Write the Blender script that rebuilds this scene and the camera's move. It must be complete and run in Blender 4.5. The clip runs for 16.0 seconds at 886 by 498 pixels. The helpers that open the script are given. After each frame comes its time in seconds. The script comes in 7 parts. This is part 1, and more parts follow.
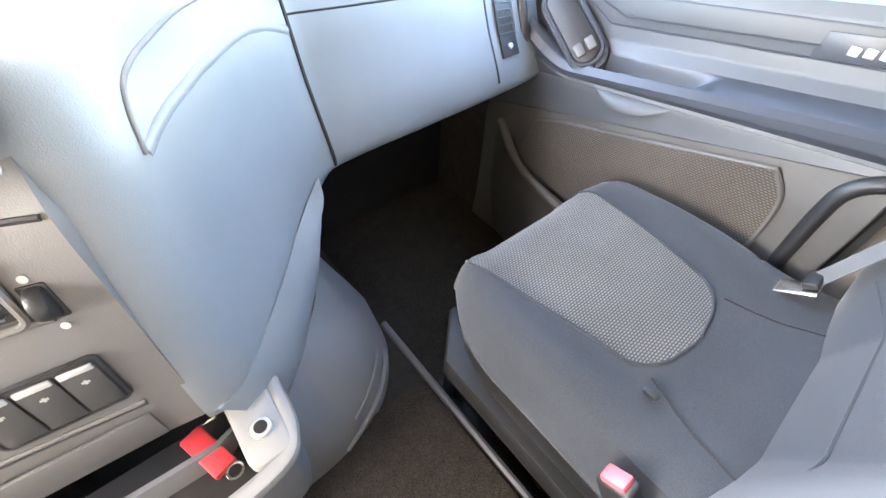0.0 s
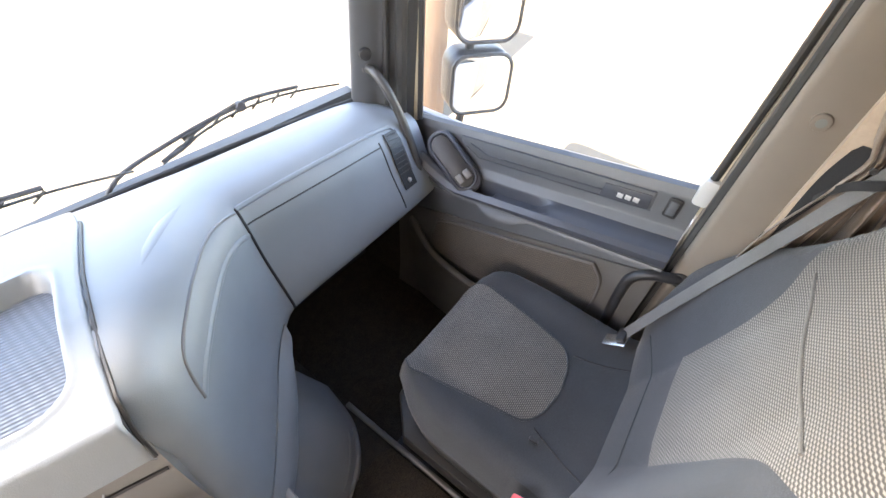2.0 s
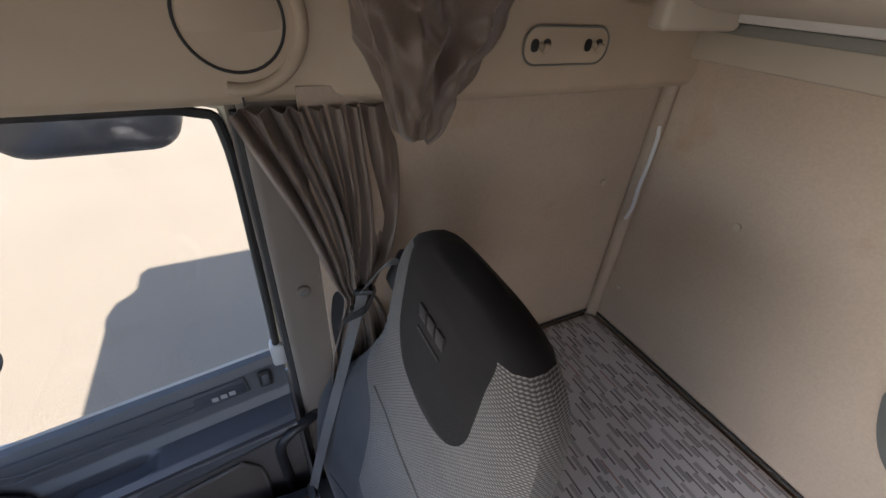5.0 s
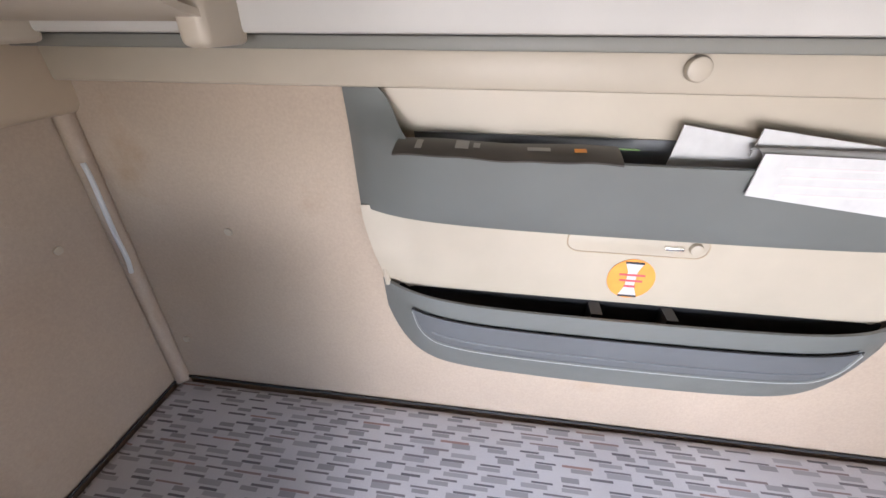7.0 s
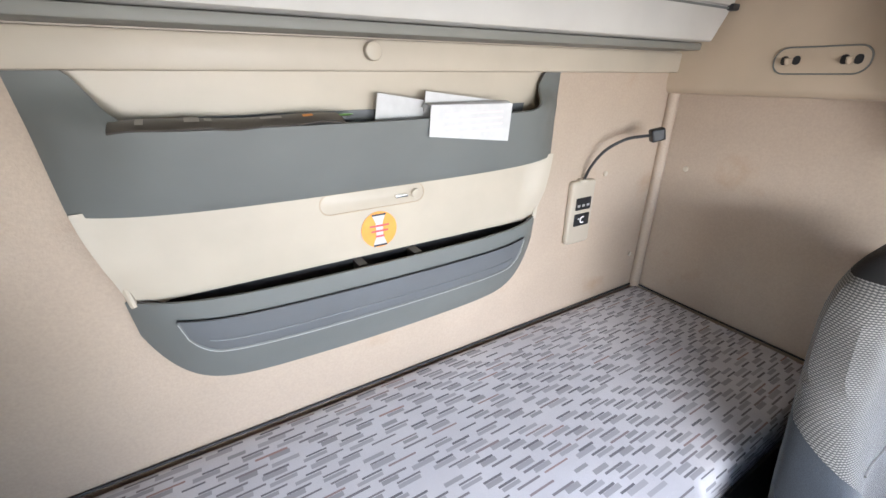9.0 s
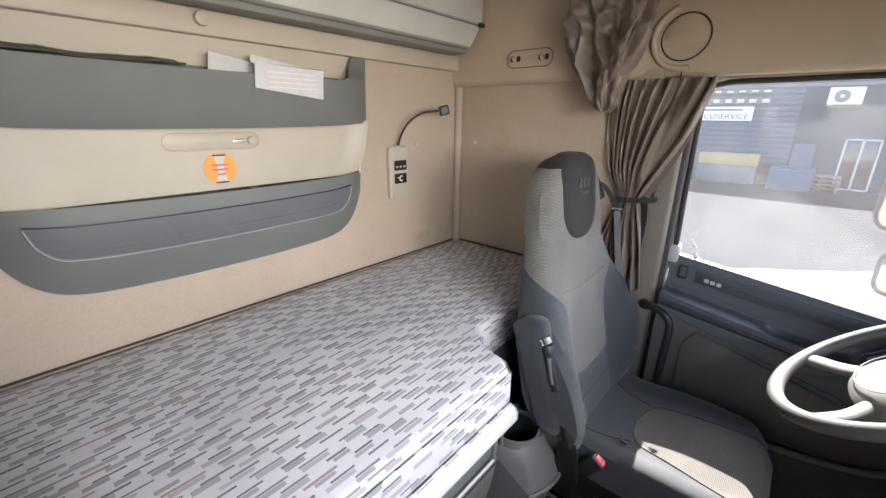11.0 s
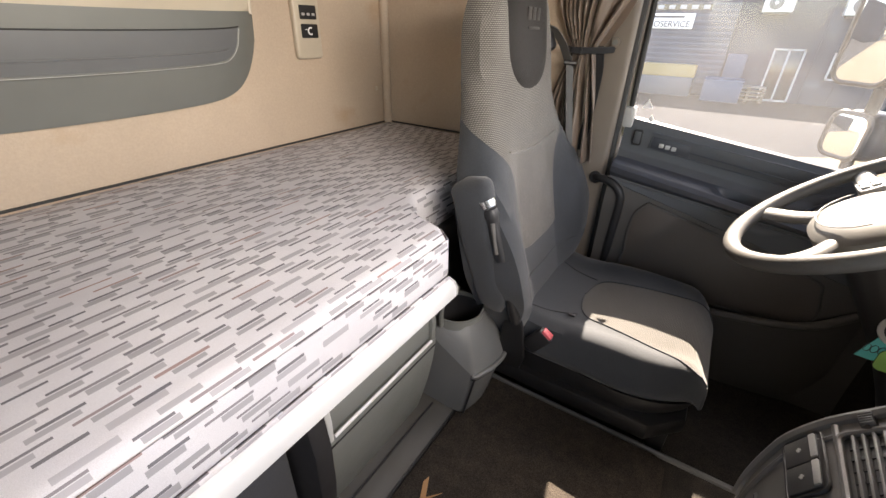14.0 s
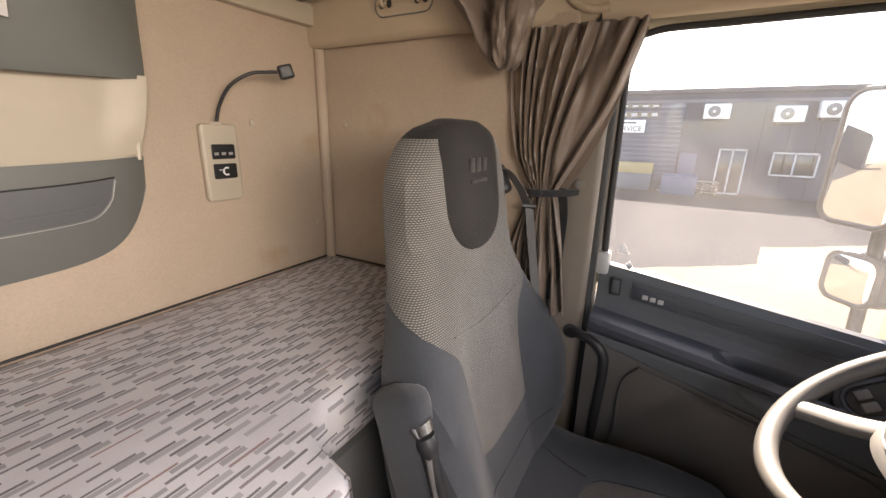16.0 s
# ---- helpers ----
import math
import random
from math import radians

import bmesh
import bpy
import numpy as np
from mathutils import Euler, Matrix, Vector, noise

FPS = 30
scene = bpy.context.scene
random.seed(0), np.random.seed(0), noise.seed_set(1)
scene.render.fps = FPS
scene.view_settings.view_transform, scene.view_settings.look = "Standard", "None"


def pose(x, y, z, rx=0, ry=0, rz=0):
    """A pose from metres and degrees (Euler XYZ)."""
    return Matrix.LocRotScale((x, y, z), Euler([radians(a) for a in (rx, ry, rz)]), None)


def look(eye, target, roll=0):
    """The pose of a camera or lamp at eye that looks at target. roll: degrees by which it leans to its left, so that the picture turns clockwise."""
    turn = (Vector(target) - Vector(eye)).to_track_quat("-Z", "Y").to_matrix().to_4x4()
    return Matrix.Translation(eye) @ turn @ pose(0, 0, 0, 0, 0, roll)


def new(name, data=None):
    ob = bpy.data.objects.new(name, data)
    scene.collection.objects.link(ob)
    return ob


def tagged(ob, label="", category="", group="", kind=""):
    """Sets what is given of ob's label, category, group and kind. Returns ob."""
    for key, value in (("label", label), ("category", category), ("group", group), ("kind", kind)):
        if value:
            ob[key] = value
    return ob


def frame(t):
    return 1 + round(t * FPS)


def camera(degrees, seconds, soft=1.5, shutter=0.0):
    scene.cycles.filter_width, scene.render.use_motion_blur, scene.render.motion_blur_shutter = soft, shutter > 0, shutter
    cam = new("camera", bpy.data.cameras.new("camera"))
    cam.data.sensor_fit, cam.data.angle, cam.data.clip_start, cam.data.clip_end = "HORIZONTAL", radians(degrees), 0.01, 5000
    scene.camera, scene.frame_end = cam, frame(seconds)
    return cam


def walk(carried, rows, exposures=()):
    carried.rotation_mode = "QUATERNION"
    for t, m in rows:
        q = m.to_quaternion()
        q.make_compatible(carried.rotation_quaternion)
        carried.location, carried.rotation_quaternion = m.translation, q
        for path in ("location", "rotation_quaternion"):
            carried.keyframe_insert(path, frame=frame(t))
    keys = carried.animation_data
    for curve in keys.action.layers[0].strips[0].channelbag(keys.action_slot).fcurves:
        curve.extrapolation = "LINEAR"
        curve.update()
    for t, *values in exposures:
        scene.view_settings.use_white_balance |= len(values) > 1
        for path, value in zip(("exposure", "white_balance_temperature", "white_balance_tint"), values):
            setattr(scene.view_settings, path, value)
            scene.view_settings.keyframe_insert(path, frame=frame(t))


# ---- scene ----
cam = camera(95.6, 16.0)

PATH = [
    (0, (0.271, 0.976, 0.772), (1.199, 1.993, -0.678), 4.0),
    (0.5, (0.316, 0.967, 0.833), (1.318, 1.926, -0.608), 3.6),
    (1, (0.32, 0.962, 0.898), (1.4, 1.824, -0.548), 4.0),
    (1.5, (0.3, 0.986, 1.012), (1.429, 1.783, -0.433), 4.4),
    (2, (0.253, 0.98, 1.126), (1.423, 1.733, -0.31), 4.9),
    (2.5, (0.235, 0.972, 1.213), (1.452, 1.695, -0.199), 5.2),
    (3, (0.237, 0.97, 1.272), (1.545, 1.633, -0.087), 5.4),
    (3.2, (0.24, 0.974, 1.284), (1.605, 1.582, -0.046), 5.4),
    (5.3, (0.421, 0.838, 1.387), (1.746, -0.184, 0.291), 3.4),
    (5.5, (0.43, 0.809, 1.377), (1.637, -0.364, 0.299), 3.1),
    (6, (0.393, 0.754, 1.391), (1.24, -0.72, 0.337), 2.7),
    (6.5, (0.297, 0.704, 1.365), (0.859, -0.935, 0.365), 0.8),
    (7, (0.234, 0.655, 1.363), (0.479, -1.063, 0.368), 0.1),
    (7.5, (0.18, 0.59, 1.345), (0.124, -1.16, 0.379), -0.2),
    (8, (0.125, 0.572, 1.324), (-0.246, -1.158, 0.391), 0.0),
    (8.5, (0.186, 0.664, 1.275), (-0.498, -1.01, 0.419), 0.2),
    (9, (0.288, 0.788, 1.267), (-0.657, -0.785, 0.47), 0.0),
    (9.2, (0.312, 0.842, 1.272), (-0.723, -0.69, 0.507), 0.1),
    (11.3, (0.428, 1.185, 1.025), (-1.033, -0.031, 0.403), 0.6),
    (11.5, (0.435, 1.197, 0.976), (-1.034, 0.001, 0.334), 0.7),
    (12, (0.416, 1.217, 0.87), (-1.064, 0.076, 0.157), 0.8),
    (12.5, (0.417, 1.215, 0.792), (-1.068, 0.14, -0.007), 1.2),
    (13, (0.395, 1.201, 0.785), (-1.085, 0.183, -0.094), 1.4),
    (13.5, (0.35, 1.162, 0.822), (-1.124, 0.192, -0.119), 1.4),
    (14, (0.289, 1.126, 0.883), (-1.191, 0.185, -0.079), 1.5),
    (14.5, (0.246, 1.124, 0.949), (-1.255, 0.19, 0.014), 1.5),
    (15, (0.2, 1.133, 0.975), (-1.345, 0.192, 0.122), 1.6),
    (15.5, (0.123, 1.11, 0.978), (-1.477, 0.155, 0.251), 1.5),
    (16, (-0.022, 1.044, 0.978), (-1.687, 0.089, 0.416), 1.2),
]
EXPOSURE = [
    (0, 5.8, 7450, 12),
    (1, 5.25, 7900, 15),
    (2, 4.52, 7800, 15),
    (3.2, 3.58, 8000, 14),
    (5.3, 2.65, 6350, 17),
    (5.6, 2.85, 6800, 18),
    (6, 3.3, 6500, 17),
    (7, 3.55, 6100, 18),
    (8, 3.52, 6000, 14),
    (9.2, 3.60, 6000, 12),
    (11.3, 2.97, 6750, 12),
    (12.2, 2.97, 7350, 14),
    (13.3, 2.97, 7600, 15),
    (15, 3.00, 7850, 17),
    (16, 2.82, 7900, 19),
]
walk(cam, [(t, look(eye, target, roll)) for t, eye, target, roll in PATH], EXPOSURE)

# ---- world, sun, exposure ----
import functools

SUN = Vector((-1.0, -0.163, 0.955)).normalized()
world = bpy.data.worlds.new("world")
scene.world = world
world.use_nodes = True
wn = world.node_tree
sky = wn.nodes.new("ShaderNodeTexSky")
sky.sky_type = "NISHITA"
sky.sun_disc = False
sky.sun_elevation = math.asin(SUN.z)
sky.sun_rotation = math.atan2(SUN.x, SUN.y)
wn.nodes["Background"].inputs["Strength"].default_value = 0.11
wn.links.new(sky.outputs[0], wn.nodes["Background"].inputs["Color"])
sun_data = bpy.data.lights.new("sun", "SUN")
sun_data.energy, sun_data.angle, sun_data.color = 5.0, radians(0.5), (1.0, 0.95, 0.87)
sun_lamp = new("sun", sun_data)
sun_lamp.matrix_world = look(SUN * 30, (0, 0, 0))
# the sky's light through the windscreen and through the driver's window
for name, wide, high, watts, at, to in (("windscreen_light", 0.9, 0.25, 1.15, (0.20, 1.75, 1.14), (-0.30, 0.25, 0.70)), ("window_light", 0.62, 0.50, 0.40, (-1.095, 1.28, 0.90), (0.0, 1.05, 0.50))):
    sky_data = bpy.data.lights.new(name, "AREA")
    sky_data.shape, sky_data.size, sky_data.size_y, sky_data.energy, sky_data.color = "RECTANGLE", wide, high, watts, (1.0, 0.98, 0.95)
    sky_data.spread = radians(86 if name == "windscreen_light" else 110)
    new(name, sky_data).matrix_world = look(at, to)


# ---- materials ----
class Nodes:
    """A node material with short calls."""

    def __init__(self, name, rough=0.6, metal=0.0, spec=0.5):
        self.mat = bpy.data.materials.new(name)
        self.mat.use_nodes = True
        self.tree = self.mat.node_tree
        self.bsdf = self.tree.nodes["Principled BSDF"]
        self.set("Roughness", rough)
        self.set("Metallic", metal)
        self.set("Specular IOR Level", spec)

    def set(self, socket, value):
        self.bsdf.inputs[socket].default_value = value

    def add(self, kind, operation="", blend="", dims=""):
        node = self.tree.nodes.new("ShaderNode" + kind)
        if operation:
            node.operation = operation
        if blend:
            node.data_type, node.blend_type = "RGBA", blend
        if dims:
            node.noise_dimensions = dims
        return node

    def link(self, a, b):
        self.tree.links.new(a, b)

    def val(self, node, socket, v):
        if isinstance(v, (int, float, tuple)):
            node.inputs[socket].default_value = v
        else:
            self.link(v, node.inputs[socket])

    def math(self, op, a, b=0.0, c=None):
        node = self.add("Math", operation=op)
        self.val(node, 0, a)
        self.val(node, 1, b)
        if c is not None:
            self.val(node, 2, c)
        return node.outputs[0]

    def coords(self):
        return self.add("TexCoord").outputs["Object"]

    def noise(self, scale, detail=4.0, vec=None, rough=0.55):
        node = self.add("TexNoise")
        node.inputs["Scale"].default_value = scale
        node.inputs["Detail"].default_value = detail
        node.inputs["Roughness"].default_value = rough
        self.link(vec or self.coords(), node.inputs["Vector"])
        return node.outputs["Fac"]

    def ramp(self, fac, stops):
        node = self.add("ValToRGB")
        el = node.color_ramp.elements
        while len(el) < len(stops):
            el.new(0.5)
        for e, (p, col) in zip(el, stops):
            e.position, e.color = p, (*col, 1)
        self.link(fac, node.inputs[0])
        return node.outputs[0]

    def mix(self, fac, a, b, blend="MIX"):
        node = self.add("Mix", blend=blend)
        self.val(node, 0, fac)
        for n, v in ((6, a), (7, b)):
            self.val(node, n, (*v, 1) if isinstance(v, tuple) and len(v) == 3 else v)
        return node.outputs[2]

    def colour(self, v):
        if isinstance(v, tuple):
            self.set("Base Color", (*v, 1))
        else:
            self.link(v, self.bsdf.inputs["Base Color"])

    def bump(self, height, strength=0.3, dist=0.002):
        node = self.add("Bump")
        node.inputs["Strength"].default_value = strength
        node.inputs["Distance"].default_value = dist
        self.link(height, node.inputs["Height"])
        self.link(node.outputs[0], self.bsdf.inputs["Normal"])


def tone(c, k):
    return tuple(min(1.0, v * k) for v in c)


def plastic(name, c, rough=0.5, grain=900.0, strength=0.25, spec=0.5):
    n = Nodes(name, rough, 0.0, spec)
    big = n.noise(5.0, 5)
    n.colour(n.ramp(big, [(0.3, tone(c, 0.92)), (0.7, tone(c, 1.06))]))
    fine = n.noise(grain, 2)
    n.bump(fine, strength, 0.0006)
    r = n.add("MapRange")
    n.link(n.noise(30.0, 4), r.inputs[0])
    r.inputs[3].default_value, r.inputs[4].default_value = rough - 0.06, rough + 0.08
    n.link(r.outputs[0], n.bsdf.inputs["Roughness"])
    return n.mat


def vinyl(name, c):
    """Grained wall lining, uneven in tone and stained here and there."""
    n = Nodes(name, 0.62, 0.0, 0.35)
    base = n.ramp(n.noise(2.2, 6), [(0.3, tone(c, 0.90)), (0.7, tone(c, 1.07))])
    blot = n.ramp(n.noise(190.0, 3), [(0.3, (0.94, 0.94, 0.94)), (0.7, (1.04, 1.04, 1.04))])
    stain = n.ramp(n.noise(4.5, 5), [(0.60, (1, 1, 1)), (0.74, (0.90, 0.82, 0.72))])
    n.colour(n.mix(1.0, n.mix(1.0, base, blot, "MULTIPLY"), stain, "MULTIPLY"))
    grain = n.math("ADD", n.noise(420.0, 2), n.math("MULTIPLY", n.noise(120.0, 2), 0.6))
    n.bump(grain, 0.5, 0.0008)
    return n.mat


def cloth(name, c, rough=0.9, scale=700.0, spec=0.2, sheen=0.25):
    n = Nodes(name, rough, 0.0, spec)
    n.set("Sheen Weight", sheen)
    big = n.noise(7.0, 5)
    fine = n.noise(scale, 2)
    base = n.ramp(big, [(0.3, tone(c, 0.85)), (0.7, tone(c, 1.12))])
    speck = n.ramp(fine, [(0.35, (0.8, 0.8, 0.8)), (0.65, (1.15, 1.15, 1.15))])
    n.colour(n.mix(1.0, base, speck, "MULTIPLY"))
    n.bump(fine, 0.4, 0.001)
    return n.mat


def weave(name, light, dark, pitch, lying=True):
    """Knitted upholstery: small light loops in offset rows on a dark ground."""
    n = Nodes(name, 0.9, 0.0, 0.15)
    n.set("Sheen Weight", 0.2)
    sep = n.add("SeparateXYZ")
    if lying:
        at = n.add("Attribute")
        at.attribute_name = "cloth_run"
        n.link(at.outputs["Vector"], sep.inputs[0])
        along, up = sep.outputs[0], sep.outputs[1]
    else:
        n.link(n.coords(), sep.inputs[0])
        along, up = sep.outputs[1], sep.outputs[2]
    row = n.math("DIVIDE", up, pitch)
    col = n.math("DIVIDE", along, pitch * 1.7)
    half = n.math("MULTIPLY", n.math("MODULO", n.math("FLOOR", row), 2.0), 0.5)
    col = n.math("ADD", col, half)
    fu = n.math("ABSOLUTE", n.math("SUBTRACT", n.math("FRACT", col), 0.5))
    fv = n.math("ABSOLUTE", n.math("SUBTRACT", n.math("FRACT", row), 0.5))
    d = n.math("ADD", n.math("MULTIPLY", fu, 0.75), n.math("MULTIPLY", fv, 1.2))
    loop = n.ramp(d, [(0.26, light), (0.56, dark)])
    big = n.ramp(n.noise(9.0, 4), [(0.3, (0.86, 0.86, 0.86)), (0.7, (1.08, 1.08, 1.08))])
    n.colour(n.mix(1.0, loop, big, "MULTIPLY"))
    n.bump(n.math("SUBTRACT", 1.0, d), 0.5, 0.0015)
    return n.mat


def mattress_fabric():
    """Pale ticking with rows of short printed dashes in greys and a few rusty ones."""
    n = Nodes("mattress_fabric", 0.9, 0.0, 0.12)
    sep = n.add("SeparateXYZ")
    n.link(n.coords(), sep.inputs[0])
    x, y = sep.outputs[0], n.math("SUBTRACT", sep.outputs[1], n.math("MULTIPLY", sep.outputs[2], 1.0))
    base = n.ramp(n.noise(6.0, 4), [(0.3, (0.50, 0.49, 0.52)), (0.7, (0.60, 0.59, 0.61))])
    weft = n.ramp(n.noise(1200.0, 1), [(0.3, (0.9, 0.9, 0.9)), (0.7, (1.06, 1.06, 1.06))])
    out = n.mix(1.0, base, weft, "MULTIPLY")

    def dashes(out, rowh, pitch, length, width, keep, stops, shift):
        row = n.math("FLOOR", n.math("DIVIDE", n.math("ADD", y, shift), rowh))
        w1 = n.add("TexWhiteNoise", dims="1D")
        n.link(n.math("ADD", row, shift * 100), w1.inputs["W"])
        # each row starts a little further on than the one before it
        start = n.math("ADD", n.math("MULTIPLY", row, 0.41), n.math("MULTIPLY", w1.outputs["Value"], 0.30))
        along = n.math("ADD", n.math("DIVIDE", x, pitch), start)
        cell = n.math("FLOOR", along)
        comb = n.add("CombineXYZ")
        n.link(cell, comb.inputs[0])
        n.link(row, comb.inputs[1])
        comb.inputs[2].default_value = shift * 50
        w2 = n.add("TexWhiteNoise", dims="3D")
        n.link(comb.outputs[0], w2.inputs["Vector"])
        tint = n.add("SeparateColor")
        n.link(w2.outputs["Color"], tint.inputs[0])
        fx = n.math("FRACT", along)
        fy = n.math("FRACT", n.math("DIVIDE", n.math("ADD", y, shift), rowh))
        long_ = n.math("MULTIPLY", n.math("ADD", n.math("MULTIPLY", tint.outputs[0], 0.5), 0.62), length / pitch)
        wide = n.math("MULTIPLY", n.math("ADD", n.math("MULTIPLY", tint.outputs[1], 0.4), 0.8), width / 2)
        on = n.math("LESS_THAN", w2.outputs["Value"], keep)
        on = n.math("MULTIPLY", on, n.math("LESS_THAN", n.math("ABSOLUTE", n.math("SUBTRACT", fy, 0.5)), wide))
        on = n.math("MULTIPLY", on, n.math("LESS_THAN", fx, long_))
        hue = n.ramp(n.math("DIVIDE", w2.outputs["Value"], keep), stops)
        return n.mix(n.math("MULTIPLY", on, 0.92), out, hue)

    out = dashes(out, 0.0215, 0.080, 0.054, 0.46, 0.86, [(0.0, (0.27, 0.265, 0.28)), (1.0, (0.36, 0.35, 0.37))], 0.0)
    out = dashes(out, 0.0215, 0.076, 0.060, 0.22, 0.88, [(0.0, (0.11, 0.105, 0.12)), (0.85, (0.19, 0.175, 0.19)), (1.0, (0.32, 0.20, 0.18))], 0.0085)
    n.colour(out)
    n.bump(n.noise(900.0, 2), 0.3, 0.001)
    return n.mat


def carpet(name, c):
    n = Nodes(name, 0.95, 0.0, 0.1)
    fine, mid = n.noise(500.0, 3), n.noise(45.0, 5)
    a = n.ramp(fine, [(0.3, tone(c, 0.5)), (0.7, tone(c, 1.6))])
    b = n.ramp(mid, [(0.3, (0.8, 0.8, 0.8)), (0.75, (1.25, 1.2, 1.12))])
    dust = n.ramp(n.noise(240.0, 2), [(0.70, (0, 0, 0)), (0.78, (0.05, 0.045, 0.04))])
    n.colour(n.mix(1.0, n.mix(1.0, a, b, "MULTIPLY"), dust, "ADD"))
    n.bump(fine, 0.8, 0.004)
    return n.mat


def glass(name, dust=0.03, tint=(1, 1, 1)):
    n = Nodes(name)
    clear, gloss, film = n.add("BsdfTransparent"), n.add("BsdfGlossy"), n.add("BsdfTranslucent")
    clear.inputs[0].default_value = (*tint, 1)
    gloss.inputs["Roughness"].default_value = 0.02
    film.inputs[0].default_value = (0.8, 0.8, 0.8, 1)
    face = n.add("LayerWeight")
    face.inputs[0].default_value = 0.5
    gain = n.math("ADD", n.math("MULTIPLY", n.math("POWER", face.outputs["Facing"], 4.0), 0.35), 0.02)
    m1, m2 = n.add("MixShader"), n.add("MixShader")
    smear = n.add("MapRange")
    n.link(n.noise(7.0, 5), smear.inputs[0])
    smear.inputs[1].default_value, smear.inputs[2].default_value = 0.3, 0.75
    smear.inputs[3].default_value, smear.inputs[4].default_value = dust * 0.75, dust * 1.25
    n.link(smear.outputs[0], m1.inputs[0])
    n.link(clear.outputs[0], m1.inputs[1])
    n.link(film.outputs[0], m1.inputs[2])
    n.link(gain, m2.inputs[0])
    n.link(m1.outputs[0], m2.inputs[1])
    n.link(gloss.outputs[0], m2.inputs[2])
    n.link(m2.outputs[0], n.tree.nodes["Material Output"].inputs[0])
    return n.mat


def ribbed(name, c):
    """Moulded plastic with fine ribs across."""
    n = Nodes(name, 0.4)
    sep = n.add("SeparateXYZ")
    n.link(n.coords(), sep.inputs[0])
    w = n.math("SINE", n.math("MULTIPLY", n.math("ADD", sep.outputs[1], n.math("MULTIPLY", sep.outputs[0], 0.25)), 1050.0))
    s = n.math("SINE", n.math("MULTIPLY", sep.outputs[0], 500.0))
    h = n.math("MULTIPLY", n.math("ADD", w, 1.0), n.math("ADD", n.math("MULTIPLY", s, 0.25), 0.75))
    n.colour(n.mix(n.math("MULTIPLY", h, 0.5), tone(c, 0.72), tone(c, 1.1)))
    n.bump(h, 0.5, 0.001)
    return n.mat


def plain(name, c, rough=0.5, metal=0.0):
    n = Nodes(name, rough, metal)
    n.colour(n.ramp(n.noise(40.0, 4), [(0.3, tone(c, 0.93)), (0.7, tone(c, 1.05))]))
    return n.mat


def brickwork(name, c1, c2, mortar, scale):
    n = Nodes(name, 0.9)
    b = n.add("TexBrick")
    n.link(n.coords(), b.inputs["Vector"])
    b.inputs["Scale"].default_value = scale
    for s, c in (("Color1", c1), ("Color2", c2), ("Mortar", mortar)):
        b.inputs[s].default_value = (*c, 1)
    stain = n.ramp(n.noise(1.5, 5), [(0.3, (0.8, 0.8, 0.8)), (0.7, (1.1, 1.1, 1.1))])
    n.colour(n.mix(1.0, b.outputs["Color"], stain, "MULTIPLY"))
    return n.mat


M_WALL = vinyl("beige_vinyl", (0.45, 0.358, 0.278))
M_TAN = plastic("tan_plastic", (0.46, 0.37, 0.27), 0.55, 600.0, 0.35)
M_CREAM = plastic("cream_plastic", (0.47, 0.41, 0.325), 0.45, 900.0, 0.15)
M_OFFWHITE = plastic("offwhite_board", (0.52, 0.50, 0.46), 0.5, 700.0, 0.2)
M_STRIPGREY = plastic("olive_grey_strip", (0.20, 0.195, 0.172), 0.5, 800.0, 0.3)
M_POCKET = plastic("grey_pocket", (0.148, 0.154, 0.145), 0.5, 800.0, 0.3)
M_BIN = plastic("bin_grey", (0.115, 0.120, 0.122), 0.5, 800.0, 0.3)
M_SILL = plastic("sill_worn_grey", (0.075, 0.072, 0.068), 0.6, 300.0, 0.4)
M_POCKET_DARK = plastic("grey_insert", (0.12, 0.125, 0.13), 0.45, 800.0, 0.3)
M_DASH = plastic("dash_bluegrey", (0.222, 0.246, 0.268), 0.42, 700.0, 0.45)
M_DASH_LOW = plastic("dash_lower", (0.165, 0.168, 0.175), 0.45, 700.0, 0.4)
M_PANEL = plastic("panel_grey", (0.138, 0.134, 0.130), 0.42, 700.0, 0.3)
M_KEY = plastic("switch_key", (0.05, 0.05, 0.05), 0.4, 700.0, 0.3)
M_BLACK = plastic("black_plastic", (0.018, 0.018, 0.02), 0.45, 500.0, 0.3)
M_RUBBER = plastic("black_rubber", (0.025, 0.025, 0.025), 0.7, 500.0, 0.2)
M_SEATPLASTIC = plastic("seat_plastic", (0.010, 0.010, 0.011), 0.45, 700.0, 0.4)
M_DOOR = plastic("door_grey", (0.072, 0.078, 0.087), 0.45, 700.0, 0.4)
M_DOORLOW = plastic("door_lower", (0.078, 0.073, 0.069), 0.5, 700.0, 0.4)
M_DOORSKIN = plastic("door_dark_skin", (0.090, 0.077, 0.068), 0.55, 500.0, 0.5)
M_GREYLIGHT = plastic("light_grey_plastic", (0.42, 0.42, 0.41), 0.35, 900.0, 0.15)
M_RIMGREY = plastic("tray_rim_grey", (0.27, 0.27, 0.265), 0.4, 900.0, 0.2)
M_RAIL = plastic("rail_white", (0.60, 0.605, 0.61), 0.35, 900.0, 0.1)
M_CLOTH = cloth("seat_cloth", (0.036, 0.040, 0.046), sheen=0.22)
M_SUEDE = cloth("head_pad_suede", (0.018, 0.0165, 0.016), 0.75, 1500.0, 0.1, 0.06)
M_KNIT = weave("seat_knit", (0.205, 0.192, 0.175), (0.050, 0.048, 0.046), 0.0037)
M_KNIT_WORN = weave("driver_cushion_knit", (0.115, 0.108, 0.099), (0.040, 0.039, 0.038), 0.0037)
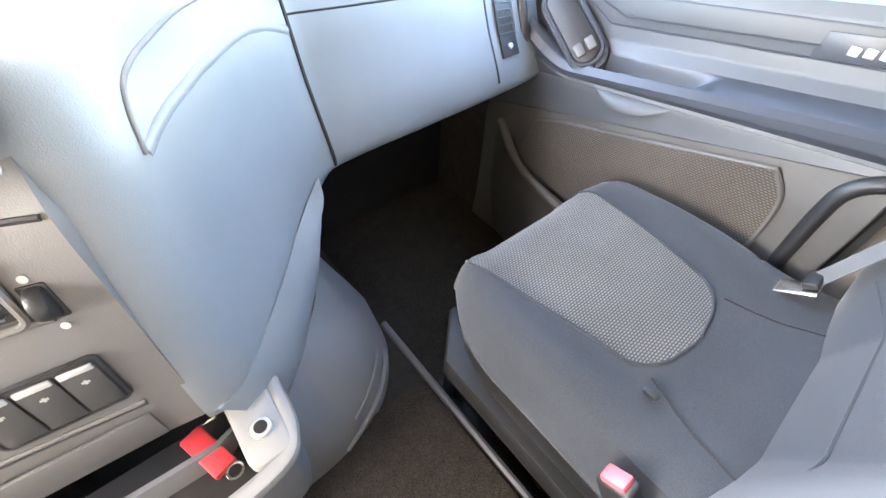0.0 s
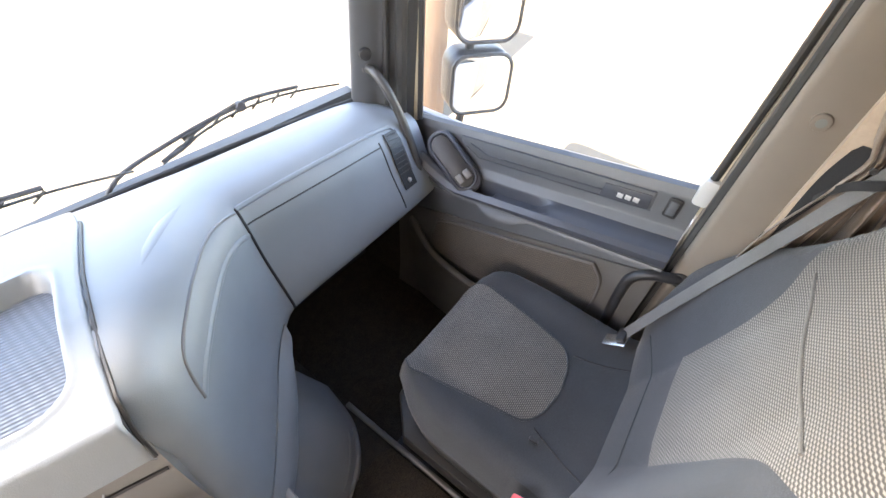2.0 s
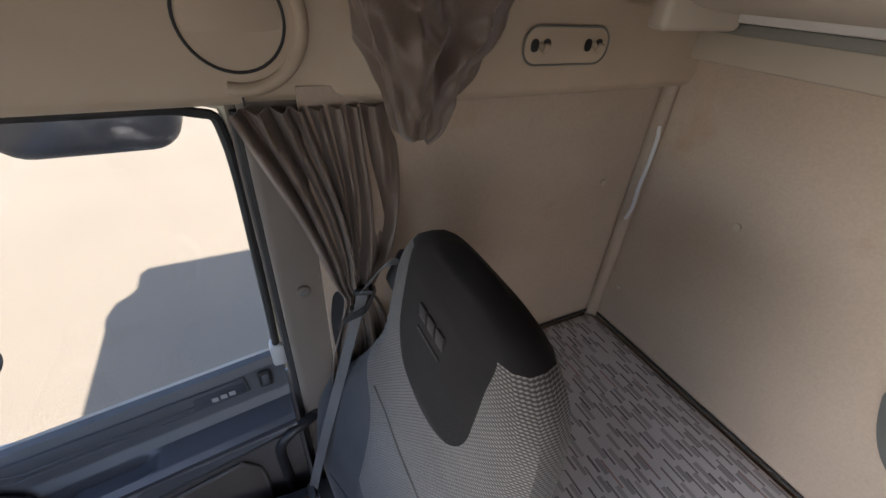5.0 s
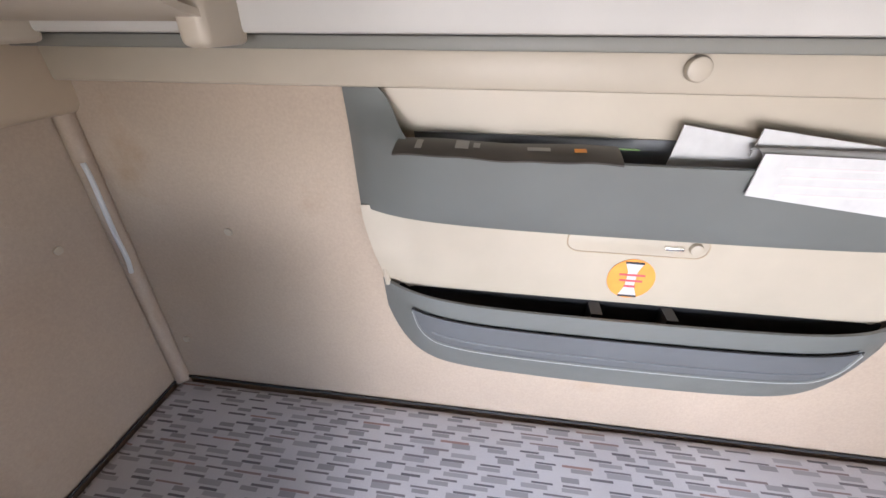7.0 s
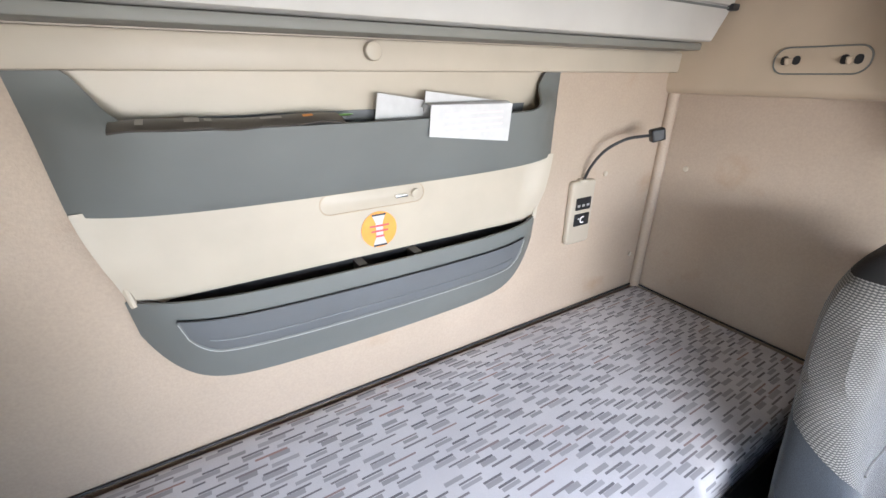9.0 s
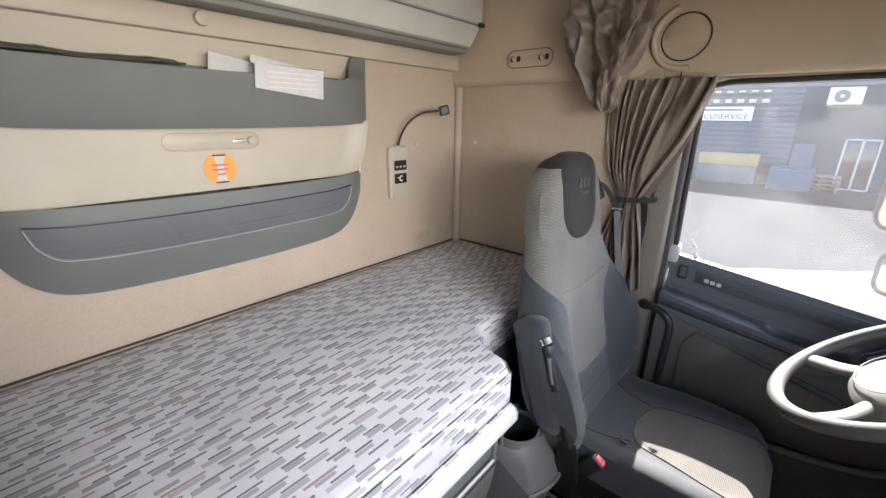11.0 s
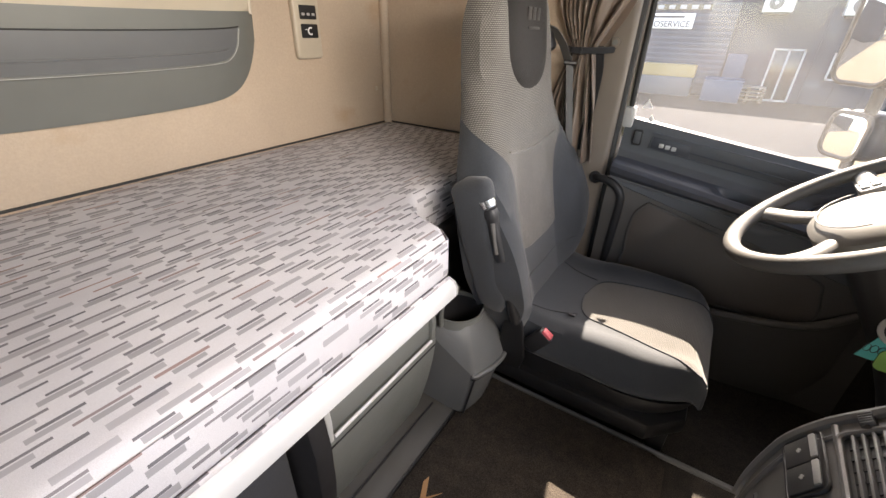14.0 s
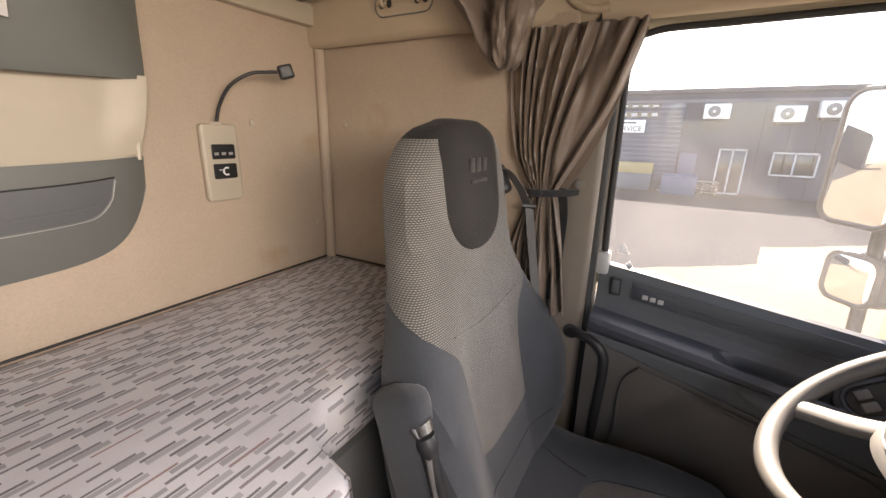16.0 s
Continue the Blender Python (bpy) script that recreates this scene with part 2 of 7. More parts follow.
M_KNITSEAM = cloth("seat_knit_seam", (0.115, 0.108, 0.10))
M_CLOTHINSERT = weave("door_knit", (0.125, 0.106, 0.088), (0.045, 0.039, 0.034), 0.0040, False)
M_ARM = plastic("door_armrest", (0.045, 0.050, 0.062), 0.36, 700.0, 0.35)
M_PILLAR = plastic("pillar_taupe", (0.165, 0.138, 0.113), 0.6, 600.0, 0.4)
M_MARK = cloth("embossed_mark", (0.034, 0.031, 0.030), 0.8, 1500.0, 0.1, 0.12)
M_MATTRESS = mattress_fabric()
M_TRAY = ribbed("tray_ribs", (0.17, 0.187, 0.21))
M_CARPET = carpet("dark_carpet", (0.042, 0.038, 0.035))
M_FLOORMAT = carpet("floor_mat_pile", (0.048, 0.041, 0.036))
M_CURTAIN = cloth("curtain_taupe", (0.15, 0.108, 0.082), 0.42, 900.0, 0.6)
M_STRAP = cloth("dark_strap", (0.022, 0.022, 0.024), 0.9, 900.0)
M_BELT = cloth("belt_webbing", (0.11, 0.108, 0.106), 0.7, 1200.0)
M_RECESS = cloth("recess_fabric", (0.045, 0.047, 0.055), 0.95, 500.0)
M_CHROME = plain("bright_metal", (0.75, 0.74, 0.72), 0.25, 1.0)
M_RED = plain("red_plastic", (0.55, 0.04, 0.05), 0.4)
M_PINKRED = plain("buckle_red", (0.60, 0.10, 0.12), 0.4)
M_PAPER = plain("white_paper", (0.55, 0.54, 0.53), 0.8)
M_MAG = plain("dark_magazine", (0.05, 0.042, 0.035), 0.4)
M_MAGMARK = plain("pale_print", (0.35, 0.33, 0.30), 0.5)
M_ORANGE = plain("orange_sticker", (0.85, 0.33, 0.06), 0.5)
M_DARKINK = plain("dark_ink", (0.03, 0.03, 0.035), 0.5)
M_BADGE = plain("badge_orange", (0.45, 0.25, 0.12), 0.7)
M_SILVER = plain("silver_mark", (0.60, 0.60, 0.60), 0.35, 0.6)
M_WHITE = plain("white_mark", (0.80, 0.80, 0.80), 0.5)
M_TEAL = plain("teal_tag", (0.05, 0.36, 0.36), 0.5)
M_GREEN = plain("green_tag", (0.18, 0.35, 0.08), 0.5)
M_MIRROR = plain("mirror_silver", (0.62, 0.64, 0.66), 0.02, 1.0)
M_MIRRORSHELL = plastic("mirror_housing_grey", (0.022, 0.023, 0.026), 0.45, 500.0, 0.3)
M_GLASS = glass("window_glass", 0.01)
M_GLASS_DUSTY = glass("dusty_window_glass", 0.017)
M_FRAMEYEL = plastic("door_frame_cream", (0.60, 0.56, 0.44), 0.4, 900.0, 0.1)
M_CABPAINT = plain("cab_paint", (0.35, 0.36, 0.38), 0.3)
M_BLUEWALL = plain("facade_bluegrey", (0.020, 0.032, 0.055), 0.7)
M_BRICKPILLAR = brickwork("brick_pillar", (0.105, 0.066, 0.043), (0.125, 0.078, 0.050), (0.12, 0.09, 0.065), 4.0)


def ground_material():
    n = Nodes("yard_ground", 1.0, 0.0, 0.1)
    co = n.coords()
    grit, patch = n.noise(60.0, 4, co), n.noise(0.6, 5, co)
    base = n.mix(patch, (0.112, 0.096, 0.072), (0.134, 0.115, 0.086))
    speck = n.ramp(grit, [(0.3, (0.8, 0.8, 0.8)), (0.7, (1.12, 1.12, 1.12))])
    near = n.mix(1.0, base, speck, "MULTIPLY")
    sep = n.add("SeparateXYZ")
    n.link(co, sep.inputs[0])
    # the sheet's origin lies at (15, 15)
    edge = n.math("ADD", n.math("ADD", sep.outputs[0], 15.0), n.math("MULTIPLY", n.noise(0.8, 3, co), 0.5))
    far = n.math("GREATER_THAN", edge, 13.8)
    clay = n.ramp(n.noise(9.0, 4, co), [(0.3, (0.10, 0.058, 0.037)), (0.7, (0.14, 0.085, 0.055))])
    out = n.mix(far, near, clay)
    # shade in front of the workshop, painted as dark grey ground with a slanting edge
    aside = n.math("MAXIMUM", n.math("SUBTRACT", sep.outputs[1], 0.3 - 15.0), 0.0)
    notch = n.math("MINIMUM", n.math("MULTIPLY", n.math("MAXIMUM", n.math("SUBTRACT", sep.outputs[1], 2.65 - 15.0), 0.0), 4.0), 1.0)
    in_shade = n.math("LESS_THAN", n.math("ADD", edge, n.math("ADD", n.math("MULTIPLY", aside, 0.78), n.math("MULTIPLY", notch, 1.4))), -7.5)
    shade_grey = n.ramp(n.noise(30.0, 4, co), [(0.3, (0.013, 0.0145, 0.018)), (0.7, (0.022, 0.024, 0.029))])
    n.colour(n.mix(in_shade, out, shade_grey))
    n.bump(grit, 0.4, 0.01)
    return n.mat


M_GROUND = ground_material()


# ---- building helpers ----
ORIGIN = {}


def thing(name, at, label, category, group="", kind=""):
    ob = new(name)
    ob.location = at
    ob.empty_display_size = 0.05
    ORIGIN[ob] = Vector(at)
    return tagged(ob, label, category, group, kind)


def part(name, bm, material, parent=None, label="", smooth=True):
    """Links a bmesh, given in world metres, as one mesh under a thing or a part."""
    if isinstance(material, str):
        raise TypeError(name)
    base = ORIGIN.get(parent, Vector((0, 0, 0))) if parent else Vector((0, 0, 0))
    bmesh.ops.translate(bm, verts=bm.verts, vec=-base)
    bmesh.ops.recalc_face_normals(bm, faces=bm.faces)
    me = bpy.data.meshes.new(name)
    bm.to_mesh(me)
    bm.free()
    me.materials.append(material)
    if smooth:
        me.polygons.foreach_set("use_smooth", [True] * len(me.polygons))
        me.set_sharp_from_angle(angle=radians(38))
    ob = new(name, me)
    if parent:
        ob.parent = parent
        ORIGIN[ob] = base
    return tagged(ob, label)


def solo(name, bm, material, label, category, group="", kind=""):
    """A thing of a single mesh, with its origin at its base."""
    lo = [min(v.co[k] for v in bm.verts) for k in range(3)]
    hi = [max(v.co[k] for v in bm.verts) for k in range(3)]
    base = Vector(((lo[0] + hi[0]) / 2, (lo[1] + hi[1]) / 2, lo[2]))
    bmesh.ops.translate(bm, verts=bm.verts, vec=-base)
    ob = part(name, bm, material)
    ob.location = base
    ORIGIN[ob] = base
    return tagged(ob, label, category, group, kind)


def box(lo, hi, bevel=0.0, segs=2, m=None):
    bm = bmesh.new()
    bmesh.ops.create_cube(bm, size=1.0)
    lo, hi = Vector(lo), Vector(hi)
    size = hi - lo
    bmesh.ops.scale(bm, vec=size, verts=bm.verts)
    bmesh.ops.translate(bm, vec=(lo + hi) / 2, verts=bm.verts)
    if bevel:
        bmesh.ops.bevel(bm, geom=bm.edges[:], offset=min(bevel, min(size) * 0.45), segments=segs, profile=0.5, affect="EDGES")
    if m is not None:
        bmesh.ops.transform(bm, matrix=m, verts=bm.verts)
    return bm


def join(*bms):
    out = bmesh.new()
    for b in bms:
        me = bpy.data.meshes.new("tmp")
        b.to_mesh(me)
        b.free()
        out.from_mesh(me)
        bpy.data.meshes.remove(me)
    return out


def smooth_path(pts, n):
    """n points on a Catmull-Rom curve through pts."""
    pts = [np.array(p, float) for p in pts]
    ext = [2 * pts[0] - pts[1]] + pts + [2 * pts[-1] - pts[-2]]
    out = []
    for i in range(n):
        f = i / (n - 1) * (len(pts) - 1)
        k = min(int(f), len(pts) - 2)
        u = f - k
        a, b, c, d = ext[k : k + 4]
        out.append(0.5 * (2 * b + (c - a) * u + (2 * a - 5 * b + 4 * c - d) * u * u + (3 * b - a - 3 * c + d) * u**3))
    return out


def tube(pts, radius, segs=10, n=0, closed=False, flat=1.0):
    """A round bar along points; radius may be a list. flat squeezes it across."""
    if n:
        pts = smooth_path(pts, n)
    pts = [Vector(p) for p in pts]
    bm = bmesh.new()
    rings, up = [], None
    count = len(pts)
    for i, p in enumerate(pts):
        a = pts[(i - 1) % count] if closed or i else p
        b = pts[(i + 1) % count] if closed or i < count - 1 else p
        d = (b - a).normalized()
        if up is None:
            up = d.orthogonal().normalized()
        side = d.cross(up).normalized()
        up = side.cross(d).normalized()
        r = radius[min(i, len(radius) - 1)] if isinstance(radius, (list, tuple)) else radius
        rings.append([bm.verts.new(p + (up * math.cos(k * math.tau / segs) + side * math.sin(k * math.tau / segs) * flat) * r) for k in range(segs)])
    for i in range(count if closed else count - 1):
        r0, r1 = rings[i], rings[(i + 1) % count]
        for k in range(segs):
            bm.faces.new((r0[k], r0[(k + 1) % segs], r1[(k + 1) % segs], r1[k]))
    if not closed:
        bm.faces.new(rings[0][::-1])
        bm.faces.new(rings[-1])
    return bm


def sheet(fn, nu, nv, wrap=False):
    """A surface fn(u, v) with u and v in 0..1."""
    bm = bmesh.new()
    cols = nu if wrap else nu + 1
    g = [[bm.verts.new(fn(i / nu, j / nv)) for i in range(cols)] for j in range(nv + 1)]
    for j in range(nv):
        for i in range(nu):
            k = (i + 1) % cols
            bm.faces.new((g[j][i], g[j][k], g[j + 1][k], g[j + 1][i]))
    return bm


def slab(outline, axis, a, b, bevel=0.0, segs=2):
    """A flat piece: a 2D outline pulled along an axis from a to b. Outline coordinates are the two other axes in order."""
    bm = bmesh.new()

    def at(p, w):
        q = list(p)
        q.insert(axis, w)
        return q

    lower = [bm.verts.new(at(p, a)) for p in outline]
    upper = [bm.verts.new(at(p, b)) for p in outline]
    n = len(outline)
    bm.faces.new(lower[::-1])
    top = bm.faces.new(upper)
    for i in range(n):
        bm.faces.new((lower[i], lower[(i + 1) % n], upper[(i + 1) % n], upper[i]))
    bmesh.ops.recalc_face_normals(bm, faces=bm.faces)
    if bevel:
        edges = [e for f in bm.faces if len(f.verts) == n for e in f.edges]
        bmesh.ops.bevel(bm, geom=list(set(edges)), offset=bevel, segments=segs, profile=0.5, affect="EDGES")
    return bm


def rounded(x0, z0, x1, z1, r, n=6):
    """Outline of a rounded rectangle."""
    out = []
    for cx, cz, a0 in ((x1 - r, z1 - r, 0), (x0 + r, z1 - r, 90), (x0 + r, z0 + r, 180), (x1 - r, z0 + r, 270)):
        for k in range(n + 1):
            a = radians(a0 + 90 * k / n)
            out.append((cx + r * math.cos(a), cz + r * math.sin(a)))
    return out


def disc(at, axis, radius, depth, segs=24, bevel=0.002):
    m = Matrix.Translation(at) @ Vector(axis).to_track_quat("Z", "Y").to_matrix().to_4x4()
    bm = bmesh.new()
    bmesh.ops.create_cone(bm, cap_ends=True, segments=segs, radius1=radius, radius2=radius, depth=depth)
    if bevel:
        e = [e for e in bm.edges if len(e.link_faces) == 2 and any(len(f.verts) > 4 for f in e.link_faces)]
        bmesh.ops.bevel(bm, geom=e, offset=bevel, segments=2, profile=0.5, affect="EDGES")
    bmesh.ops.transform(bm, matrix=m, verts=bm.verts)
    return bm


def thick(bm, depth):
    """Gives an open surface a thickness."""
    bmesh.ops.recalc_face_normals(bm, faces=bm.faces)
    bmesh.ops.solidify(bm, geom=bm.faces[:], thickness=depth)
    return bm


@functools.lru_cache(maxsize=20000)
def dense(pts, n):
    """A smooth path through pts, kept for the next call."""
    return smooth_path(pts, n)


def lerp_rows(rows, x):
    """Piecewise linear rows of (key, values...)."""
    rows = sorted(rows)
    if x <= rows[0][0]:
        return rows[0][1:]
    for a, b in zip(rows, rows[1:]):
        if x <= b[0]:
            f = (x - a[0]) / (b[0] - a[0])
            return tuple(p + (q - p) * f for p, q in zip(a[1:], b[1:]))
    return rows[-1][1:]


def ease_rows(rows, x):
    """Like lerp_rows, but smooth at the rows."""
    rows = sorted(rows)
    keys = [r[0] for r in rows]
    x = min(max(x, keys[0]), keys[-1])
    k = max(i for i in range(len(rows) - 1) if keys[i] <= x) if x > keys[0] else 0
    h = keys[k + 1] - keys[k]
    u = (x - keys[k]) / h

    def slope(i, c):
        if i in (0, len(rows) - 1):
            j = 0 if i == 0 else len(rows) - 2
            return (rows[j + 1][c] - rows[j][c]) / (keys[j + 1] - keys[j])
        d0 = (rows[i][c] - rows[i - 1][c]) / (keys[i] - keys[i - 1])
        d1 = (rows[i + 1][c] - rows[i][c]) / (keys[i + 1] - keys[i])
        return 0.0 if d0 * d1 <= 0 else 2 * d0 * d1 / (d0 + d1)

    out = []
    for c in range(1, len(rows[0])):
        p, q, s, t = rows[k][c], rows[k + 1][c], slope(k, c) * h, slope(k + 1, c) * h
        out.append((2 * u**3 - 3 * u**2 + 1) * p + (u**3 - 2 * u**2 + u) * s + (3 * u**2 - 2 * u**3) * q + (u**3 - u**2) * t)
    return tuple(out)


# ---- structure ----
W = 1.03
CEIL = 1.84
solo("ground", box((-60, -60, -1.5), (90, 90, -1.4)), M_GROUND, "sunlit pale yard round the truck, with shade painted in dark grey", "ground", kind="structure")
solo("floor", join(box((-1.12, 0.0, -0.16), (1.12, 1.9, -0.10)), box((-0.515, 0.0, -0.099), (0.515, 1.75, 0.0), 0.012)), M_CARPET,
     "dark carpeted cab floor with a low middle tunnel", "floor", kind="structure")
solo("wall_rear", box((-1.12, -0.05, -0.1), (1.12, 0.0, CEIL)), M_WALL, "beige vinyl back wall of the sleeper cab", "wall", kind="structure")
for s, side in ((-1, "left"), (1, "right")):
    solo("wall_" + side, slab([(0.0, -0.1), (0.80, -0.1), (0.80, 1.24), (0.0, 1.24)], 0, s * W, s * (W + 0.09)), M_WALL,
         "beige vinyl side wall beside the bunk", "wall", kind="structure")
    # outer skin that closes the side above the window line
    solo("wall_upper_" + side, slab([(0.0, 1.23), (1.9, 1.23), (1.89, 1.46), (1.82, 1.62), (1.66, 1.74), (1.5, CEIL), (0.0, CEIL)], 0, s * 1.10, s * 1.14), M_CABPAINT,
         "plain upper side of the cab", "wall", kind="structure")
solo("ceiling", box((-1.14, -0.05, CEIL), (1.14, 1.62, CEIL + 0.03)), M_OFFWHITE, "pale cab roof lining", "ceiling", kind="structure")
solo("cab_roof", slab([(-0.05, CEIL + 0.034), (1.62, CEIL + 0.034), (1.60, 2.02), (1.52, 2.10), (-0.05, 2.10)], 0, -1.18, 1.18, 0.03), M_CABPAINT, "plain painted cab roof over the lining", "roof", kind="structure")
solo("wall_front_upper", slab([(1.60, 1.42), (1.88, 1.42), (1.86, 1.50), (1.80, 1.62), (1.62, CEIL), (1.60, CEIL)], 0, -1.1, 1.1), M_TAN, "tan header shelf above the windscreen", "wall", kind="structure")
solo("wall_front_lower", box((-1.1, 1.86, -0.2), (1.1, 1.9, 0.58)), M_BLACK, "dark bulkhead below the windscreen", "wall", kind="structure")
for s in (-1, 1):
    solo("corner_trim", tube([(s * 1.017, 0.012, 0.50), (s * 1.017, 0.012, 1.23)], 0.017, 14), M_WALL, "beige rolled vinyl strip down the cab corner", "trim", kind="structure")
    solo("mattress_edge_trim", join(tube([(s * (W - 0.006), 0.01, 0.545), (s * (W - 0.006), 0.72, 0.545)], 0.003, 8)), M_RUBBER,
         "dark gap strip along the mattress edge", "trim", kind="structure")
solo("mattress_back_trim", tube([(-W, 0.005, 0.545), (W, 0.005, 0.545)], 0.0035, 8), M_RUBBER, "dark gap strip between mattress and wall", "trim", kind="structure")
solo("ledge", join(box((-1.0, 0.0, 1.272), (1.0, 0.028, 1.326), 0.006), box((-1.0, 0.0, 1.326), (1.0, 0.02, 1.346))), M_CREAM,
     "cream ledge strip under the folded bunk", "trim", kind="structure")
# olive-grey strip that paints the shadow between ledge and folded bunk
solo("ledge_shadow_strip", box((-0.95, 0.021, 1.328), (0.95, 0.10, 1.345), 0.003), M_STRIPGREY, "grey strip standing for the shadow under the folded bunk", "trim", kind="structure")


def side_header(s, side):
    """The curved tan band above the windows, with the speaker ring."""
    prof = [(1.035, 1.232), (1.012, 1.214), (0.992, 1.222), (0.985, 1.25), (0.99, 1.36), (1.0, 1.50), (1.03, 1.70)]

    def fn(u, v):
        x, z = dense(tuple(prof), 41)[round(v * 40)]
        y = u * 1.66
        out = 0.0 if y < 0.55 else min(1.0, (y - 0.55) / 0.25)
        out = out * out * (3 - 2 * out)
        x = x + 0.05 * out * (1.0 if z < 1.5 else 0.4)
        return (s * x, y, z)

    head = thing("header_" + side, (s * 1.0, 0.8, 1.21), "tan moulded band above the side window with a speaker grille", "trim", kind="structure")
    part("band", sheet(fn, 40, 40), M_TAN, head)
    y, z, x = (0.840 if s < 0 else 0.866), 1.324, 1.042

    def on_band(r, a, out):
        yy, zz = y + r * math.cos(a), z + r * math.sin(a)
        best = min((fn(yy / 1.66, k / 40) for k in range(41)), key=lambda p: abs(p[2] - zz) + (0.2 if p[2] < 1.224 else 0))
        return (best[0] - s * out, yy, zz)

    ring = [on_band(0.064, a, 0.0005) for a in np.linspace(0, math.tau, 40, endpoint=False)]
    part("speaker_groove", tube(ring, 0.0022, 8, closed=True), M_BLACK, head)
    part("speaker_grille", disc((s * (x + 0.004), y, z), (1, 0, 0), 0.060, 0.018, 40), M_TAN, head, "fine round tan speaker grille")
    arc = [on_band(0.086, a, 0.001) for a in np.linspace(radians(-75), radians(-250), 36)]
    part("speaker_rim", tube(arc, 0.0095, 10, flat=1.0), M_TAN, head, "raised pale rim round the speaker")
    part("joint", box((min(s * (x - 0.008), s * (x + 0.02)), y + 0.004, 1.216), (max(s * (x - 0.008), s * (x + 0.02)), y + 0.0065, 1.236)), M_BLACK, head)


side_header(-1, "left")
side_header(1, "right")


# ---- side doors, pillars and glass ----
def sill_z(y):
    return 0.655 - 0.135 * (y - 0.91)


def cab_door(s, side):
    d = thing("door_" + ("1" if s < 0 else "2"), (s * 1.06, 1.28, -0.1), "grey moulded truck door with cloth insert, armrest and window", "door", kind="structure")
    y0, y1 = 0.905, 1.655
    # rows: x of the face, height under the sill line at the rear, weight of the sill's slope
    rows = [(1.128, 0.00, 1), (1.112, 0.007, 1), (1.098, 0.003, 1), (1.091, -0.016, 1), (1.087, -0.060, 1), (1.083, -0.092, 1), (1.070, -0.110, 1.05),
            (1.044, -0.116, 1.1), (1.024, -0.122, 1.15), (1.013, -0.132, 1.2), (1.014, -0.150, 1.05), (1.024, -0.164, 0.95), (1.036, -0.170, 0.95), (1.033, -0.174, 1.0), (1.030, -0.182, 1.85)]

    def step(a, b, q):
        q = min(1.0, max(0.0, (q - a) / (b - a)))
        return q * q * (3 - 2 * q)

    def fn(y, k):
        """The face at a depth y and a row k, with the hollows of the armrest let in."""
        i = min(int(k), len(rows) - 2)
        f = k - i
        x, dz, wt = (a + (b - a) * f for a, b in zip(rows[i], rows[i + 1]))
        z = 0.655 + dz - 0.135 * (y - 0.91) * wt
        well = step(6.05, 6.4, k) * (1 - step(7.5, 7.9, k)) * step(1.175, 1.235, y) * (1 - step(1.395, 1.405, y))
        cup = step(5.9, 6.3, k) * (1 - step(7.6, 8.0, k)) * math.exp(-((y - 1.372) / 0.022) ** 4)
        z -= 0.026 * well + 0.022 * cup
        x += 0.006 * well
        # the armrest sweeps up round the switch pod at its front
        if 5 < k < 12:
            z += 0.085 * step(1.44, 1.66, y) * step(5.0, 7.5, k) * (1 - step(10.5, 12.0, k))
        return (s * x, y, z)

    last = len(rows) - 1
    for name, k0, k1, mat, label in (("upper_panel", 0, 6, M_DOOR, "blue-grey moulded upper door panel"), ("armrest", 6, 11, M_ARM, "dark blue-grey armrest with a hand hollow"), ("grip_band", 11, last, M_DOOR, "grey band under the armrest")):
        part(name, thick(sheet(lambda u, v: fn(y0 + (y1 - y0) * u, k0 + (k1 - k0) * v), 110, 7 * (k1 - k0)), 0.006), mat, d, label)

    def low_top(y):
        return 0.655 - 0.180 - 0.25 * (y - 0.91)

    def lower(u, v):
        y = y0 + (y1 - y0) * u
        top = low_top(y)
        return (s * (1.030 - 0.008 * step(0, 0.1, v) + 0.02 * v * (1 - v) - 0.02 * max(0, v - 0.75)), y, top + (-0.10 - top) * v)

    part("lower_panel", thick(sheet(lower, 24, 24), 0.012), M_DOORLOW, d, "dark grey lower door panel")
    cloth_line = smooth_path([(1.035, low_top(1.035) - 0.012), (1.25, low_top(1.25) - 0.014), (1.46, low_top(1.46) - 0.016), (1.50, 0.28), (1.49, 0.18), (1.25, 0.16), (1.02, 0.17), (1.003, 0.26), (1.004, 0.38), (1.035, low_top(1.035) - 0.012)], 64)[:-1]
    part("cloth_insert", slab([tuple(p) for p in cloth_line], 0, s * 1.006, s * 1.018, 0.003), M_CLOTHINSERT if s > 0 else M_DOORSKIN, d, "brown-grey knitted cloth insert" if s > 0 else "dark brown grained insert")
    part("insert_rim", tube([(s * 1.010, p[0], p[1]) for p in cloth_line], 0.005, 8, closed=True), M_DOORLOW, d)
    pocket_top = [(s * 0.995, 1.02, 0.16), (s * 0.975, 1.2, 0.150), (s * 0.97, 1.36, 0.165), (s * 0.985, 1.50, 0.19), (s * 1.01, 1.60, 0.26)]
    part("map_pocket_rim", tube(pocket_top, 0.012, 10, 24), M_DOORLOW, d)

    def pk(u, v):
        p = dense(tuple(pocket_top), 25)[round(u * 24)]
        return (p[0] + s * 0.02 * v, p[1], p[2] * (1 - v) - 0.09 * v)

    part("map_pocket", thick(sheet(pk, 24, 4), 0.008), M_DOORLOW, d)

    # scooped pull under the armrest: a lens-shaped lip that catches the light
    def scoop(u, v):
        y = 1.222 + 0.165 * u
        b = math.sin(math.pi * u) ** 0.7
        top = 0.462 - 0.125 * (y - 1.10)
        return (s * (1.034 - 0.020 * b * math.sin(v * math.pi / 2)), y, top - 0.030 * b * v)

    part("pull_scoop", thick(sheet(scoop, 30, 8), 0.004), M_DOOR, d, "grey scooped grip under the armrest")
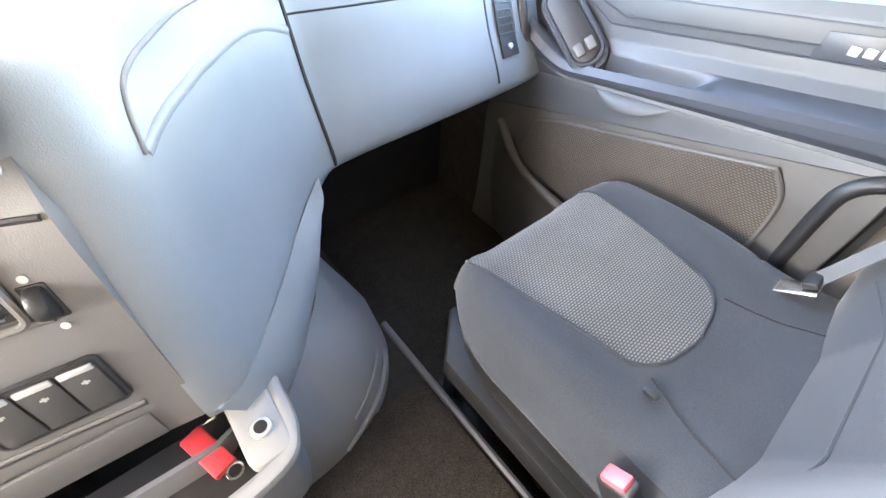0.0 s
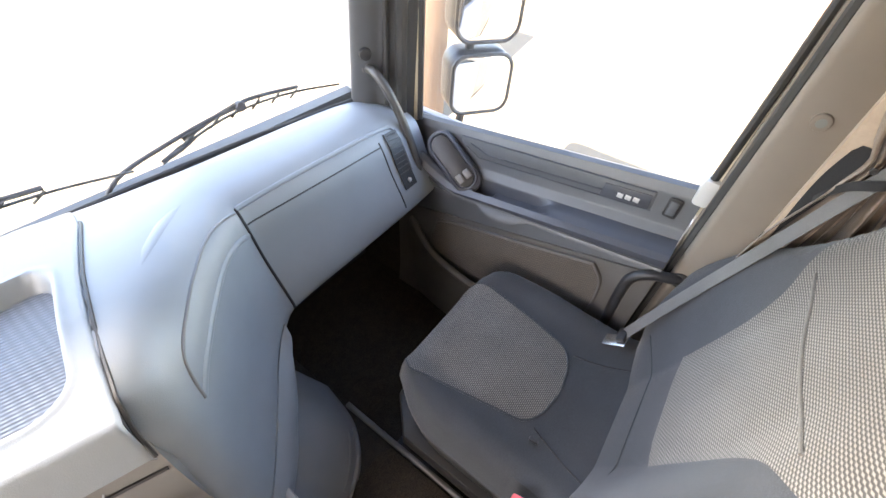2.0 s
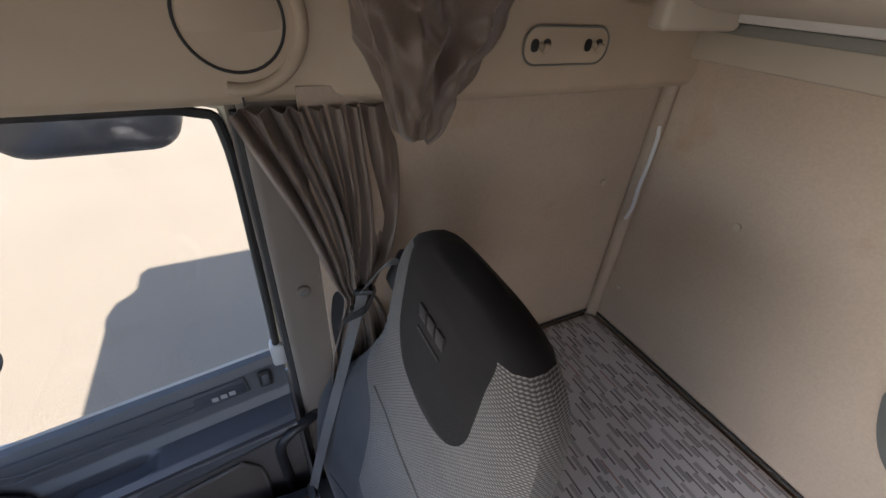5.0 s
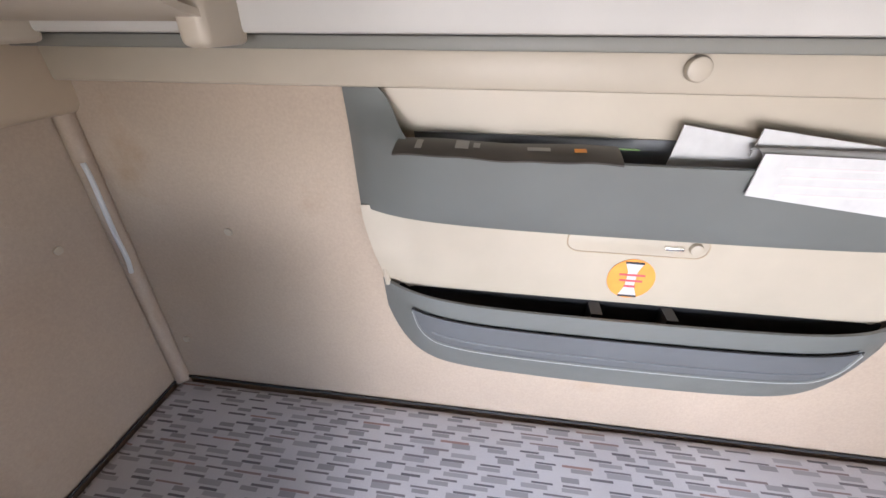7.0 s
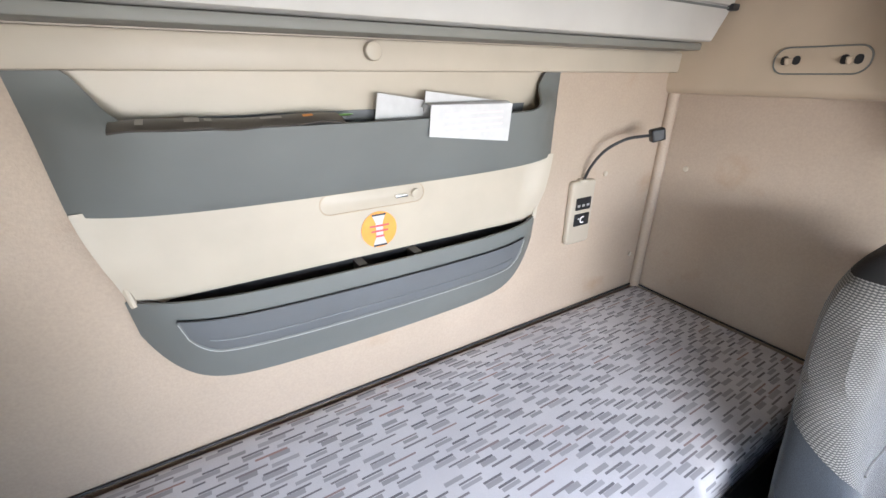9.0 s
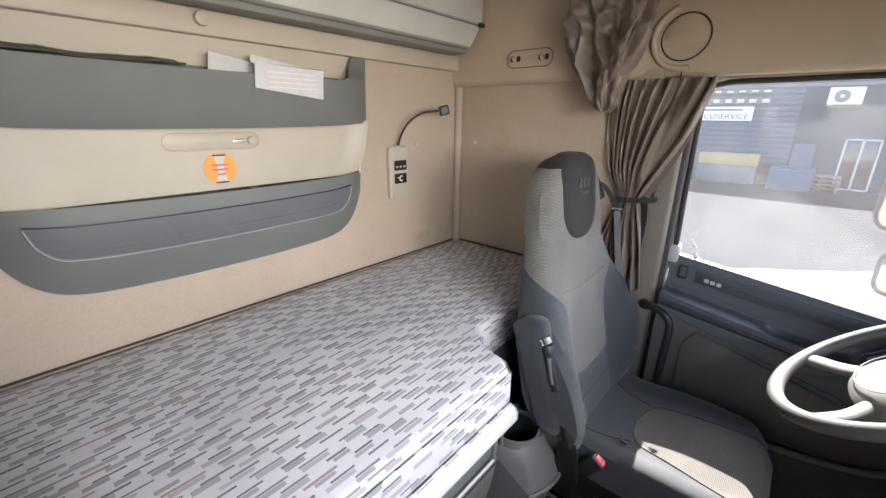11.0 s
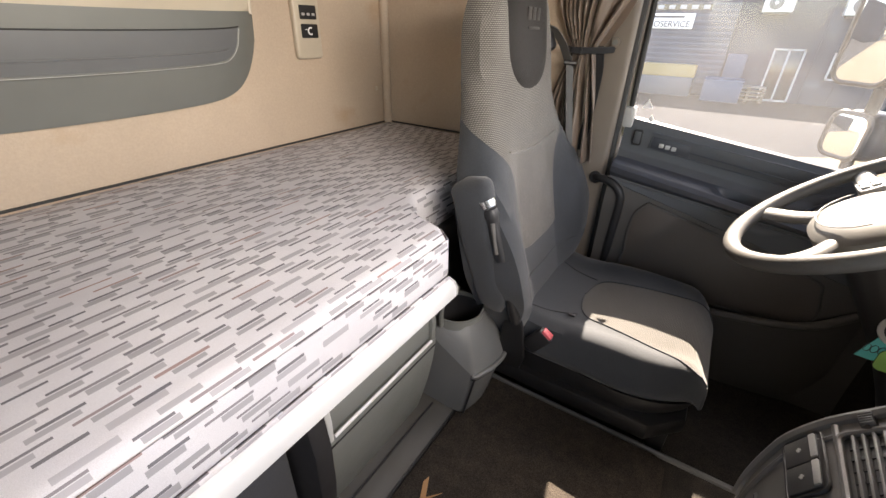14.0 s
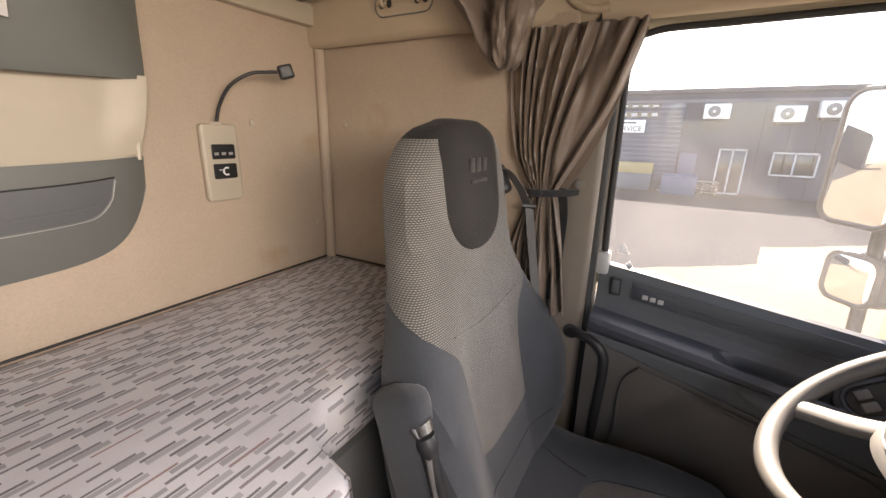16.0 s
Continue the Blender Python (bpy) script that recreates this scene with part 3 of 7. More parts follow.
    # switch pod on the armrest's rising front
    lg = Vector((s * 0.010, 0.130, 0.088)).normalized()
    out = Vector((s * -0.72, -0.10, 0.62))
    out = (out - lg * out.dot(lg)).normalized()
    podm = Matrix.Translation((s * 1.040, 1.478, 0.508)) @ Matrix((lg, out.cross(lg), out)).transposed().to_4x4()
    base = slab(rounded(-0.100, -0.040, 0.095, 0.040, 0.038), 2, -0.040, -0.002, 0.008)
    bmesh.ops.transform(base, matrix=podm, verts=base.verts)
    part("pod_base", base, M_ARM, d)
    pod = slab(rounded(-0.078, -0.027, 0.080, 0.027, 0.026), 2, -0.006, 0.003, 0.002)
    bmesh.ops.transform(pod, matrix=podm, verts=pod.verts)
    pod = part("switch_pod", pod, M_BLACK, d, "dark oval switch pod")
    part("pod_rim", tube([podm @ Vector((x, y, 0.001)) for x, y in rounded(-0.084, -0.032, 0.086, 0.032, 0.031)], 0.004, 8, closed=True), M_ARM, pod)
    for k in (-1, 1):
        part("window_switch", box((-0.062, k * 0.012 - 0.009, 0.002), (-0.036, k * 0.012 + 0.009, 0.009), 0.003, 2, podm), M_PANEL, pod)
    # long sunken plate with a ridge, and the maker's mark drawn as bars
    z = sill_z
    outline = [(0.985, z(0.985) - 0.068), (1.425, z(1.425) - 0.066), (1.485, z(1.485) - 0.030), (1.488, z(1.488) - 0.014), (0.99, z(0.99) - 0.022)]
    plate = part("trim_plate", slab(outline, 0, s * 1.0858, s * 1.0925, 0.002), M_DOOR, d)
    part("plate_groove", tube([(s * (1.0885 if zz > z(y) - 0.04 else 1.0865), y, zz) for y, zz in outline], 0.0022, 6, closed=True), M_ARM, plate)
    part("plate_line", tube([(s * 1.0848, 1.095, z(1.095) - 0.050), (s * 1.0848, 1.40, z(1.40) - 0.050), (s * 1.0852, 1.455, z(1.455) - 0.028)], 0.0022, 6), M_ARM, plate)
    mp = part("mark_plate", slab([(0.990, z(0.99) - 0.066), (1.100, z(1.10) - 0.066), (1.095, z(1.095) - 0.030), (0.994, z(0.994) - 0.030)], 0, s * 1.0842, s * 1.088, 0.0015), M_ARM, d, "dark plate with the maker's mark")
    for k in range(3):
        y = 1.014 + 0.0175 * k
        part("mark_bar", box((min(s * 1.0825, s * 1.0845), y, z(y) - 0.058), (max(s * 1.0825, s * 1.0845), y + 0.013, z(y) - 0.046), 0.001), M_SILVER, mp, "silver maker's mark bar")
    part("lock_button", box((min(s * 1.080, s * 1.092), 0.940, 0.586), (max(s * 1.080, s * 1.092), 0.958, 0.622), 0.003), M_DOOR, d)
    part("lock_surround", slab(rounded(0.935, 0.580, 0.963, 0.628, 0.006), 0, s * 1.0825, s * 1.0865, 0.001), M_BLACK, d)
    # outer skin and frame
    part("outer_skin", box((min(s * 1.13, s * 1.16), y0 - 0.01, -0.3), (max(s * 1.13, s * 1.16), y1 + 0.06, 0.56), 0.01), M_CABPAINT, d)
    part("door_frame", tube([(s * 1.112, 0.898, 0.60), (s * 1.112, 0.892, 0.9), (s * 1.112, 0.892, 1.16), (s * 1.112, 0.93, 1.215), (s * 1.112, 1.1, 1.222), (s * 1.11, 1.55, 1.222), (s * 1.105, 1.64, 1.20), (s * 1.10, 1.655, 1.0), (s * 1.10, 1.655, 0.55)], 0.014, 10, 60), M_FRAMEYEL, d, "cream painted window frame")
    part("seal", tube([(s * 1.098, 0.913, 0.61), (s * 1.098, 0.907, 0.9), (s * 1.098, 0.908, 1.15), (s * 1.098, 0.945, 1.196), (s * 1.098, 1.1, 1.202), (s * 1.096, 1.55, 1.202), (s * 1.09, 1.622, 1.18), (s * 1.088, 1.632, 1.0), (s * 1.088, 1.632, 0.56)], 0.008, 8, 60), M_RUBBER, d, "black rubber seal")
    part("seal_block", box((min(s * 1.084, s * 1.12), 0.893, 0.628), (max(s * 1.084, s * 1.12), 0.926, 0.690), 0.008), M_GREYLIGHT, d)
    pane = part("window_pane", slab([(0.905, 0.63), (1.64, 0.535), (1.64, 1.2), (0.905, 1.21)], 0, s * 1.118, s * 1.122), M_GLASS_DUSTY if s < 0 else M_GLASS, d, "dusty window pane" if s < 0 else "clear window pane")
    if s < 0:
        part("sticker", slab([(0.939, 0.686), (0.968, 0.686), (0.952, 0.711)], 0, -1.1165, -1.1155), M_WHITE, pane, "small white triangular sticker")
    pane.visible_shadow = False
    if s < 0:
        part("triangle_mark", slab([(0.955, 0.645), (0.985, 0.645), (0.97, 0.668)], 0, s * 1.115, s * 1.117), M_WHITE, pane, "small white triangle sticker")
    return d


def pillars(s, side):
    # B pillar cover behind the door, with its round plug
    b = thing("pillar_rear_" + side, (s * 1.07, 0.85, -0.1), "tan pillar cover beside the seat belt", "trim", kind="structure")
    part("cover", box((min(s * 1.045, s * 1.12), 0.785, -0.1), (max(s * 1.045, s * 1.12), 0.883, 1.235), 0.014, 3), M_PILLAR, b)
    part("plug", disc((s * 1.043, 0.838, 0.860), (1, 0, 0), 0.0135, 0.010, 20, 0.003), M_PILLAR, b)
    part("plug_hollow", disc((s * 1.0385, 0.838, 0.860), (1, 0, 0), 0.007, 0.003, 16, 0), M_POCKET, b)
    part("door_seal", tube([(s * 1.078, 0.886, -0.1), (s * 1.078, 0.885, 0.6), (s * 1.078, 0.884, 1.2)], 0.011, 8, 20), M_RUBBER, b, "black rubber door seal")
    part("jamb", box((min(s * 1.085, s * 1.12), 0.8835, -0.1), (max(s * 1.085, s * 1.12), 0.899, 1.22), 0.004), M_PILLAR, b)
    # A pillar
    a = thing("pillar_front_" + side, (s * 1.04, 1.72, 0.56), "grey and tan windscreen pillar", "trim", kind="structure")

    def fn(u, v):
        prof = [(1.005, 1.80), (0.975, 1.785), (0.972, 1.77), (0.995, 1.745), (1.02, 1.73), (1.035, 1.70), (1.05, 1.685), (1.068, 1.66), (1.10, 1.65)]
        p = dense(tuple(prof), 33)[round(u * 32)]
        z = 0.50 + 0.95 * v
        lean = -0.10 * max(0.0, v - 0.08)
        return (s * p[0], p[1] + lean * (0.9 if p[1] > 1.72 else 0.25), z)

    part("cover", sheet(fn, 32, 12), M_DOOR, a)
    part("seal", tube([(s * 1.052, 1.672, 0.56), (s * 1.052, 1.66, 1.0), (s * 1.052, 1.64, 1.4)], 0.016, 8, 16), M_RUBBER, a, "black rubber door seal")
    part("seal_lip", tube([(s * 1.026, 1.70, 0.60), (s * 1.026, 1.685, 1.0), (s * 1.026, 1.66, 1.4)], 0.007, 8, 16), M_RUBBER, a)
    part("slot", tube([(s * 0.998, 1.722, 1.3), (s * 0.996, 1.738, 0.80), (s * 1.008, 1.728, 0.785), (s * 1.014, 1.718, 0.80), (s * 1.016, 1.70, 1.3)], 0.003, 6, 30), M_BLACK, a)
    part("outer_panel", box((min(s * 1.06, s * 1.16), 1.70, -0.3), (max(s * 1.06, s * 1.16), 1.9, 1.45), 0.02), M_CABPAINT, a)
    part("pillar_knob", disc((s * 0.992, 1.735, 0.735), (s * -0.6, -0.8, 0), 0.016, 0.025, 20, 0.006), M_BLACK, a)


for s, side in ((-1, "left"), (1, "right")):
    cab_door(s, side)
    pillars(s, side)

for s in (-1, 1):
    solo("kick_panel", box((min(s * 1.03, s * 1.055), 1.60, -0.10), (max(s * 1.03, s * 1.055), 1.86, 0.50), 0.004), M_CARPET, "dark carpeted footwell side", "trim", kind="structure")

wind = thing("window_1", (0, 1.83, 0.58), "wide windscreen of clear glass", "windscreen", kind="structure")
pane = part("pane", thick(sheet(lambda u, v: (-1.0 + 2.0 * u, 1.86 - 0.07 * (2 * u - 1) ** 2 - 0.10 * v, 0.56 + 0.9 * v), 16, 2), 0.004), M_GLASS, wind)
pane.visible_shadow = False
part("lower_seal", tube([(-0.99, 1.775, 0.605), (-0.6, 1.825, 0.60), (0.0, 1.84, 0.60), (0.6, 1.825, 0.60), (0.99, 1.775, 0.605)], 0.007, 8, 40), M_RUBBER, wind)


# ---- dashboard ----
def dash_stations():
    right = [
        (1.06, [(1.80, 0.50), (1.79, 0.575), (1.69, 0.585), (1.625, 0.565), (1.585, 0.49), (1.53, 0.40), (1.62, 0.36)]),
        (0.93, [(1.86, 0.52), (1.80, 0.60), (1.69, 0.612), (1.622, 0.580), (1.578, 0.50), (1.528, 0.390), (1.62, 0.345)]),
        (0.72, [(1.86, 0.52), (1.80, 0.605), (1.69, 0.618), (1.618, 0.588), (1.577, 0.50), (1.53, 0.376), (1.62, 0.335)]),
        (0.52, [(1.86, 0.52), (1.80, 0.61), (1.69, 0.628), (1.614, 0.597), (1.577, 0.50), (1.533, 0.362), (1.62, 0.325)]),
        (0.44, [(1.86, 0.52), (1.80, 0.615), (1.66, 0.640), (1.555, 0.605), (1.525, 0.47), (1.500, 0.318), (1.60, 0.300)]),
        (0.36, [(1.86, 0.52), (1.80, 0.62), (1.58, 0.655), (1.468, 0.600), (1.445, 0.42), (1.415, 0.298), (1.51, 0.280)]),
        (0.29, [(1.86, 0.52), (1.80, 0.625), (1.51, 0.662), (1.388, 0.585), (1.365, 0.41), (1.336, 0.288), (1.43, 0.270)]),
        (0.235, [(1.86, 0.52), (1.80, 0.63), (1.45, 0.668), (1.345, 0.60), (1.302, 0.43), (1.284, 0.280), (1.38, 0.264)]),
        (0.205, [(1.86, 0.52), (1.80, 0.63), (1.44, 0.668), (1.350, 0.62), (1.290, 0.43), (1.274, 0.278), (1.37, 0.264)]),
        (0.10, [(1.86, 0.52), (1.80, 0.59), (1.46, 0.615), (1.375, 0.59), (1.345, 0.42), (1.34, 0.28), (1.42, 0.262)]),
    ]
    return right


def dash_surface(stations, sign=1):
    xs = [r[0] for r in stations]
    rows = [(r[0], *[v for p in r[1] for v in p]) for r in stations]

    @functools.lru_cache(maxsize=4000)
    def profile(x):
        flat = ease_rows(rows, x)
        return smooth_path(list(zip(flat[0::2], flat[1::2])), 61)

    def at(x, v):
        c = profile(round(x, 4))
        k = min(int(v * 60), 59)
        f = v * 60 - k
        y, z = c[k] * (1 - f) + c[k + 1] * f
        return (sign * x, y, z)

    return at, min(xs), max(xs), profile


dash = thing("dashboard", (0, 1.6, 0.1), "blue-grey moulded truck dashboard with glovebox, vents and switches", "dashboard")
DASH, dx0, dx1, DASH_PROFILE = dash_surface(dash_stations())


def on_dash(x, v, out=0.0):
    p = Vector(DASH(x, v))
    a, b = Vector(DASH(x + 0.01, v)) - p, Vector(DASH(x, min(1, v + 0.04))) - p
    n = a.cross(b).normalized()
    if n.y > 0:
        n = -n
    return p + n * out


def dash_line(pts, r, name, mat, n=24, out=0.0):
    part(name, tube([on_dash(x, v, out) for x, v in smooth_path(pts, n)], r, 6), mat, dash)


dash_line([(0.508, 0.475), (0.506, 0.55), (0.507, 0.65), (0.51, 0.75), (0.515, 0.84)], 0.0035, "glovebox_gap", M_BLACK, 24)
dash_line([(0.508, 0.545), (0.62, 0.545), (0.75, 0.545), (0.898, 0.545)], 0.0018, "glovebox_gap", M_BLACK)
dash_line([(0.898, 0.52), (0.899, 0.6), (0.90, 0.72), (0.902, 0.80)], 0.0022, "glovebox_gap", M_BLACK)
dash_line([(0.508, 0.478), (0.65, 0.465), (0.80, 0.462), (0.93, 0.465), (0.965, 0.49), (0.975, 0.60), (0.975, 0.70)], 0.006, "recess_rim", M_DASH, 40, -0.001)


def snap(p):
    """The nearest station of the dashboard's face to a place."""
    far = lambda q: (Vector(DASH(p[0], q)) - Vector(p)).length  # noqa: E731
    v = min((k / 120 for k in range(121)), key=far)
    h = 1 / 120
    while h > 0.0005:
        v = min((v - h, v, v + h), key=lambda q: far(min(1, max(0, q))))
        h /= 2
    v = min(1, max(0, v))
    return (p[0], v)


def dash_rim(pts, r, mat, out=0.0, name="recess_rim"):
    part(name, tube([on_dash(*q, out) for q in smooth_path([snap(p) for p in smooth_path(pts, 9)], 60)], r, 12), mat, dash)


dash_rim([(0.500, 1.612, 0.605), (0.450, 1.585, 0.622), (0.401, 1.543, 0.629), (0.350, 1.485, 0.629), (0.312, 1.440, 0.624), (0.286, 1.405, 0.616), (0.275, 1.38, 0.598), (0.270, 1.360, 0.566)], 0.0026, M_DASH_LOW)
dash_rim([(0.502, 1.588, 0.560), (0.45, 1.55, 0.585), (0.388, 1.490, 0.590), (0.34, 1.438, 0.586), (0.30, 1.396, 0.578), (0.272, 1.362, 0.566)], 0.010, M_DASH, -0.0078)
dash_rim([(0.50, 1.70, 0.630), (0.426, 1.651, 0.643), (0.339, 1.565, 0.658), (0.278, 1.495, 0.664)], [0.018 + 0.006 * math.sin(math.pi * k / 59) for k in range(60)], M_DASH, -0.0222, "crease")
# outer air vent beside the door
vent = part("side_vent", thick(sheet(lambda u, v: on_dash(0.921 + 0.046 * u, 0.495 + 0.25 * v, 0.002), 6, 12), 0.003), M_BLACK, dash, "black outer air vent")
for k in range(9):
    part("slat", tube([on_dash(0.923, 0.515 + 0.022 * k, 0.0065), on_dash(0.965, 0.515 + 0.022 * k, 0.0065)], 0.0011, 6), M_KEY, vent)
for k in range(5):
    part("slat", tube([on_dash(0.931 + 0.0068 * k, 0.505, 0.006), on_dash(0.931 + 0.0072 * k, 0.70, 0.006)], 0.0009, 6), M_KEY, vent)
part("vent_wheel", disc(on_dash(0.944, 0.722, 0.006), (0, -1, 0.4), 0.006, 0.008, 12), M_SILVER, vent)
# middle: tray top, flank and the driver's side
# a top plate over the middle, with its seam to the right shell and a sunken tray
SEAM = [(1.20, 0.190), (1.331, 0.197), (1.426, 0.219), (1.587, 0.263), (1.725, 0.308), (1.80, 0.318), (1.90, 0.325)]
TRAY = [(0.247, 1.650), (0.178, 1.392), (-0.17, 1.470), (-0.17, 1.650)]


def shell_z(x, y):
    c = DASH_PROFILE(round(max(x, 0.235), 3))
    return float(np.interp(-y, [-p[0] for p in c[:36]], [p[1] for p in c[:36]]))


def tray_depth(x, y):
    """Distance inwards from the tray's rounded edge."""
    r, d = 0.045, []
    for (ax, ay), (bx, by) in zip(TRAY, TRAY[1:] + TRAY[:1]):
        ux, uy = bx - ax, by - ay
        d.append((uy * (x - ax) - ux * (y - ay)) / math.hypot(ux, uy) * -1)
    d = [-q for q in d] if tray_depth_sign < 0 else d
    near = sorted(d)[:2]
    if near[0] < r and near[1] < r:
        return r - math.hypot(r - near[0], r - near[1])
    return near[0]


tray_depth_sign = 1
if tray_depth(0.0, 1.56) < 0:
    tray_depth_sign = -1


def shell_fn(u, v):
    """The right shell; under the top plate it dips to make room for the tray."""
    x, y, z = DASH(dx0 + (dx1 - dx0) * u, v)
    if z > 0.56 and y > 1.36 and x < lerp_rows(SEAM, y)[0] - 0.014:
        z -= 0.05
    if x < 0.192 and z < 0.56:
        y += 0.10
    return (x, y, z)


part("right_shell", thick(sheet(shell_fn, 72, 60), 0.006), M_DASH, dash, "blue-grey moulded dashboard shell")


def middle_fn(u, v):
    y = 1.82
    x = 0.2
    for _ in range(3):
        y1 = 1.304 + 0.31 * (0.20 - x)
        y = 1.82 + (y1 - 1.82) * v
        x1 = lerp_rows(SEAM, y)[0]
        x = x1 + (-0.225 - x1) * u ** 1.15
    flat = shell_z(x, y) if y > 1.5 else 0.668
    z = flat + 0.0035
    front = max(0.0, (v - 0.94) / 0.06)
    z -= 0.056 * front ** 2
    rim = min(1.0, (lerp_rows(SEAM, y)[0] - x) / 0.006)
    z -= 0.007 * (1 - rim) ** 2
    q = tray_depth(x, y)
    f = min(1.0, max(0.0, q / 0.014))
    z -= 0.030 * f * f * (3 - 2 * f)
    z += 0.0025 * math.exp(-((q + 0.004) / 0.005) ** 2)
    return (x, y, z)


part("middle_top", sheet(middle_fn, 130, 110), M_DASH, dash, "blue-grey dash top with a sunken tray")


def tray_floor(u, v):
    a = np.array(TRAY[0]) * (1 - u) + np.array(TRAY[3]) * u
    b = np.array(TRAY[1]) * (1 - u) + np.array(TRAY[2]) * u
    c = np.array((0.01, 1.55))
    p = c + (a * (1 - v) + b * v - c) * 0.96
    return (p[0], p[1], shell_z(max(p[0], 0.0), p[1]) * (1 if p[1] > 1.5 else 0) + (0.668 if p[1] <= 1.5 else 0) - 0.0255)


part("tray_floor", sheet(tray_floor, 20, 20), M_TRAY, dash, "ribbed bluish-grey tray floor")
part("joint", tube([(lerp_rows(SEAM, y)[0] + 0.002, y, (shell_z(lerp_rows(SEAM, y)[0], y) if y > 1.47 else 0.666) + 0.0005 - 0.05 * max(0, (1.36 - y) / 0.07)) for y in np.linspace(1.74, 1.30, 40)], 0.0026, 6), M_BLACK, dash)
LEFT = [
    (0.19, [(1.86, 0.52), (1.80, 0.62), (1.62, 0.655), (1.42, 0.62), (1.40, 0.42), (1.38, 0.14), (1.5, 0.08)]),
    (0.32, [(1.86, 0.52), (1.80, 0.62), (1.64, 0.655), (1.50, 0.62), (1.49, 0.47), (1.50, 0.30), (1.6, 0.25)]),
    (0.52, [(1.86, 0.52), (1.80, 0.62), (1.66, 0.70), (1.56, 0.665), (1.57, 0.55), (1.56, 0.40), (1.64, 0.34)]),
    (0.92, [(1.86, 0.52), (1.80, 0.60), (1.66, 0.68), (1.57, 0.645), (1.58, 0.53), (1.56, 0.40), (1.64, 0.34)]),
    (1.06, [(1.80, 0.50), (1.78, 0.56), (1.69, 0.57), (1.62, 0.555), (1.59, 0.49), (1.56, 0.40), (1.62, 0.36)]),
]
LDASH, lx0, lx1, _ = dash_surface(LEFT, -1)
part("left_shell", thick(sheet(lambda u, v: LDASH(lx0 + (lx1 - lx0) * u, v), 40, 60), 0.006), M_DASH, dash, "grey driver's side dashboard shell")
part("side_dial", disc((-0.99, 1.615, 0.60), (0.3, -0.6, 0.7), 0.035, 0.012, 28, 0.004), M_PANEL, dash)
part("side_dial_ring", disc((-0.989, 1.612, 0.605), (0.3, -0.6, 0.7), 0.022, 0.012, 24, 0.003), M_BLACK, dash)

# switch panel turned to the driver: a ruled face between its right and left edges (height, depth)
PLEN = 0.42
P_RIGHT = [(0.10, 1.270), (0.28, 1.272), (0.37, 1.277), (0.43, 1.287), (0.49, 1.295), (0.53, 1.300), (0.569, 1.310), (0.600, 1.340), (0.615, 1.358)]
P_LEFT = [(0.10, 1.325), (0.182, 1.317), (0.344, 1.302), (0.433, 1.312), (0.479, 1.330), (0.562, 1.393), (0.615, 1.43)]
PX = Vector((-1, 0.18, 0)).normalized()


def panel_at(f, z):
    r, l_ = ease_rows(P_RIGHT, z)[0], ease_rows(P_LEFT, z)[0]
    g = 1 - (1 - min(1, max(0, f))) ** 2 + max(0, f - 1) + min(0, f)
    return Vector((0.198 - 0.42 * f, r + (l_ - r) * g, z))


def on_panel(a, b, h=0.0):
    """A place on the switch panel: a metres from its right edge, b metres down, h out of it."""
    f, z = a / PLEN, 0.608 - 0.92 * b
    p = panel_at(f, z)
    n = (panel_at(f + 0.02, z) - p).cross(panel_at(f, z - 0.01) - p).normalized()
    return p + (n if n.y < 0 else -n) * h


PN = on_panel(0.05, 0.06, 1.0) - on_panel(0.05, 0.06)


def panel_box(a0, b0, a1, b1, h0, h1, bevel=0.004):
    bm = box((a0, b0, h0), (a1, b1, h1), bevel)
    for v in bm.verts:
        v.co = on_panel(*v.co)
    return bm


def panel_shell(u, v):
    """The panel's face with its turned-in sides."""
    a, b, h = PLEN * min(1, max(0, (u * 28 - 2) / 24)), 0.34 * min(1.0, v * 26 / 24), 0.0
    if u * 28 < 2 or u * 28 > 26:
        h = -0.025 * (2 - u * 28 if u * 28 < 2 else u * 28 - 26)
    if v * 26 > 24:
        h = min(h, -0.025 * (v * 26 - 24))
    return on_panel(a, b, h)


sw = part("switch_panel", sheet(panel_shell, 28, 26), M_PANEL, dash, "grey centre panel with vents and rocker switches")
part("panel_edge", tube([on_panel(PLEN * k / 20, -0.002, 0.002) for k in range(21)], 0.006, 8), M_PANEL, sw)
part("panel_edge", tube([on_panel(PLEN - 0.002, 0.31 * k / 20, 0.0) for k in range(21)], 0.007, 8), M_PANEL, sw)
part("panel_groove", tube([on_panel(PLEN - 0.025, 0.31 * k / 20, 0.0) for k in range(21)], 0.004, 8), M_PANEL, sw)


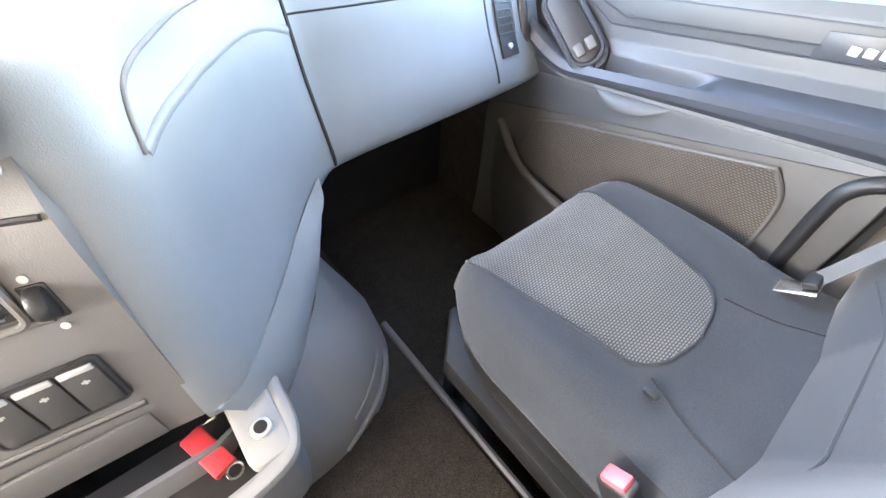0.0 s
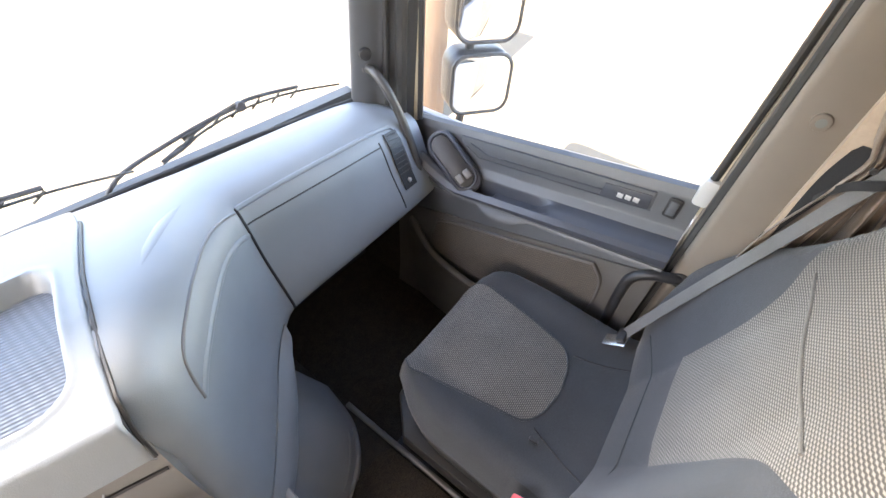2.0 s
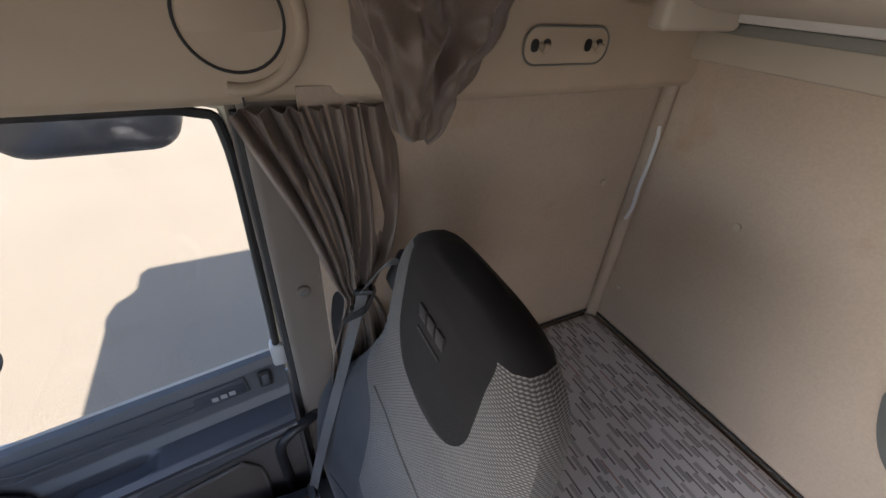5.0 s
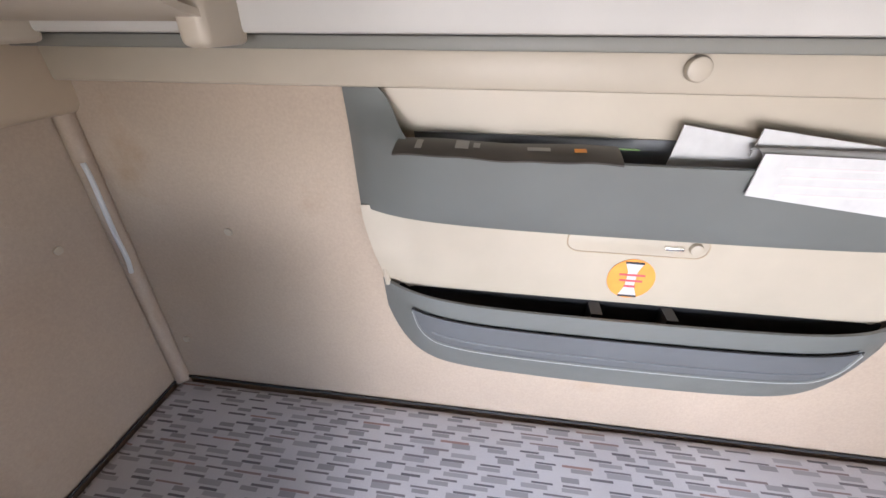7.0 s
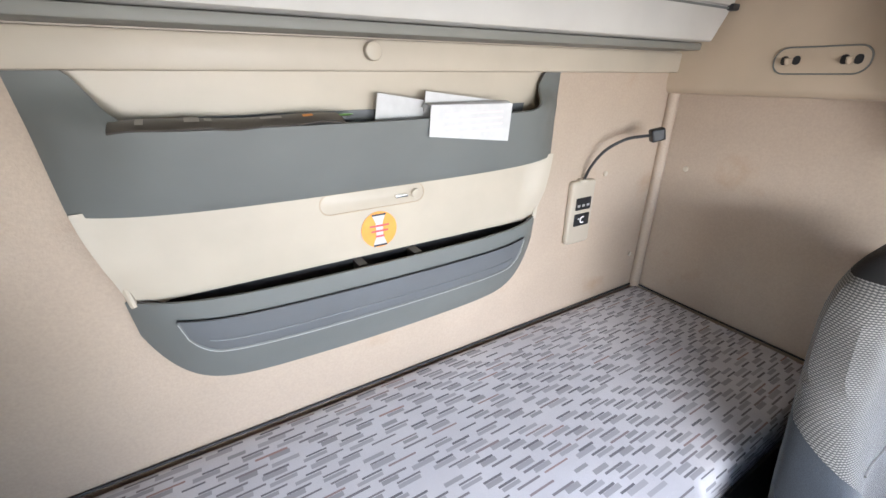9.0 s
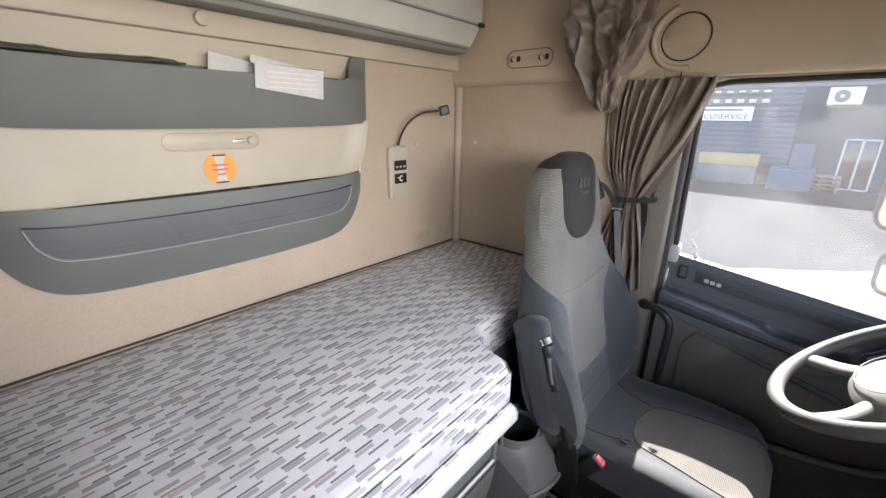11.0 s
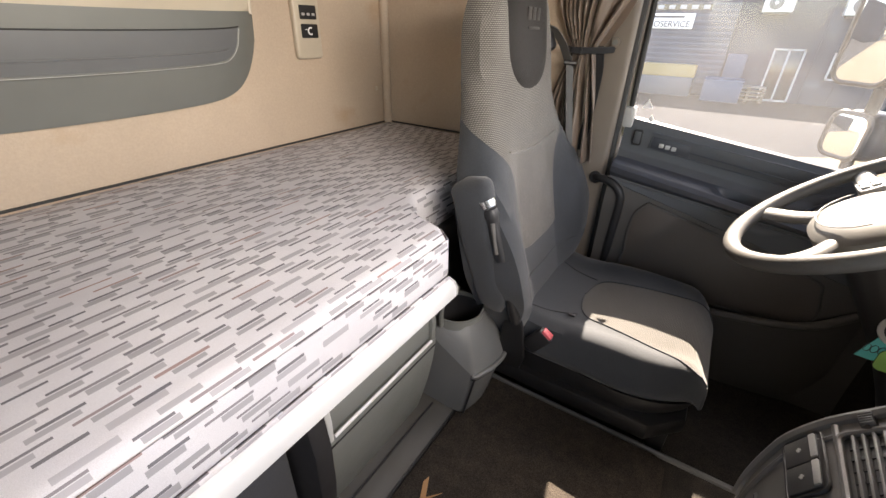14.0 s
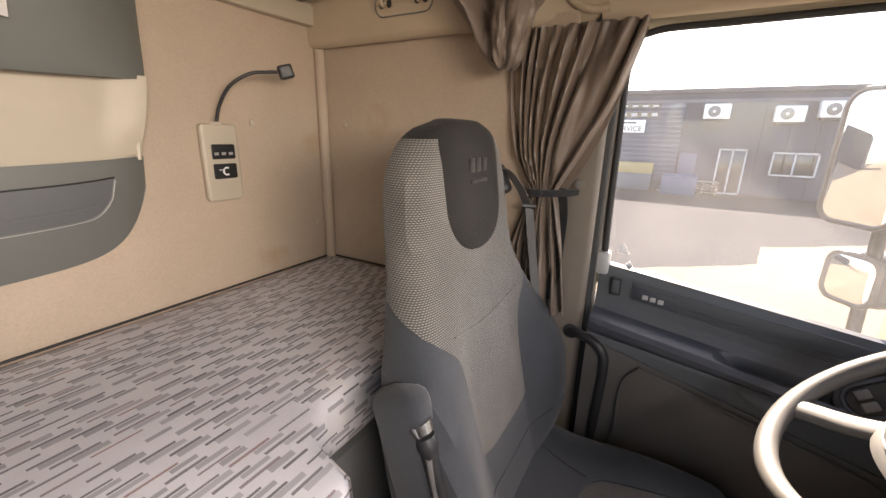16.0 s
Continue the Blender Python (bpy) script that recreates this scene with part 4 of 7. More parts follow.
def air_vent(a0, b0, a1, b1):
    """A deep dark opening with thin upright slats, finer cross slats behind them, and a thumbwheel."""
    v = part("air_vent", panel_box(a0, b0, a1, b1, -0.004, 0.001), M_BLACK, sw, "black air vent")
    count = round((a1 - a0) / 0.017)
    for k in range(1, count + 1):
        a = a0 + (a1 - a0) * k / (count + 1)
        part("cross_slat", panel_box(a - 0.0014, b0 + 0.001, a + 0.0014, b1 - 0.001, 0.0, 0.0035, 0), M_BLACK, v)
    for k in range(1, 6):
        b = b0 + (b1 - b0) * k / 6
        part("slat", panel_box(a0 + 0.002, b - 0.0011, a1 - 0.002, b + 0.0011, 0.0, 0.0085, 0.0006), M_PANEL, v)
    rim = [on_panel(x, y, 0.004) for x, y in rounded(a0 - 0.005, b0 - 0.005, a1 + 0.005, b1 + 0.005, 0.008)]
    part("rim", tube(rim, 0.0036, 8, closed=True), M_PANEL, v)
    wheel_ = part("thumbwheel", disc(on_panel(a1 + 0.016, (b0 + b1) / 2, -0.004), PX.cross(PN), 0.016, 0.010, 20, 0.003), M_BLACK, v)
    for k in range(5):
        part("rib", panel_box(a1 + 0.008 + 0.0036 * k, b0 + 0.018, a1 + 0.0095 + 0.0036 * k, b0 + 0.028, 0.008, 0.0125, 0.0005), M_PANEL, wheel_)


def rocker(a0, b0, a1, b1, k):
    """A framed row of k rocker keys, each with a raised lower edge and a small symbol."""
    r = part("rocker_switch", panel_box(a0, b0, a1, b1, 0.0, 0.003), M_BLACK, sw, "black rocker switches in a frame")
    rim = [on_panel(x, y, 0.002) for x, y in rounded(a0, b0, a1, b1, 0.007)]
    part("frame_rim", tube(rim, 0.0022, 6, closed=True), M_BLACK, r)
    for i in range(k):
        x0, x1 = a0 + 0.003 + (a1 - a0 - 0.006) * i / k, a0 + 0.0015 + (a1 - a0 - 0.006) * (i + 1) / k
        key = part("key", panel_box(x0, b0 + 0.004, x1, b1 - 0.004, 0.002, 0.0060, 0.0025), M_KEY, r)
        part("key_edge", panel_box(x0 + 0.0015, b0 + 0.0035, x1 - 0.0015, b0 + 0.0105, 0.005, 0.0078, 0.0015), M_GREYLIGHT, key)
        part("symbol", panel_box((x0 + x1) / 2 - 0.003, b0 + 0.022, (x0 + x1) / 2 + 0.003, b0 + 0.0245, 0.0060, 0.0066, 0), M_GREYLIGHT, key)
        part("symbol", panel_box((x0 + x1) / 2 - 0.001, b0 + 0.0205, (x0 + x1) / 2 + 0.001, b0 + 0.026, 0.0060, 0.0066, 0), M_GREYLIGHT, key)


air_vent(0.252, 0.070, 0.386, 0.114)
air_vent(0.058, 0.074, 0.206, 0.122)
rocker(0.326, 0.134, 0.408, 0.180, 2)
rocker(0.204, 0.132, 0.290, 0.184, 3)
rocker(0.038, 0.180, 0.132, 0.246, 3)
part("thumbwheel", disc(on_panel(0.038, 0.112, 0.0), PX, 0.016, 0.014, 20, 0.004), M_BLACK, sw, "vent thumbwheel")
part("wheel_slot", panel_box(0.029, 0.094, 0.047, 0.131, -0.002, 0.002, 0.003), M_BLACK, sw)
for b in (0.088, 0.140):
    part("vent_symbol", disc(on_panel(0.038, b, 0.0005), PN, 0.0035, 0.002, 16, 0), M_GREYLIGHT, sw)
part("panel_rib", tube([on_panel(0.04 + 0.0185 * k, 0.1285 - 0.0004 * k, 0.0005) for k in range(21)], 0.0042, 8), M_PANEL, sw)
part("panel_break", tube([on_panel(0.004 + 0.0412 * k, 0.042, 0.0008) for k in range(11)], 0.0028, 6), M_BLACK, sw)
part("drawer_line", tube([on_panel(0.036 + 0.034 * k, 0.266 - 0.002 * k, 0.0) for k in range(11)], 0.0028, 6), M_PANEL, sw)
part("drawer_groove", tube([on_panel(0.036 + 0.034 * k, 0.271 - 0.002 * k, 0.0) for k in range(11)], 0.0022, 6), M_BLACK, sw)
part("radio_slot", panel_box(0.040, 0.285, 0.38, 0.336, -0.001, 0.004, 0.004), M_PANEL, sw)



def panel_cap(u, v):
    """Closes the top between the dash and the switch panel."""
    p, q = Vector(middle_fn(u, 1.0)), on_panel(PLEN * u, 0.0, 0.0)
    return p * (1 - v) + q * v + Vector((0, 0, 0.004 * math.sin(math.pi * v)))


part("panel_cap", sheet(panel_cap, 40, 4), M_PANEL, dash)


CREASE = [DASH(x, 0.80) for x in (0.206, 0.24, 0.28, 0.32, 0.36, 0.40, 0.44, 0.472)]
UNDER = [(0.258, 1.298, 0.162), (0.320, 1.346, 0.188), (0.366, 1.392, 0.222), (0.405, 1.432, 0.256), (0.436, 1.490, 0.315)]


def turned_under(u, v):
    a, b = dense(tuple(CREASE), 41)[round(u * 40)], dense(tuple(UNDER), 41)[round(u * 40)]
    p = Vector(a) * (1 - v) + Vector(b) * v
    return p + Vector((0.008, -0.008, -0.002)) * math.sin(math.pi * v)


part("turned_edge", thick(sheet(turned_under, 40, 8), 0.004), M_DASH, dash, "blue-grey facet under the dashboard flank")
part("chin", thick(sheet(lambda u, v: Vector(CREASE[0]) * (1 - u) + Vector(UNDER[0]) * u + Vector((-0.02, 0.07, -0.02)) * v, 6, 4), 0.003), M_DASH, dash)

# lower console with the moulded tray
con = thing("centre_console", (0.05, 1.3, 0.0), "grey moulded console with a cup tray under the switch panel", "console")


def con_fn(u, v):
    prof = [(0.515, 1.50), (0.490, 1.375), (0.435, 1.292), (0.36, 1.246), (0.25, 1.226), (0.0, 1.235), (-0.16, 1.26), (-0.22, 1.31), (-0.26, 1.45)]
    p = dense(tuple(prof), 49)[round(u * 48)]
    flare = (1 - v) ** 2
    side = min(1.0, max(0.0, (p[0] - 0.22) / 0.12))
    return (p[0] * (1 - 0.15 * v * (1 - 0.4 * flare)), p[1] + (0.03 + 0.09 * side) * v * v, (0.245 - 0.075 * side) * v)


part("console_shell", thick(sheet(con_fn, 48, 12), 0.008), M_DASH_LOW, con)
part("console_welt", tube([(0.470, 1.352, 0.024), (0.452, 1.322, 0.028), (0.415, 1.282, 0.030), (0.363, 1.251, 0.026), (0.315, 1.235, 0.014)], 0.006, 8, 24), M_DASH_LOW, con)
part("console_welt", tube([(0.452, 1.352, 0.050), (0.435, 1.325, 0.054), (0.400, 1.290, 0.055), (0.350, 1.258, 0.050)], 0.004, 8, 24), M_DASH_LOW, con)
tr = [(0.262, 1.30), (0.255, 1.215), (0.215, 1.185), (0.06, 1.18), (-0.06, 1.195), (-0.15, 1.235), (-0.205, 1.30)]
path = [(x, y, 0.248) for x, y in (np.array(p) for p in smooth_path(tr, 40))]
part("tray_rim", tube(path, 0.016, 12, flat=0.7), M_RIMGREY, con, "pale grey tray rim")
part("tray_floor", slab([(p[0] * 0.97, p[1] + 0.01) for p in path], 2, 0.205, 0.215), M_BLACK, con, "dark perforated tray floor")
part("tray_wall", thick(sheet(lambda u, v: (path[round(u * 39)][0], path[round(u * 39)][1] + 0.002, 0.10 + 0.145 * v), 39, 4), 0.006), M_DASH_LOW, con)
part("socket_plate", slab(rounded(0.205, 1.195, 0.258, 1.30, 0.014), 2, 0.240, 0.262, 0.004), M_RIMGREY, con, "pale plate with a power socket")
part("power_socket", disc((0.233, 1.235, 0.262), (0, 0, 1), 0.013, 0.012, 24, 0.003), M_SILVER, con)
part("socket_hole", disc((0.233, 1.235, 0.2675), (0, 0, 1), 0.008, 0.003, 20, 0), M_BLACK, con)
part("screw", disc((-0.197, 1.297, 0.262), (0, 0, 1), 0.009, 0.006, 16, 0.002), M_SILVER, con)
tag = thing("key_tag", (0.17, 1.275, 0.215), "red fabric key tag lying in the cup tray", "key tag")
part("tag", box((-0.014, -0.035, 0.004), (0.014, 0.035, 0.016), 0.003, 2, Matrix.Translation((0.17, 1.262, 0.225)) @ Matrix.Rotation(radians(18), 4, "Z")), M_RED, tag)
part("key_ring", tube([(0.188 + 0.009 * math.cos(a), 1.222 + 0.009 * math.sin(a), 0.235) for a in np.linspace(0, math.tau, 14, endpoint=False)], 0.0018, 6, closed=True), M_CHROME, tag)

# ---- steering wheel ----
wheel = thing("steering_wheel", (-0.73, 1.42, 0.61), "large grey truck steering wheel with button spokes in the sun", "steering wheel")
WT = Matrix.Translation((-0.73, 1.418, 0.612)) @ Matrix.Rotation(radians(36), 4, "X")


def on_wheel(r, a, h=0.0):
    return WT @ Vector((r * math.cos(a), r * math.sin(a), h))


part("rim", tube([on_wheel(0.222, a) for a in np.linspace(0, math.tau, 72, endpoint=False)], 0.0165, 16, closed=True), plastic("wheel_leather", (0.075, 0.072, 0.068), 0.5, 600.0, 0.4), wheel, "thick grey leather rim")
M_HUB = plastic("wheel_hub", (0.15, 0.147, 0.14), 0.4, 900.0, 0.2)


def hub_fn(u, v):
    """The padded middle: a soft dome, broader than high."""
    a, r = u * math.tau, math.sin(min(1.0, v * 1.25) * math.pi / 2)
    ca, sa = math.cos(a), math.sin(a)
    x, y = math.copysign(abs(ca) ** 0.8, ca) * 0.108 * r, math.copysign(abs(sa) ** 0.8, sa) * 0.088 * r - 0.01
    h = 0.004 - 0.028 * r ** 4 - (0.05 * (v - 0.8) / 0.2 if v > 0.8 else 0)
    return WT @ Vector((x, y, h))


hub = part("hub", sheet(hub_fn, 48, 20, True), M_HUB, wheel, "broad padded pale grey hub")
part("hub_seam", tube([on_wheel(0.0, 0.0) + (WT.to_3x3() @ Vector((0.085 * math.cos(a), 0.066 * math.sin(a) - 0.012, 0.0005))) for a in np.linspace(math.pi, math.tau, 24)], 0.0012, 6), M_PANEL, hub)
for a0, a1 in ((172, 174), (222, 228), (8, 6), (318, 312)):
    a0, a1 = radians(a0), radians(a1)
    part("spoke", tube([on_wheel(0.085, a0, -0.026), on_wheel(0.15, (a0 + a1) / 2, -0.024), on_wheel(0.218, a1, -0.004)], [0.027, 0.021, 0.019], 12, 14, flat=0.6), M_HUB, wheel)
for sx in (-1, 1):
    pad = slab(rounded(-0.030, -0.022, 0.030, 0.022, 0.010), 2, -0.012, 0.002, 0.003)
    bmesh.ops.transform(pad, matrix=WT @ Matrix.Translation((sx * 0.138, 0.022, -0.008)), verts=pad.verts)
    pad = part("button_pad", pad, M_PANEL, hub)
    for row in range(2):
        for col in range(2):
            bm = box((-0.022 + 0.023 * col, -0.016 + 0.017 * row, 0.001), (-0.003 + 0.023 * col, -0.002 + 0.017 * row, 0.007), 0.002)
            bmesh.ops.transform(bm, matrix=WT @ Matrix.Translation((sx * 0.138, 0.022, -0.008)), verts=bm.verts)
            part("button", bm, M_GREYLIGHT, pad)
part("column", tube([WT @ Vector((0, 0, -0.04)), WT @ Vector((0, 0.0, -0.13)), Vector((-0.72, 1.62, 0.30)), Vector((-0.70, 1.72, 0.05))], [0.055, 0.06, 0.07, 0.07], 16, 12), M_BLACK, wheel, "black steering column cover")
for sx in (-1, 1):
    part("stalk", tube([WT @ Vector((sx * 0.05, 0.02, -0.075)), WT @ Vector((sx * 0.16, 0.04, -0.07))], [0.008, 0.011], 10), M_BLACK, wheel)
part("ignition_lock", disc((-0.60, 1.505, 0.44), (0.75, -0.5, 0.4), 0.028, 0.05, 24, 0.006), M_GREYLIGHT, wheel, "pale grey ignition lock ring")
part("ignition_hole", disc((-0.578, 1.492, 0.45), (0.75, -0.5, 0.4), 0.018, 0.004, 20, 0), M_BLACK, wheel)
tags = thing("key_fob", (-0.60, 1.50, 0.40), "teal and green paper key tags hanging from the ignition", "key tag")
part("teal_tag", slab([(1.465, 0.375), (1.512, 0.372), (1.520, 0.418), (1.480, 0.422)], 0, -0.598, -0.595, 0.001), M_TEAL, tags, "teal paper tag with a scribble")
part("green_tag", slab(rounded(1.492, 0.36, 1.525, 0.405, 0.012), 0, -0.594, -0.591, 0.001), M_GREEN, tags, "green plastic tag")
for k in range(3):
    part("scribble", tube([(-0.5945, 1.474 + 0.010 * k + 0.005 * math.cos(a), 0.398 + 0.008 * math.sin(a)) for a in np.linspace(0, math.tau, 12, endpoint=False)], 0.0007, 5, closed=True), M_DARKINK, tags)
part("key_ring", tube([(-0.592, 1.50 + 0.012 * math.cos(a), 0.430 + 0.012 * math.sin(a)) for a in np.linspace(0, math.tau, 16, endpoint=False)], 0.0013, 6, closed=True), M_CHROME, tags)


# ---- seats ----
def seat(s, dz, label):
    """A high-backed air-sprung truck seat; s: the side it stands on, dz: how far it is raised."""
    cx = s * 0.730
    ob = thing("truck_seat", (cx, 1.0, -0.10), label, "seat", "cab seats")

    def P(x, y, z):
        return (cx + s * x, y, z + dz)

    # backrest: rows of height, half width, depth, front y, seam along the half girth (x > 0 is outboard)
    rows = [(0.16, 0.225, 0.12, 0.865, 0.20), (0.26, 0.266, 0.13, 0.850, 0.165), (0.38, 0.304, 0.125, 0.818, 0.158), (0.50, 0.298, 0.118, 0.785, 0.178),
            (0.58, 0.272, 0.112, 0.763, 0.23), (0.66, 0.238, 0.108, 0.744, 0.42), (0.74, 0.212, 0.105, 0.728, 0.66), (0.82, 0.203, 0.102, 0.716, 0.80),
            (0.88, 0.194, 0.100, 0.708, 0.80), (0.925, 0.178, 0.094, 0.702, 0.80), (0.956, 0.156, 0.084, 0.697, 0.80), (0.980, 0.124, 0.070, 0.692, 0.80), (0.996, 0.072, 0.046, 0.686, 0.80)]
    nA, nB, nv = 14, 16, 56

    def half(z):
        """Outline of the outboard half at a height, from front middle to back middle, by its length."""
        w, d, yf, seam = ease_rows(rows, z)
        pts = []
        for k in range(61):
            a = math.pi * k / 60
            e = 0.55
            x = w * abs(math.sin(a)) ** e
            y = math.copysign(abs(math.cos(a)) ** e, math.cos(a))
            env = max(0.0, min(1.0, (0.74 - z) / 0.30, (z - 0.13) / 0.22))
            env = env * env * (3 - 2 * env)
            wing = 0.092 * env * max(0.0, (x / w - 0.36) / 0.64) ** 1.3 - 0.014 * env
            pts.append((x, yf - d / 2 + y * d / 2 + wing * max(0.0, y) ** 0.45))
        pts = np.array(pts)
        run = np.r_[0, np.cumsum(np.hypot(*np.diff(pts, axis=0).T))]
        return pts, run / run[-1], seam

    bms = [bmesh.new(), bmesh.new()]
    low_faces, crown = [], []
    grid = []
    z0, z1 = rows[0][0], rows[-1][0]
    for j in range(nv + 1):
        f = j / nv
        z = z0 + (z1 - z0) * (1 - (1 - f) ** 1.25)
        line = []
        for k in range(nA + nB + 1):
            # rows near the lower hem of the knit bow downwards in the middle
            zz = z - 0.012 * max(0.0, 1 - (k / nA) ** 4) * max(0.0, 1 - abs(z - 0.385) / 0.09)
            pts, run, seam = half(zz)
            q = seam * k / nA if k <= nA else seam + (1 - seam) * (k - nA) / nB
            line.append((np.interp(q, run, pts[:, 0]), np.interp(q, run, pts[:, 1]), zz))
        grid.append(line)
    j0 = min(range(nv), key=lambda j: abs(grid[j][nA][2] - 0.385))
    rise = [0.0]
    for j in range(nv):
        rise.append(rise[-1] + (Vector(grid[j + 1][0]) - Vector(grid[j][0])).length)
    # the top closes over in shrinking rings
    rings = [[(0.0 + p[0] * math.cos(t), 0.648 + (p[1] - 0.648) * math.cos(t), p[2] + 0.006 * math.sin(t)) for p in grid[-1]] for t in (radians(22), radians(42), radians(60), radians(76), radians(90))]
    for sx in (1, -1):
        for lo, hi, bm in ((0, nA, bms[0]), (nA, nA + nB, bms[1])):
            lay = bm.verts.layers.float_vector.get("cloth_run") or bm.verts.layers.float_vector.new("cloth_run")
            g = []
            for j, r in enumerate(grid):
                run, line = 0.0, []
                for k in range(0, hi + 1):
                    if k:
                        run += math.hypot(r[k][0] - r[k - 1][0], r[k][1] - r[k - 1][1])
                    if k >= lo:
                        wide = 0.034 * max(0.0, 1 - abs(r[k][2] - 0.42) / 0.20) * (r[k][0] / 0.3) ** 2 if sx > 0 else 0.0
                        wing = 0.036 * max(0.0, 1 - ((r[k][2] - 0.36) / 0.22) ** 2) * max(0.0, (r[k][0] - 0.12) / 0.18) if sx < 0 and k <= nA + 7 else 0.0
                        w = bm.verts.new(P(sx * r[k][0] + wide, r[k][1] + wide * 0.5 + wing, r[k][2]))
                        w[lay] = (sx * run, rise[j] + r[k][2] - r[0][2], 0)
                        line.append(w)
                g.append(line)
            for j in range(nv):
                for k in range(hi - lo):
                    q = (g[j][k], g[j][k + 1], g[j + 1][k + 1], g[j + 1][k])
                    if lo == 0 and j < j0:
                        low_faces.append([tuple(w.co) for w in (q if sx > 0 else q[::-1])])
                        continue
                    if grid[j][0][2] > 0.962:
                        crown.append([tuple(w.co) for w in (q if sx > 0 else q[::-1])])
                        continue
                    bm.faces.new(q if sx > 0 else q[::-1])
        for r0, r1 in zip([grid[-1]] + rings, rings):
            for k in range(nA + nB):
                quad = [P(sx * p[0], p[1], p[2]) for p in (r0[k], r0[k + 1], r1[k + 1], r1[k])][::sx]
                crown.append(quad)
    for quad in low_faces:
        bms[1].faces.new([bms[1].verts.new(w) for w in quad])
    for bm in bms:
        bmesh.ops.delete(bm, geom=[w for w in bm.verts if not w.link_faces], context="VERTS")
        bmesh.ops.remove_doubles(bm, verts=bm.verts, dist=0.0004)
    part("back_panel", bms[0], M_KNIT, ob, "grey knitted cloth centre of the backrest")
    part("backrest", bms[1], M_CLOTH, ob, "dark blue-grey cloth backrest wings and shell")

    def front(x, z):
        pts, run, seam = half(z)
        n = len(pts) // 2 + 1
        return float(np.interp(abs(x), pts[:n, 0], pts[:n, 1]))

    # suede head pad: an inlaid tongue that runs over the top
    def pad(u, v):
        z = 0.755 + 0.240 * v
        w = 0.118 * math.sqrt(max(0.0, 1 - (1 - min(1.0, v / 0.40)) ** 2.2)) if v < 0.40 else 0.118 + 0.006 * (v - 0.4)
        w = min(w, ease_rows(rows, z)[0] * 0.93)
        x = (2 * u - 1) * w
        lift = 0.009 * (1 - abs(2 * u - 1) ** 4) * min(1.0, v * 8, (1.0 - v) * 6)
        return P(x, front(x, z) + lift - 0.001, z)

    padbm = sheet(pad, 24, 36)
    topfn = bmesh.new()
    for quad in crown:
        topfn.faces.new([topfn.verts.new(w) for w in quad])
    padbm = join(padbm, topfn)
    bmesh.ops.remove_doubles(padbm, verts=padbm.verts, dist=0.0006)
    hp = part("head_pad", padbm, M_SUEDE, ob, "dark grey suede head pad with an embossed mark")
    for k in range(3):
        x = -0.026 + 0.026 * k
        part("mark_bar", box((-0.0105, -0.0025, -0.013), (0.0105, 0.0015, 0.013), 0.002, 2, Matrix.Translation(P(x, front(x, 0.915) + 0.0085, 0.918))), M_MARK, hp, "raised mark bar")
    part("mark_bar", box((-0.034, -0.002, -0.003), (0.034, 0.0015, 0.003), 0.001, 2, Matrix.Translation(P(0, front(0, 0.889) + 0.0085, 0.889))), M_MARK, hp)
    # seams of the backrest
    part("seam", tube([P(x, front(x, 0.615 + 0.02 * (x / 0.16) ** 2) + 0.0012, 0.615 + 0.02 * (x / 0.16) ** 2) for x in np.linspace(-0.150, 0.150, 25)], 0.0024, 6), M_KNITSEAM, ob)
    part("seam", tube([P(x, front(x, 0.30) + 0.0008, 0.30) for x in np.linspace(-0.20, 0.20, 25)], 0.0022, 6), M_CLOTH, ob)

    # cushion: top surface with its knitted front field
    def edge_w(y, sx=1):
        if sx > 0:
            return 0.256 - 0.070 * max(0.0, (y - 1.19) / 0.10) ** 2.4
        return 0.224 - 0.085 * max(0.0, (y - 1.10) / 0.19) ** 2.2

    ycols = [0.80 + 0.162 * k / 10 for k in range(11)] + [0.966 + 0.324 * (k / 24) ** 1.4 for k in range(1, 25)]

    def top_z(x, y, sx=1):
        w = edge_w(y, sx)
        q = min(1.0, abs(x) / w)
        z = 0.222 + 0.010 * math.sin(math.pi * min(1.0, max(0.0, (y - 0.94) / 0.30)))
        z += 0.010 * math.exp(-((q - 0.78) / 0.14) ** 2)
        z -= 0.050 * max(0.0, (q - 0.87) / 0.13) ** 2
        z -= 0.065 * max(0.0, (y - 1.222) / 0.068) ** 2.2
        z += 0.02 * max(0.0, (0.90 - y) / 0.10)
        return z

    def seam_x(y, sx=-1):
        """Half width of the knitted field, round at its rear end."""
        t = min(1.0, max(0.0, (y - 0.962) / 0.052))
        return min(edge_w(y, sx) - 0.022, (0.100 + 0.050 * max(0.0, (y - 0.97) / 0.25)) * max(0.10, (1 - (1 - t) ** 2.4) ** 0.5))

    cols = [("m", k / 12) for k in range(13)] + [("o", k / 10) for k in range(1, 11)]
    field, rest = bmesh.new(), bmesh.new()
